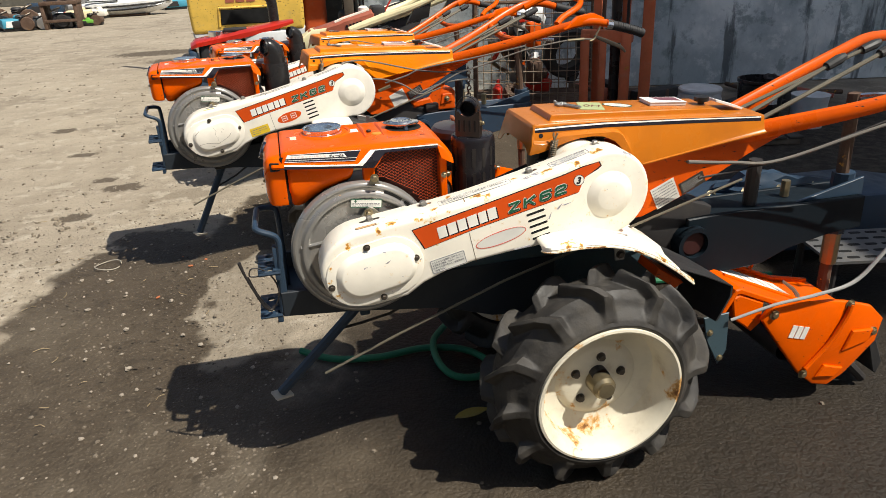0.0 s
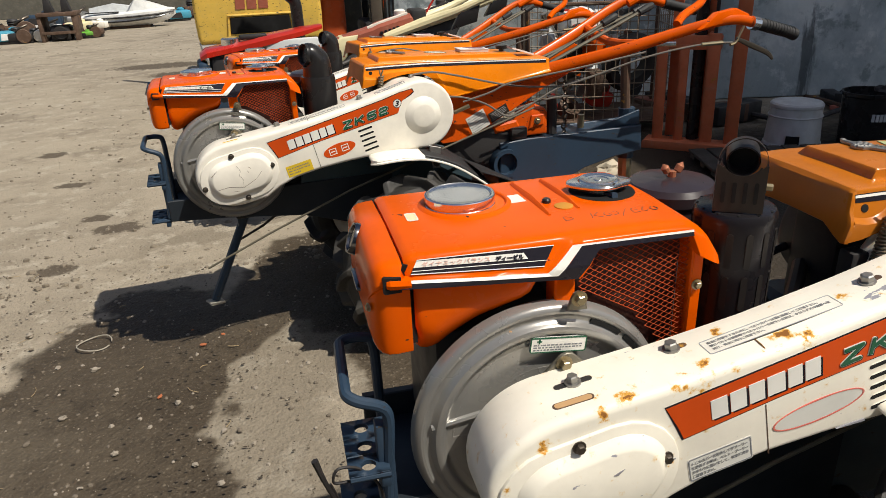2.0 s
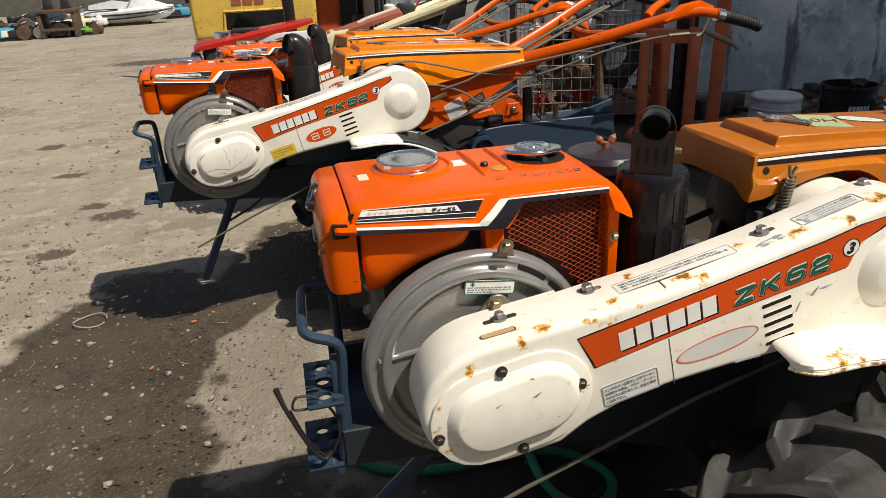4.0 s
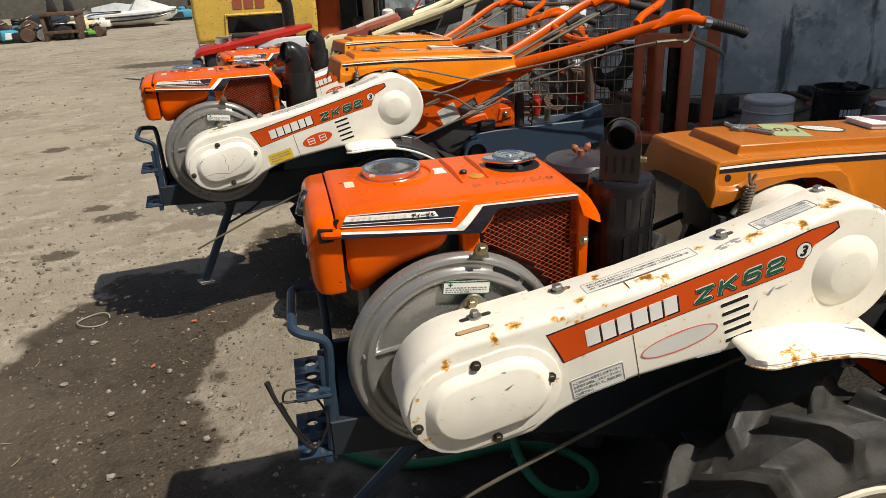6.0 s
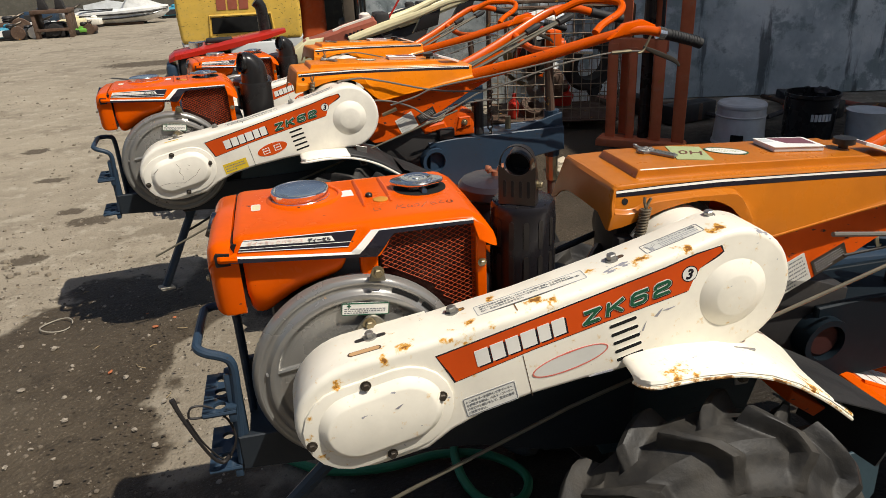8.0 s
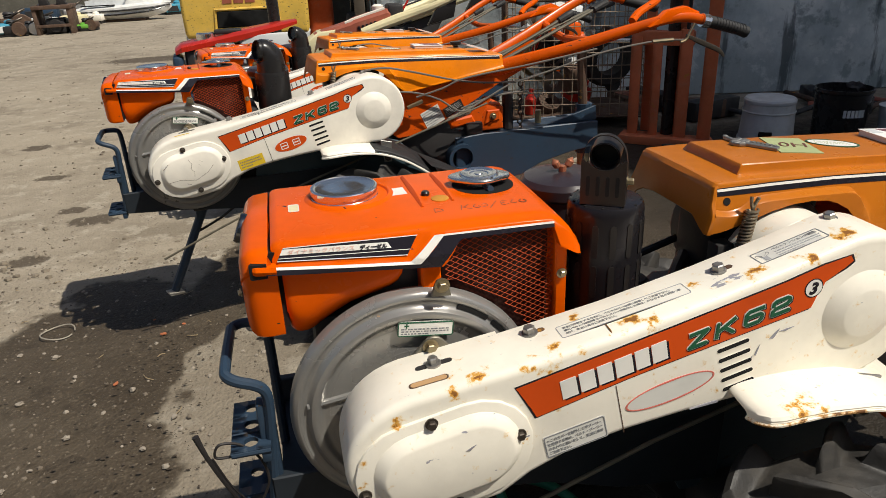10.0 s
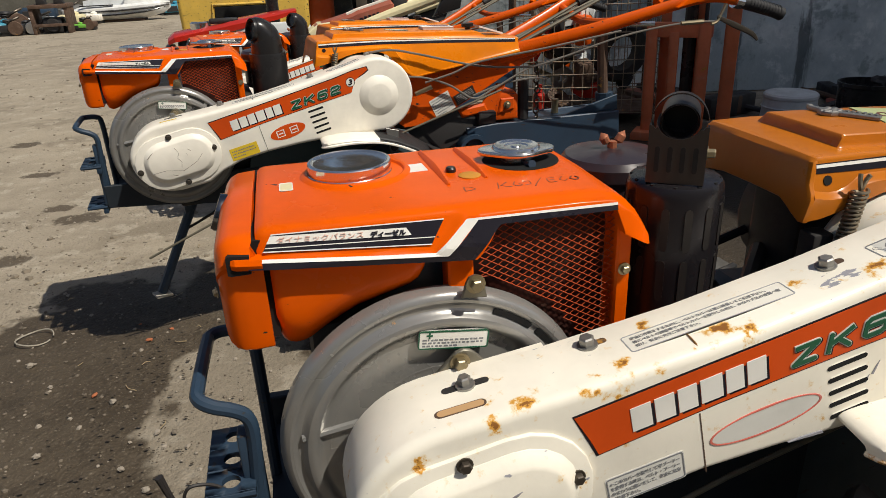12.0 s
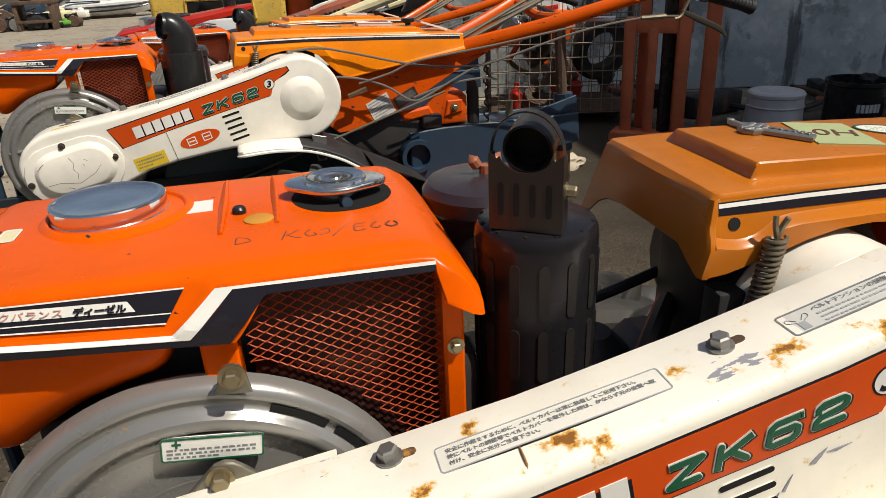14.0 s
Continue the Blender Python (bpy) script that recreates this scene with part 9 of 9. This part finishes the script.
def build_pebbles():
    rnd = random.Random(21)
    kinds = ("pale grit scattered over the yard", "dark grit scattered over the yard", "dry lumps of earth scattered over the far yard")
    mats = [paint("pebble_grey", (0.30, 0.26, 0.21), 0.8, dust=0.4), paint("pebble_dark", (0.155, 0.128, 0.098), 0.85, dust=0.4), paint("earth_lump", (0.205, 0.172, 0.13), 0.9, dust=0.4)]
    for mi, (count, lo, hi) in enumerate(((1300, 0.0014, 0.0085), (3600, 0.0014, 0.0075), (3200, 0.004, 0.017))):
        verts, faces = [], []
        for _ in range(count):
            r = rnd.random()
            x, y = (rnd.uniform(-5.5, -0.6), 2.2 + 12.0 * rnd.random() ** 1.6) if mi == 2 else (rnd.uniform(-2.7, -1.2), rnd.uniform(1.7, 3.4)) if mi == 0 and r > 0.55 else (rnd.uniform(-2.2, -0.5), rnd.uniform(0.3, 2.6)) if r < 0.6 else (rnd.uniform(-3.4, 1.2), rnd.uniform(0.0, 6.5))
            if mi < 2 and rnd.random() < 0.07:
                x, y = rnd.gauss(-0.86, 0.07), rnd.gauss(0.34, 0.10)
            s = lo + (hi - lo) * rnd.random() ** 4
            base, n = len(verts), 5
            tw = rnd.uniform(0, 6.28)
            for ring, (k, h) in enumerate(((1.0, 0.0), (0.8, 0.55))):
                for j in range(n):
                    a = tw + 2 * math.pi * j / n
                    q = s * k * rnd.uniform(0.75, 1.3)
                    verts.append((x + q * math.cos(a), y + q * math.sin(a), s * h * rnd.uniform(0.8, 1.2) - 0.004))
            verts.append((x, y, s * 0.75 - 0.003))
            for j in range(n):
                faces.append((base + j, base + (j + 1) % n, base + n + (j + 1) % n, base + n + j))
                faces.append((base + n + j, base + n + (j + 1) % n, base + 2 * n))
        me = bpy.data.meshes.new("grit")
        me.from_pydata(verts, [], faces)
        me.materials.append(mats[mi])
        tagged(new("grit", me), kinds[mi], "grit", kind="stuff")
    verts, faces = [], []
    for _ in range(820):
        edge = rnd.random() < 0.5
        x, y = (rnd.gauss(-1.04, 0.10), rnd.uniform(0.7, 1.8)) if edge else (rnd.uniform(-2.1, -0.7), rnd.uniform(0.5, 2.3))
        r, tw, base = 0.0018 + 0.0062 * rnd.random() ** 2.5, rnd.uniform(0, 6.28), len(verts)
        for j in range(6):
            q = r * rnd.uniform(0.5, 1.2)
            verts.append((x + q * math.cos(tw + j * 1.047), y + 0.6 * q * math.sin(tw + j * 1.047), 0.0005 + rnd.uniform(0.0, 0.003)))
        verts.append((x, y, 0.004))
        faces += [(base + j, base + (j + 1) % 6, base + 6) for j in range(6)]
    me = bpy.data.meshes.new("litter")
    me.from_pydata(verts, [], faces)
    me.materials.append(paint("dead_leaf", (0.060, 0.046, 0.033), 0.8, dust=0.5, dust_color=(0.16, 0.12, 0.085)))
    tagged(new("litter", me), "dark flakes of leaf and dirt on the stained ground", "litter", kind="stuff")
    # larger stones that can be told apart
    for k, (x, y, s) in enumerate(((-1.386, 1.553, 0.014), (-1.418, 1.317, 0.012), (-1.648, 1.843, 0.016), (-1.12, 1.30, 0.011), (-0.986, 0.935, 0.010), (-1.25, 1.12, 0.010), (-1.50, 1.60, 0.009), (-1.30, 1.42, 0.008), (-1.05, 1.02, 0.009), (-1.58, 1.22, 0.010), (-1.2, 0.85, 0.012), (-1.35, 0.95, 0.009))):
        st = link("stone", rough_lump(60 + k, (s * 1.2, s, s * 0.7), 2), mats[0], smooth=True)
        st.matrix_basis = pose(x, y, s * 0.25, 0, 0, 40 * k)
        tagged(st, "small pale stone lying on the stained ground", "stone", "stones on the yard")
    for k in range(34):
        x, y, s = rnd.uniform(-1.95, -0.78), rnd.uniform(0.7, 2.5), 0.004 + 0.009 * rnd.random() ** 2
        st = link("stone", rough_lump(110 + k, (s * rnd.uniform(0.9, 1.6), s, s * 0.65), 1), mats[k % 3], smooth=True)
        st.matrix_basis = pose(x, y, s * 0.2, 0, 0, 53 * k)
        tagged(st, "small rough stone lying on the yard", "stone", "stones on the yard")
    for k, (x, y, s) in enumerate(((-1.077, 1.606, 0.013), (-1.174, 1.345, 0.010), (-1.02, 1.66, 0.007), (-1.12, 1.72, 0.006))):
        st = link("brick_chip", rough_lump(80 + k, (s * 1.3, s, s * 0.5), 1), BRICK_CHIP, smooth=False)
        st.matrix_basis = pose(x, y, s * 0.2, 0, 0, 70 * k)
        tagged(st, "orange brick chip lying on the ground", "chip", "orange chips on the yard")
    # straw and twigs, each its own bent stalk
    for k in range(34):
        x, y = rnd.uniform(-1.9, -0.75), rnd.uniform(0.55, 2.4)
        a, ln = rnd.uniform(0, 6.28), rnd.uniform(0.015, 0.05)
        c, s = math.cos(a) * ln, math.sin(a) * ln
        st = link("straw", tube([(x, y, 0.001), (x + c * 0.5 - s * 0.15, y + s * 0.5 + c * 0.15, 0.003), (x + c, y + s, 0.001)], rnd.uniform(0.0007, 0.0014), 5, 3), STRAW, smooth=True)
        tagged(st, "dry straw stalk lying on the stained ground", "straw", "straw on the yard")


build_pebbles()


def build_rubble_stone():
    st = link("concrete_lump", rough_lump(33, (0.10, 0.07, 0.05), 3), paint("pale_concrete", (0.50, 0.43, 0.32), 0.9, dust=0.3), smooth=True)
    st.matrix_basis = pose(0.93, 2.83, 0.02, 0, 0, 20)
    tagged(st, "broken pale concrete lump under the draw beam", "rubble")


build_rubble_stone()
